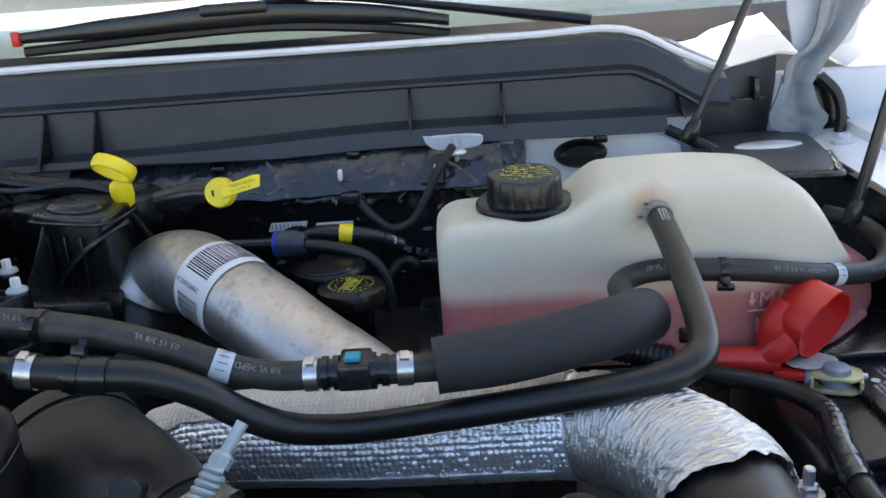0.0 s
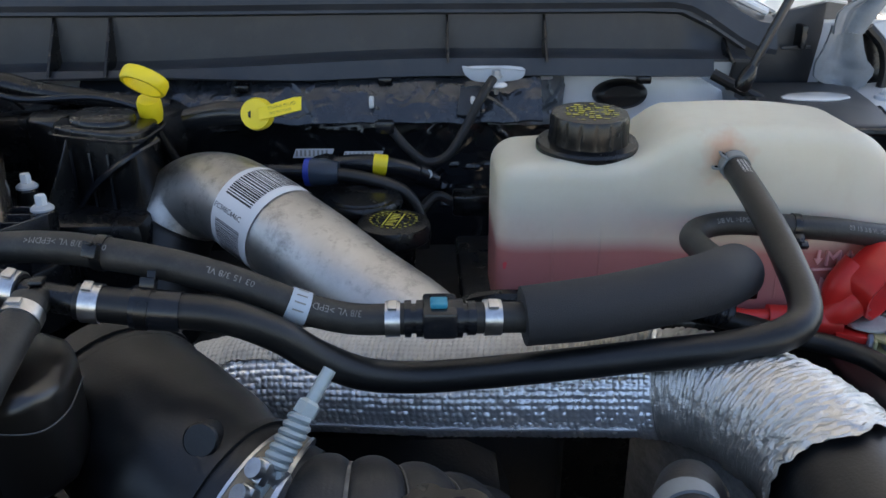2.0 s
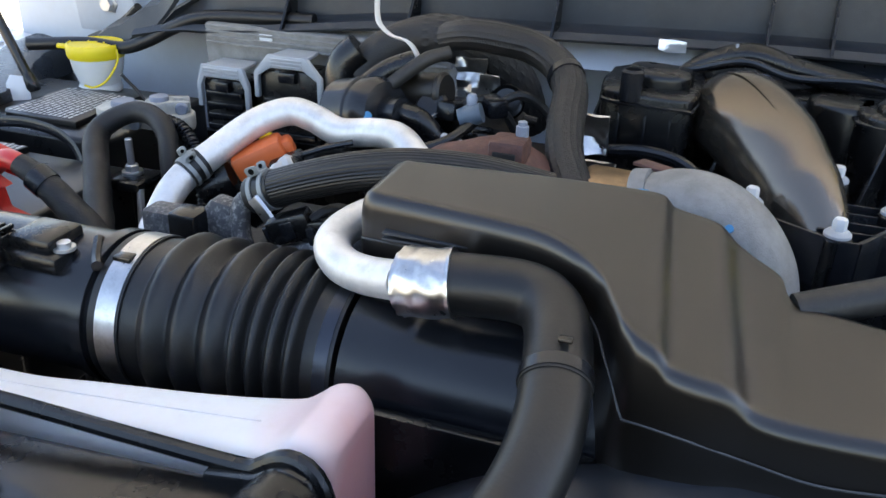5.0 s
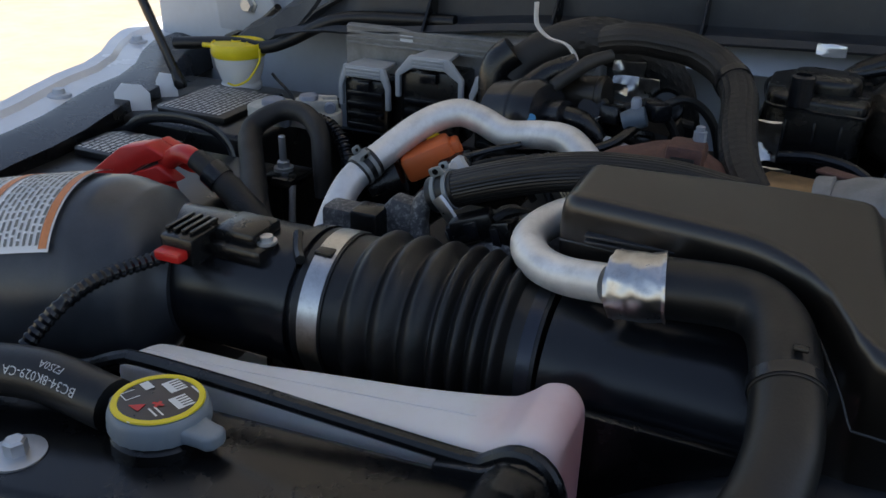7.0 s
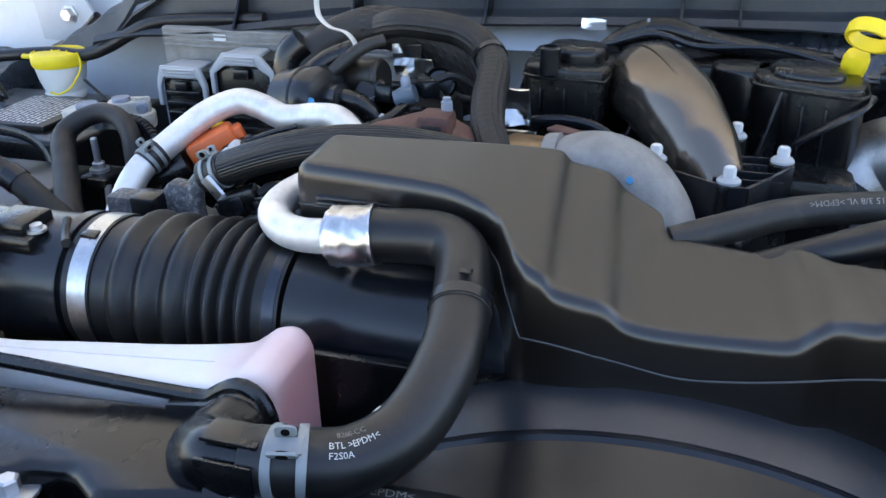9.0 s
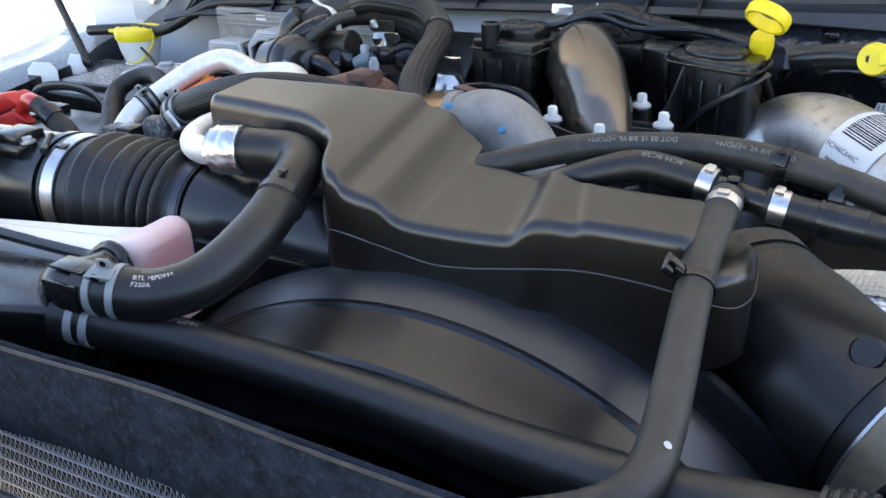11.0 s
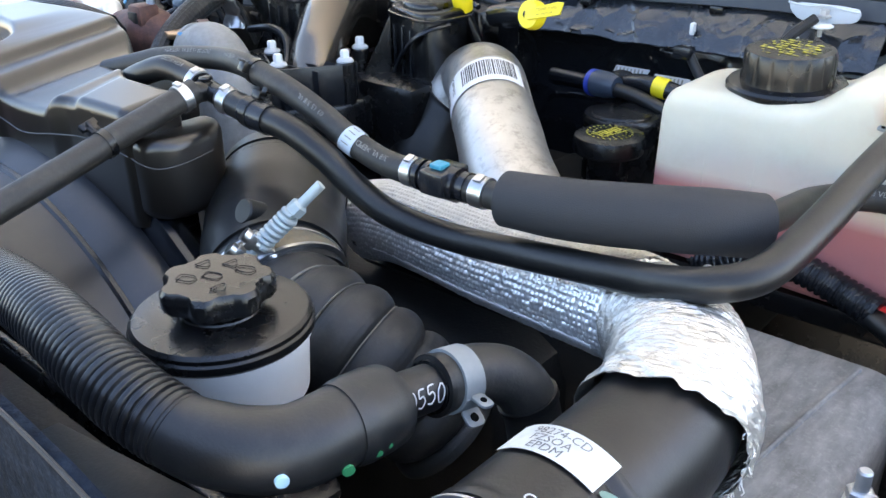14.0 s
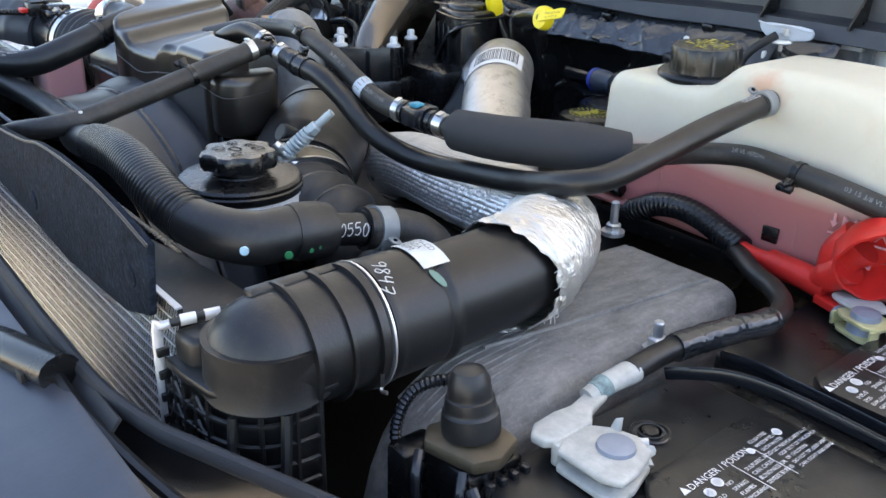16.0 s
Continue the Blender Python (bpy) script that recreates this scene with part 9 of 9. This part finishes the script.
oco = thing("orange_connector", (-0.376, 0.859, 1.18), "orange plastic electrical connector on a black sensor", "connector")
OCM = Matrix.Translation((-0.374, 0.842, 1.180)) @ Matrix.Rotation(radians(28), 4, "Z") @ Matrix.Rotation(radians(-24), 4, "Y")
part("shell", box(-0.018, 0.020, -0.012, 0.012, -0.002, 0.018, 0.004, at=OCM), ORANGE, oco)
part("shell_step", box(0.016, 0.026, -0.008, 0.009, 0.0, 0.014, 0.003, at=OCM), ORANGE, oco)
part("tip", box(0.004, 0.014, 0.010, 0.016, 0.012, 0.021, 0.002, at=OCM), YELLOW, oco)
part("socket", lathe([(0.014, -0.02), (0.0155, -0.004), (0.0155, 0.004), (0.011, 0.006), (0, 0.006)], OCM @ Matrix.Translation((-0.026, 0, 0.004)) @ Matrix.Rotation(radians(90), 4, "Y"), 24), PLASTIC, oco)
part("lead", sweep([(-0.395, 0.832, 1.172), (-0.402, 0.825, 1.155), (-0.398, 0.82, 1.12)], 0.006, 14, 10), TAPE, oco)
cs = thing("sensor_barrel", (-0.335, 0.815, 1.18), "black sensor barrel with grey collar and small white label", "sensor")
CSM = axis_to((-0.350, 0.806, 1.176), (-0.318, 0.826, 1.205))
part("barrel", lathe([(0.0115, -0.02), (0.0125, 0.0), (0.0125, 0.026), (0.011, 0.029), (0, 0.03)], CSM, 24), PLASTIC, cs)
part("collar", lathe([(0.0135, 0.018), (0.015, 0.020), (0.015, 0.026), (0.0125, 0.028)], CSM, 24), GREY_PLASTIC, cs)
part("label", box(-0.3445, -0.3335, 0.798, 0.7985, 1.183, 1.191, 0.0, at=None), LABEL, cs)
br1 = thing("dusty_bracket", (-0.36, 0.765, 1.15), "dusty cast aluminium pump bracket speckled with dirt", "bracket")
part("arm", slab([(-0.376, 1.10), (-0.35, 1.10), (-0.346, 1.15), (-0.352, 1.188), (-0.366, 1.19), (-0.378, 1.176), (-0.372, 1.15)], 0, 0.014, 0.003, at=Matrix(((1, 0, 0, 0.003), (0, 0, -1, 0.772), (0, 1, 0, 0), (0, 0, 0, 1)))), SPECKLED, br1)
part("block", box(-0.412, -0.386, 0.752, 0.772, 1.10, 1.178, 0.004), SPECKLED, br1)
part("plug", box(-0.386, -0.366, 0.744, 0.764, 1.11, 1.183, 0.003), PLASTIC, br1)
part("label", box(-0.406, -0.393, 0.7508, 0.7514, 1.145, 1.16, 0), LABEL, br1, "small blue-white label")
part("rail", sweep([(-0.34, 0.742, 1.150), (-0.30, 0.748, 1.165), (-0.27, 0.754, 1.178), (-0.245, 0.77, 1.185)], [0.012, 0.011, 0.010, 0.009], 24, 14), SPECKLED, br1)
part("bolt", lathe([(0.007, 0), (0.007, 0.005), (0.005, 0.007), (0, 0.007)], axis_to((-0.305, 0.738, 1.170), (-0.31, 0.70, 1.2)), 12), SPECKLED, br1)
ac = thing("accessory_pump", (-0.36, 0.80, 1.0), "dark dusty pump body behind the intake bellows", "pump")
part("body", box(-0.42, -0.25, 0.765, 0.93, 0.95, 1.125, 0.02), DARK_IRON, ac)
part("pulley", lathe([(0, -0.015), (0.04, -0.015), (0.04, 0.015), (0, 0.015)], Matrix.Translation((-0.31, 0.765, 1.07)) @ Matrix.Rotation(radians(90), 4, "X"), 36), DARK_IRON, ac)
cl = thing("injector_harness", (-0.30, 0.76, 1.17), "cluster of black injector plugs and taped leads under the ribbed hose", "wiring")
for x, y, z, w, h, turn in ((-0.303, 0.750, 1.186, 0.013, 0.008, 0.25), (-0.285, 0.752, 1.183, 0.010, 0.0095, -0.2), (-0.266, 0.757, 1.190, 0.011, 0.008, 0.3), (-0.312, 0.772, 1.172, 0.014, 0.009, 0.7), (-0.352, 0.838, 1.186, 0.012, 0.008, 0.4), (-0.330, 0.846, 1.184, 0.010, 0.007, -0.5)):
    m = Matrix.Translation((x, y, z)) @ Matrix.Rotation(turn, 4, "Z") @ Matrix.Rotation(-0.35, 4, "Y")
    plug = part("plug", box(-w, w, -0.007, 0.007, -h, h, 0.0022, at=m), PLASTIC, cl)
    part("rib", box(-w * 0.3, w * 0.3, -0.0085, -0.0065, -h * 0.7, h * 0.7, 0.0006, at=m), PLASTIC_SOFT, plug)
    part("tab", box(-w - 0.003, -w + 0.001, -0.005, 0.005, -h * 0.6, h * 0.6, 0.001, at=m), PLASTIC_SOFT, plug)
    part("lead", sweep([m @ Vector((w, 0, 0)), m @ Vector((w + 0.010, 0.006, 0.001)), m @ Vector((w + 0.022, 0.016, -0.012)), m @ Vector((w + 0.03, 0.02, -0.05))], 0.0030, 20, 8), TAPE, cl)
part("silver_rim", sweep([(-0.327, 0.749, 1.200), (-0.320, 0.749, 1.192), (-0.312, 0.750, 1.180), (-0.306, 0.750, 1.170)], 0.0022, 20, 8, flat=2.0), CHROME, cl, "bent bright clip")
part("thin_rod", sweep([(-0.352, 0.836, 1.192), (-0.330, 0.848, 1.199), (-0.312, 0.856, 1.203)], 0.0022, 12, 8), PLASTIC_SOFT, cl)
part("thin_rod", sweep([(-0.350, 0.828, 1.187), (-0.328, 0.840, 1.194), (-0.306, 0.848, 1.198)], 0.0018, 12, 8), DARK_IRON, cl)
part("fitting", lathe([(0.0085, -0.012), (0.0095, -0.004), (0.0095, 0.008), (0.0080, 0.011), (0, 0.0115)], axis_to((-0.342, 0.805, 1.188), (-0.325, 0.800, 1.21)), 20), GREY_PLASTIC, cl, "dull grey round fitting")
cn = thing("brown_canister", (-0.299, 0.96, 1.2), "dark brown cylindrical canister among the engine hoses", "canister")
part("drum", lathe([(0, -0.022), (0.0135, -0.022), (0.0150, -0.019), (0.0150, 0.014), (0.0158, 0.015), (0.0158, 0.018), (0.0140, 0.020), (0, 0.0205)], axis_to((-0.298, 0.957, 1.2145), (-0.26, 0.952, 1.218)), 32), surface("dark_brown_plastic", (0.020, 0.016, 0.012), 0.4, bump=0.1), cn)
part("pipe", sweep([(-0.322, 0.930, 1.2187), (-0.308, 0.94, 1.231), (-0.293, 0.950, 1.2421), (-0.280, 0.962, 1.246)], [0.0052, 0.0056, 0.0056, 0.005], 18, 12), RUBBER_DUSTY, cn)
part("bright_strip", slab([(-0.297, 0.918), (-0.277, 0.918), (-0.275, 0.925), (-0.295, 0.926)], 1.2005, 1.2015, 0.0003, at=Matrix.Translation((0.0, 0, -0.235)) @ Matrix(((1, 0, 0, 0), (0, 1, 0, 0), (0.45, 0, 1, 0.367), (0, 0, 0, 1)))), CAST, cn, "bright metal strip")
part("blue_connector", sweep([(-0.259, 0.928, 1.206), (-0.250, 0.930, 1.2095), (-0.243, 0.931, 1.212)], [0.0075, 0.0085, 0.0075], 10, 14), surface("slate_blue_plastic", (0.09, 0.12, 0.15), 0.4), cn, "slate-blue connector")
part("knob", lathe([(0.0035, 0), (0.0042, 0.008), (0.003, 0.011), (0, 0.011)], Matrix.Translation((-0.251, 0.931, 1.214)), 14), LEAD_POST, cn)
part("foil_scrap", crumpled(-0.287, -0.262, 1.205, 1.234, 1.0, 0.018, 9, 9, 21.0), CHROME, cn, "crumpled bright foil")
part("foil_scrap", crumpled(-0.262, -0.246, 1.206, 1.226, 0.985, 0.012, 7, 7, 33.0), CHROME, cn, "crumpled bright foil")
part("round_end", lathe([(0.0125, -0.012), (0.0145, 0.0), (0.0132, 0.003), (0.0105, 0.001), (0, 0.001)], axis_to((-0.238, 0.982, 1.207), (-0.23, 0.90, 1.24)), 26), PLASTIC, cn)

# ---- control unit and its plugs on the bulkhead ----
cu = thing("control_unit", (-0.5, 1.16, 1.15), "grey cast metal engine control unit with grey plug latches", "control unit")
part("case", box(-0.632, -0.335, 1.158, 1.188, 1.095, 1.205, 0.006), CAST, cu)
part("ridge", box(-0.625, -0.34, 1.150, 1.162, 1.182, 1.205, 0.004), CAST, cu)
part("label", box(-0.556, -0.541, 1.1485, 1.1492, 1.190, 1.1985, 0), LABEL, cu, "small white label")
for k in range(4):
    part("case_rib", box(-0.622, -0.345, 1.1475, 1.152, 1.1835 + 0.0058 * k, 1.186 + 0.0058 * k, 0.0008), CAST, cu)
for x0, x1, z1 in ((-0.613, -0.550, 1.170), (-0.543, -0.465, 1.188), (-0.458, -0.400, 1.174)):
    d = (x1 - x0) * 0.22
    pl = part("plug", box(x0 + 0.004, x1 - 0.004, 1.116, 1.155, 1.095, z1 - 0.016, 0.004), PLASTIC, cu)
    e = d if x1 - x0 > 0.07 else 0.007
    arch = [(x0, z1 - 0.046), (x0, z1 - 0.020), (x0 + e, z1), (x1 - e, z1), (x1, z1 - 0.020), (x1, z1 - 0.046), (x1 - 0.0055, z1 - 0.046), (x1 - 0.0055, z1 - 0.023), (x1 - e - 0.003, z1 - 0.0135), (x0 + e + 0.003, z1 - 0.0135), (x0 + 0.0055, z1 - 0.023), (x0 + 0.0055, z1 - 0.046)]
    latch = part("latch", slab(arch, 0, 0.006, 0.0012, at=Matrix(((1, 0, 0, 0), (0, 0, -1, 1.116), (0, 1, 0, 0), (0, 0, 0, 1)))), GREY_PLASTIC, pl, "light grey plug latch")
    part("latch_top", slab([(x0 + e, 1.112), (x1 - e, 1.112), (x1 - e - 0.004, 1.148), (x0 + e + 0.004, 1.148)], z1 - 0.005, z1 - 0.001, 0.001), GREY_PLASTIC, pl)
    for k in range(3):
        part("ridge", box(x0 + e + 0.004, x1 - e - 0.004, 1.108, 1.1125, z1 - 0.0045 - 0.0035 * k, z1 - 0.0028 - 0.0035 * k, 0.0005), GREY_PLASTIC, latch)
    part("slider", box(x0 + (x1 - x0) * 0.38, x0 + (x1 - x0) * 0.62, 1.108, 1.118, z1 - 0.028, z1 - 0.0165, 0.0015), PLASTIC_SOFT, pl)
    for k in range(4):
        part("grip", box(x0 + 0.010, x1 - 0.010, 1.111, 1.117, 1.100 + 0.012 * k, 1.106 + 0.012 * k, 0.001), PLASTIC_SOFT, pl)

# ---- left corner: washer filler, batteries, leads ----
ws = thing("washer_filler", (-0.775, 1.14, 1.10), "white washer bottle neck with a yellow snap cap", "filler")
WM = Matrix.Translation((-0.772, 1.148, -0.0155))
part("neck", lathe([(0.0205, 1.08), (0.0205, 1.118), (0.0225, 1.138), (0.0280, 1.155), (0.0305, 1.172)], WM, 36), WHITE_PLASTIC, ws)
part("collar", lathe([(0.0215, 1.126), (0.0245, 1.131), (0.0245, 1.135), (0.0225, 1.138)], WM, 36), WHITE_PLASTIC, ws)
part("cap", lathe([(0.0312, 1.169), (0.0325, 1.172), (0.0325, 1.181), (0.0312, 1.1845), (0.030, 1.1850), (0.0285, 1.1835), (0.016, 1.1850), (0, 1.1855)], WM, 44), YELLOW, ws, "yellow snap cap")
part("thumb_tab", slab([(-0.029, -0.010), (-0.044, -0.007), (-0.047, 0.0), (-0.044, 0.007), (-0.029, 0.010)], 1.1765, 1.181, 0.0015, at=WM @ Matrix.Rotation(radians(12), 4, "Z")), YELLOW, ws)
part("cap_mark", sweep([WM @ Vector(p) for p in ((-0.012, 0.004, 1.1858), (-0.002, -0.006, 1.1858), (0.010, 0.002, 1.1858), (0.016, -0.004, 1.1858))], 0.0009, 24, 6), YELLOW, ws)
part("tether", sweep([WM @ Vector(p) for p in ((0.0325, -0.004, 1.180), (0.034, -0.008, 1.166), (0.028, -0.022, 1.148), (0.014, -0.028, 1.140), (0.002, -0.0285, 1.141))], 0.0013, 30, 8), YELLOW, ws)
bl1 = battery("battery", -0.87, -0.645, 0.995, 1.17, 1.113, "black truck battery with white warning print beside the washer filler", -0.80, -0.70, 1.02, 1.13)
bl2 = battery("battery", -0.87, -0.588, 0.800, 0.960, 1.108, "black truck battery with white warning print beside a red boot", -0.79, -0.70, 0.89, 0.955)
for t, x0, y0, z in ((bl1, -0.795, 1.027, 1.1203), (bl2, -0.785, 0.896, 1.1153)):
    rq = random.Random(3)
    for k in range(13):
        y, bars = y0, []
        while y < y0 + (0.088 if t is bl1 else 0.050):
            step = rq.uniform(0.003, 0.010)
            bars.append((x0 + 0.002 + 0.0064 * k, y, x0 + 0.0056 + 0.0064 * k, y + step))
            y += step + 0.0018
        part("print", rects(bars, Matrix.Translation((0, 0, z))), PRINT, t)
ls = thing("battery_strap", (-0.72, 0.978, 1.1), "black curved hold-down strap between two batteries", "strap")
part("strap", sweep([(-0.81, 0.962, 1.100), (-0.782, 0.964, 1.112), (-0.768, 0.966, 1.123), (-0.745, 0.968, 1.130), (-0.711, 0.970, 1.132), (-0.676, 0.968, 1.128), (-0.652, 0.962, 1.117), (-0.640, 0.955, 1.10)], 0.0018, 50, 6, flat=3.2), PLASTIC_SOFT, ls)
for at, w in (((-0.822, 1.018, 1.120), 0.019), ((-0.826, 1.078, 1.118), 0.012)):
    wp = thing("white_bracket", at, "white painted sheet metal tab on the inner wing", "bracket", "inner wing tabs")
    part("plate", slab(eased([(-w, -0.024), (w, -0.020), (w, 0.020), (-w, 0.024)], 1), -0.0012, 0.0012, 0.0006, at=Matrix.Translation(at) @ Matrix.Rotation(radians(36), 4, "Z") @ Matrix.Rotation(radians(80), 4, "X")), WHITE_PAINT, wp)
lt = terminal("battery_terminal", -0.586, 1.010, 1.146, 30, LEAD, "white corroded lead terminal block at the back")
part("block", slab(eased([(-0.652, 0.992), (-0.61, 0.988), (-0.600, 0.998), (-0.566, 0.992), (-0.552, 1.004), (-0.555, 1.024), (-0.57, 1.034), (-0.645, 1.034), (-0.655, 1.02)], 1), 1.132, 1.149, 0.003), LEAD, lt)
part("nut", lathe([(0.012, 0.0), (0.012, 0.004), (0.0105, 0.0055), (0, 0.0055)], Matrix.Translation((-0.628, 1.010, 1.149)), 20), LEAD_POST, lt)
part("bolt_head", lathe([(0.0065, 0), (0.0065, 0.004), (0.005, 0.005), (0, 0.005)], axis_to((-0.600, 0.990, 1.141), (-0.600, 0.95, 1.142)), 16), LEAD_POST, lt)
part("stray_wire", sweep([(-0.607, 1.02, 1.150), (-0.618, 1.022, 1.160), (-0.632, 1.024, 1.170), (-0.636, 1.022, 1.176)], 0.0016, 16, 6), RUBBER, lt)
rbt = thing("terminal_boot", (-0.60, 0.80, 1.11), "red plastic terminal boot hanging open", "terminal boot")
RBM = Matrix(((1, 0, 0, 0), (0.35, 0, -1, 1.010), (0, 1, 0, 0), (0, 0, 0, 1)))
part("lid", slab([(-0.650, 1.143), (-0.646, 1.150), (-0.620, 1.172), (-0.599, 1.176), (-0.584, 1.165), (-0.603, 1.158), (-0.617, 1.149)], -0.016, 0.002, 0.002, at=RBM), RED, rbt)
part("lid_edge", slab([(-0.606, 1.160), (-0.600, 1.1755), (-0.583, 1.166), (-0.573, 1.146), (-0.580, 1.147)], -0.026, -0.016, 0.002, at=RBM), RED, rbt)
part("flap", slab([(-0.613, 1.151), (-0.590, 1.160), (-0.575, 1.147), (-0.585, 1.146), (-0.580, 1.129), (-0.563, 1.119), (-0.576, 1.088), (-0.590, 1.086), (-0.595, 1.136)], -0.006, 0.006, 0.002, at=RBM), RED, rbt)
part("inner_wall", slab([(-0.612, 1.150), (-0.598, 1.150), (-0.590, 1.09), (-0.606, 1.092)], -0.024, -0.010, 0.002, at=RBM), RED, rbt)
LP = [(-0.592, 0.812, 1.158), (-0.572, 0.806, 1.170), (-0.556, 0.802, 1.171), (-0.536, 0.800, 1.162), (-0.513, 0.798, 1.146), (-0.490, 0.795, 1.125), (-0.470, 0.79, 1.10), (-0.46, 0.78, 1.06)]
lp = thing("battery_lead", LP[2], "thick black battery lead with red end", "cable")
part("lead", sweep(section(LP, 0.22, 1.0, 14), [0.0085, 0.0105, 0.0120, 0.0125, 0.0125], 50, 18, lambda u, a: 1 + 0.05 * noise.noise(Vector((u * 16, math.cos(a), math.sin(a))))), TAPE, lp)
part("tape_band", sweep(section(LP, 0.30, 0.36, 4), 0.0112, 6, 18), PLASTIC_SOFT, lp)
part("red_end", sweep(section(LP, 0.0, 0.26, 8), 0.0075, 16, 14), RED, lp)
LL = [(-0.500, 0.80, 1.05), (-0.545, 0.86, 1.088), (-0.592, 0.92, 1.118), (-0.617, 0.955, 1.136), (-0.612, 0.97, 1.147), (-0.592, 0.98, 1.155), (-0.566, 0.975, 1.155), (-0.546, 0.962, 1.146), (-0.536, 0.95, 1.128), (-0.532, 0.945, 1.09)]
ll = thing("wiring_loom", LL[4], "thick taped wiring loom looping beside the battery", "cable")
part("loom", sweep(LL, [0.0115, 0.012, 0.0115, 0.0095, 0.0085], 120, 20, lambda u, a: 1 + 0.08 * noise.noise(Vector((u * 20, math.cos(a), math.sin(a))))), TAPE, ll)
part("conduit", sweep([(-0.578, 0.985, 1.150), (-0.548, 0.985, 1.145), (-0.526, 0.975, 1.128), (-0.512, 0.96, 1.10), (-0.505, 0.955, 1.07)], 0.0065, 110, 14, lambda u, a: 1 + 0.10 * (1 if math.sin(u * 190) > 0 else -1)), PLASTIC_SOFT, ll)
pt = thing("stud_plate", (-0.58, 0.95, 1.09), "black stud plate carrying a zinc bolt", "bracket")
part("plate", box(-0.602, -0.558, 0.930, 0.972, 1.096, 1.106, 0.004), PLASTIC, pt)
part("leg", sweep([(-0.56, 0.935, 1.10), (-0.552, 0.915, 1.02), (-0.55, 0.91, 0.95)], 0.0035, 12, 8), ZINC, pt)
rw = thing("red_wire", (-0.50, 0.76, 1.1), "thin red wire by the battery lead", "cable")
part("wire", sweep([(-0.545, 0.79, 1.11), (-0.515, 0.765, 1.115), (-0.485, 0.755, 1.112), (-0.462, 0.75, 1.10)], 0.0032, 24, 8), surface("dark_red_wire", (0.25, 0.04, 0.03), 0.5), rw)
fx = thing("black_plug_box", (-0.52, 0.72, 1.15), "small white printed label block", "label")
part("plate", box(-0.476, -0.440, 0.742, 0.746, 1.118, 1.148, 0.001, at=None), LABEL, fx)
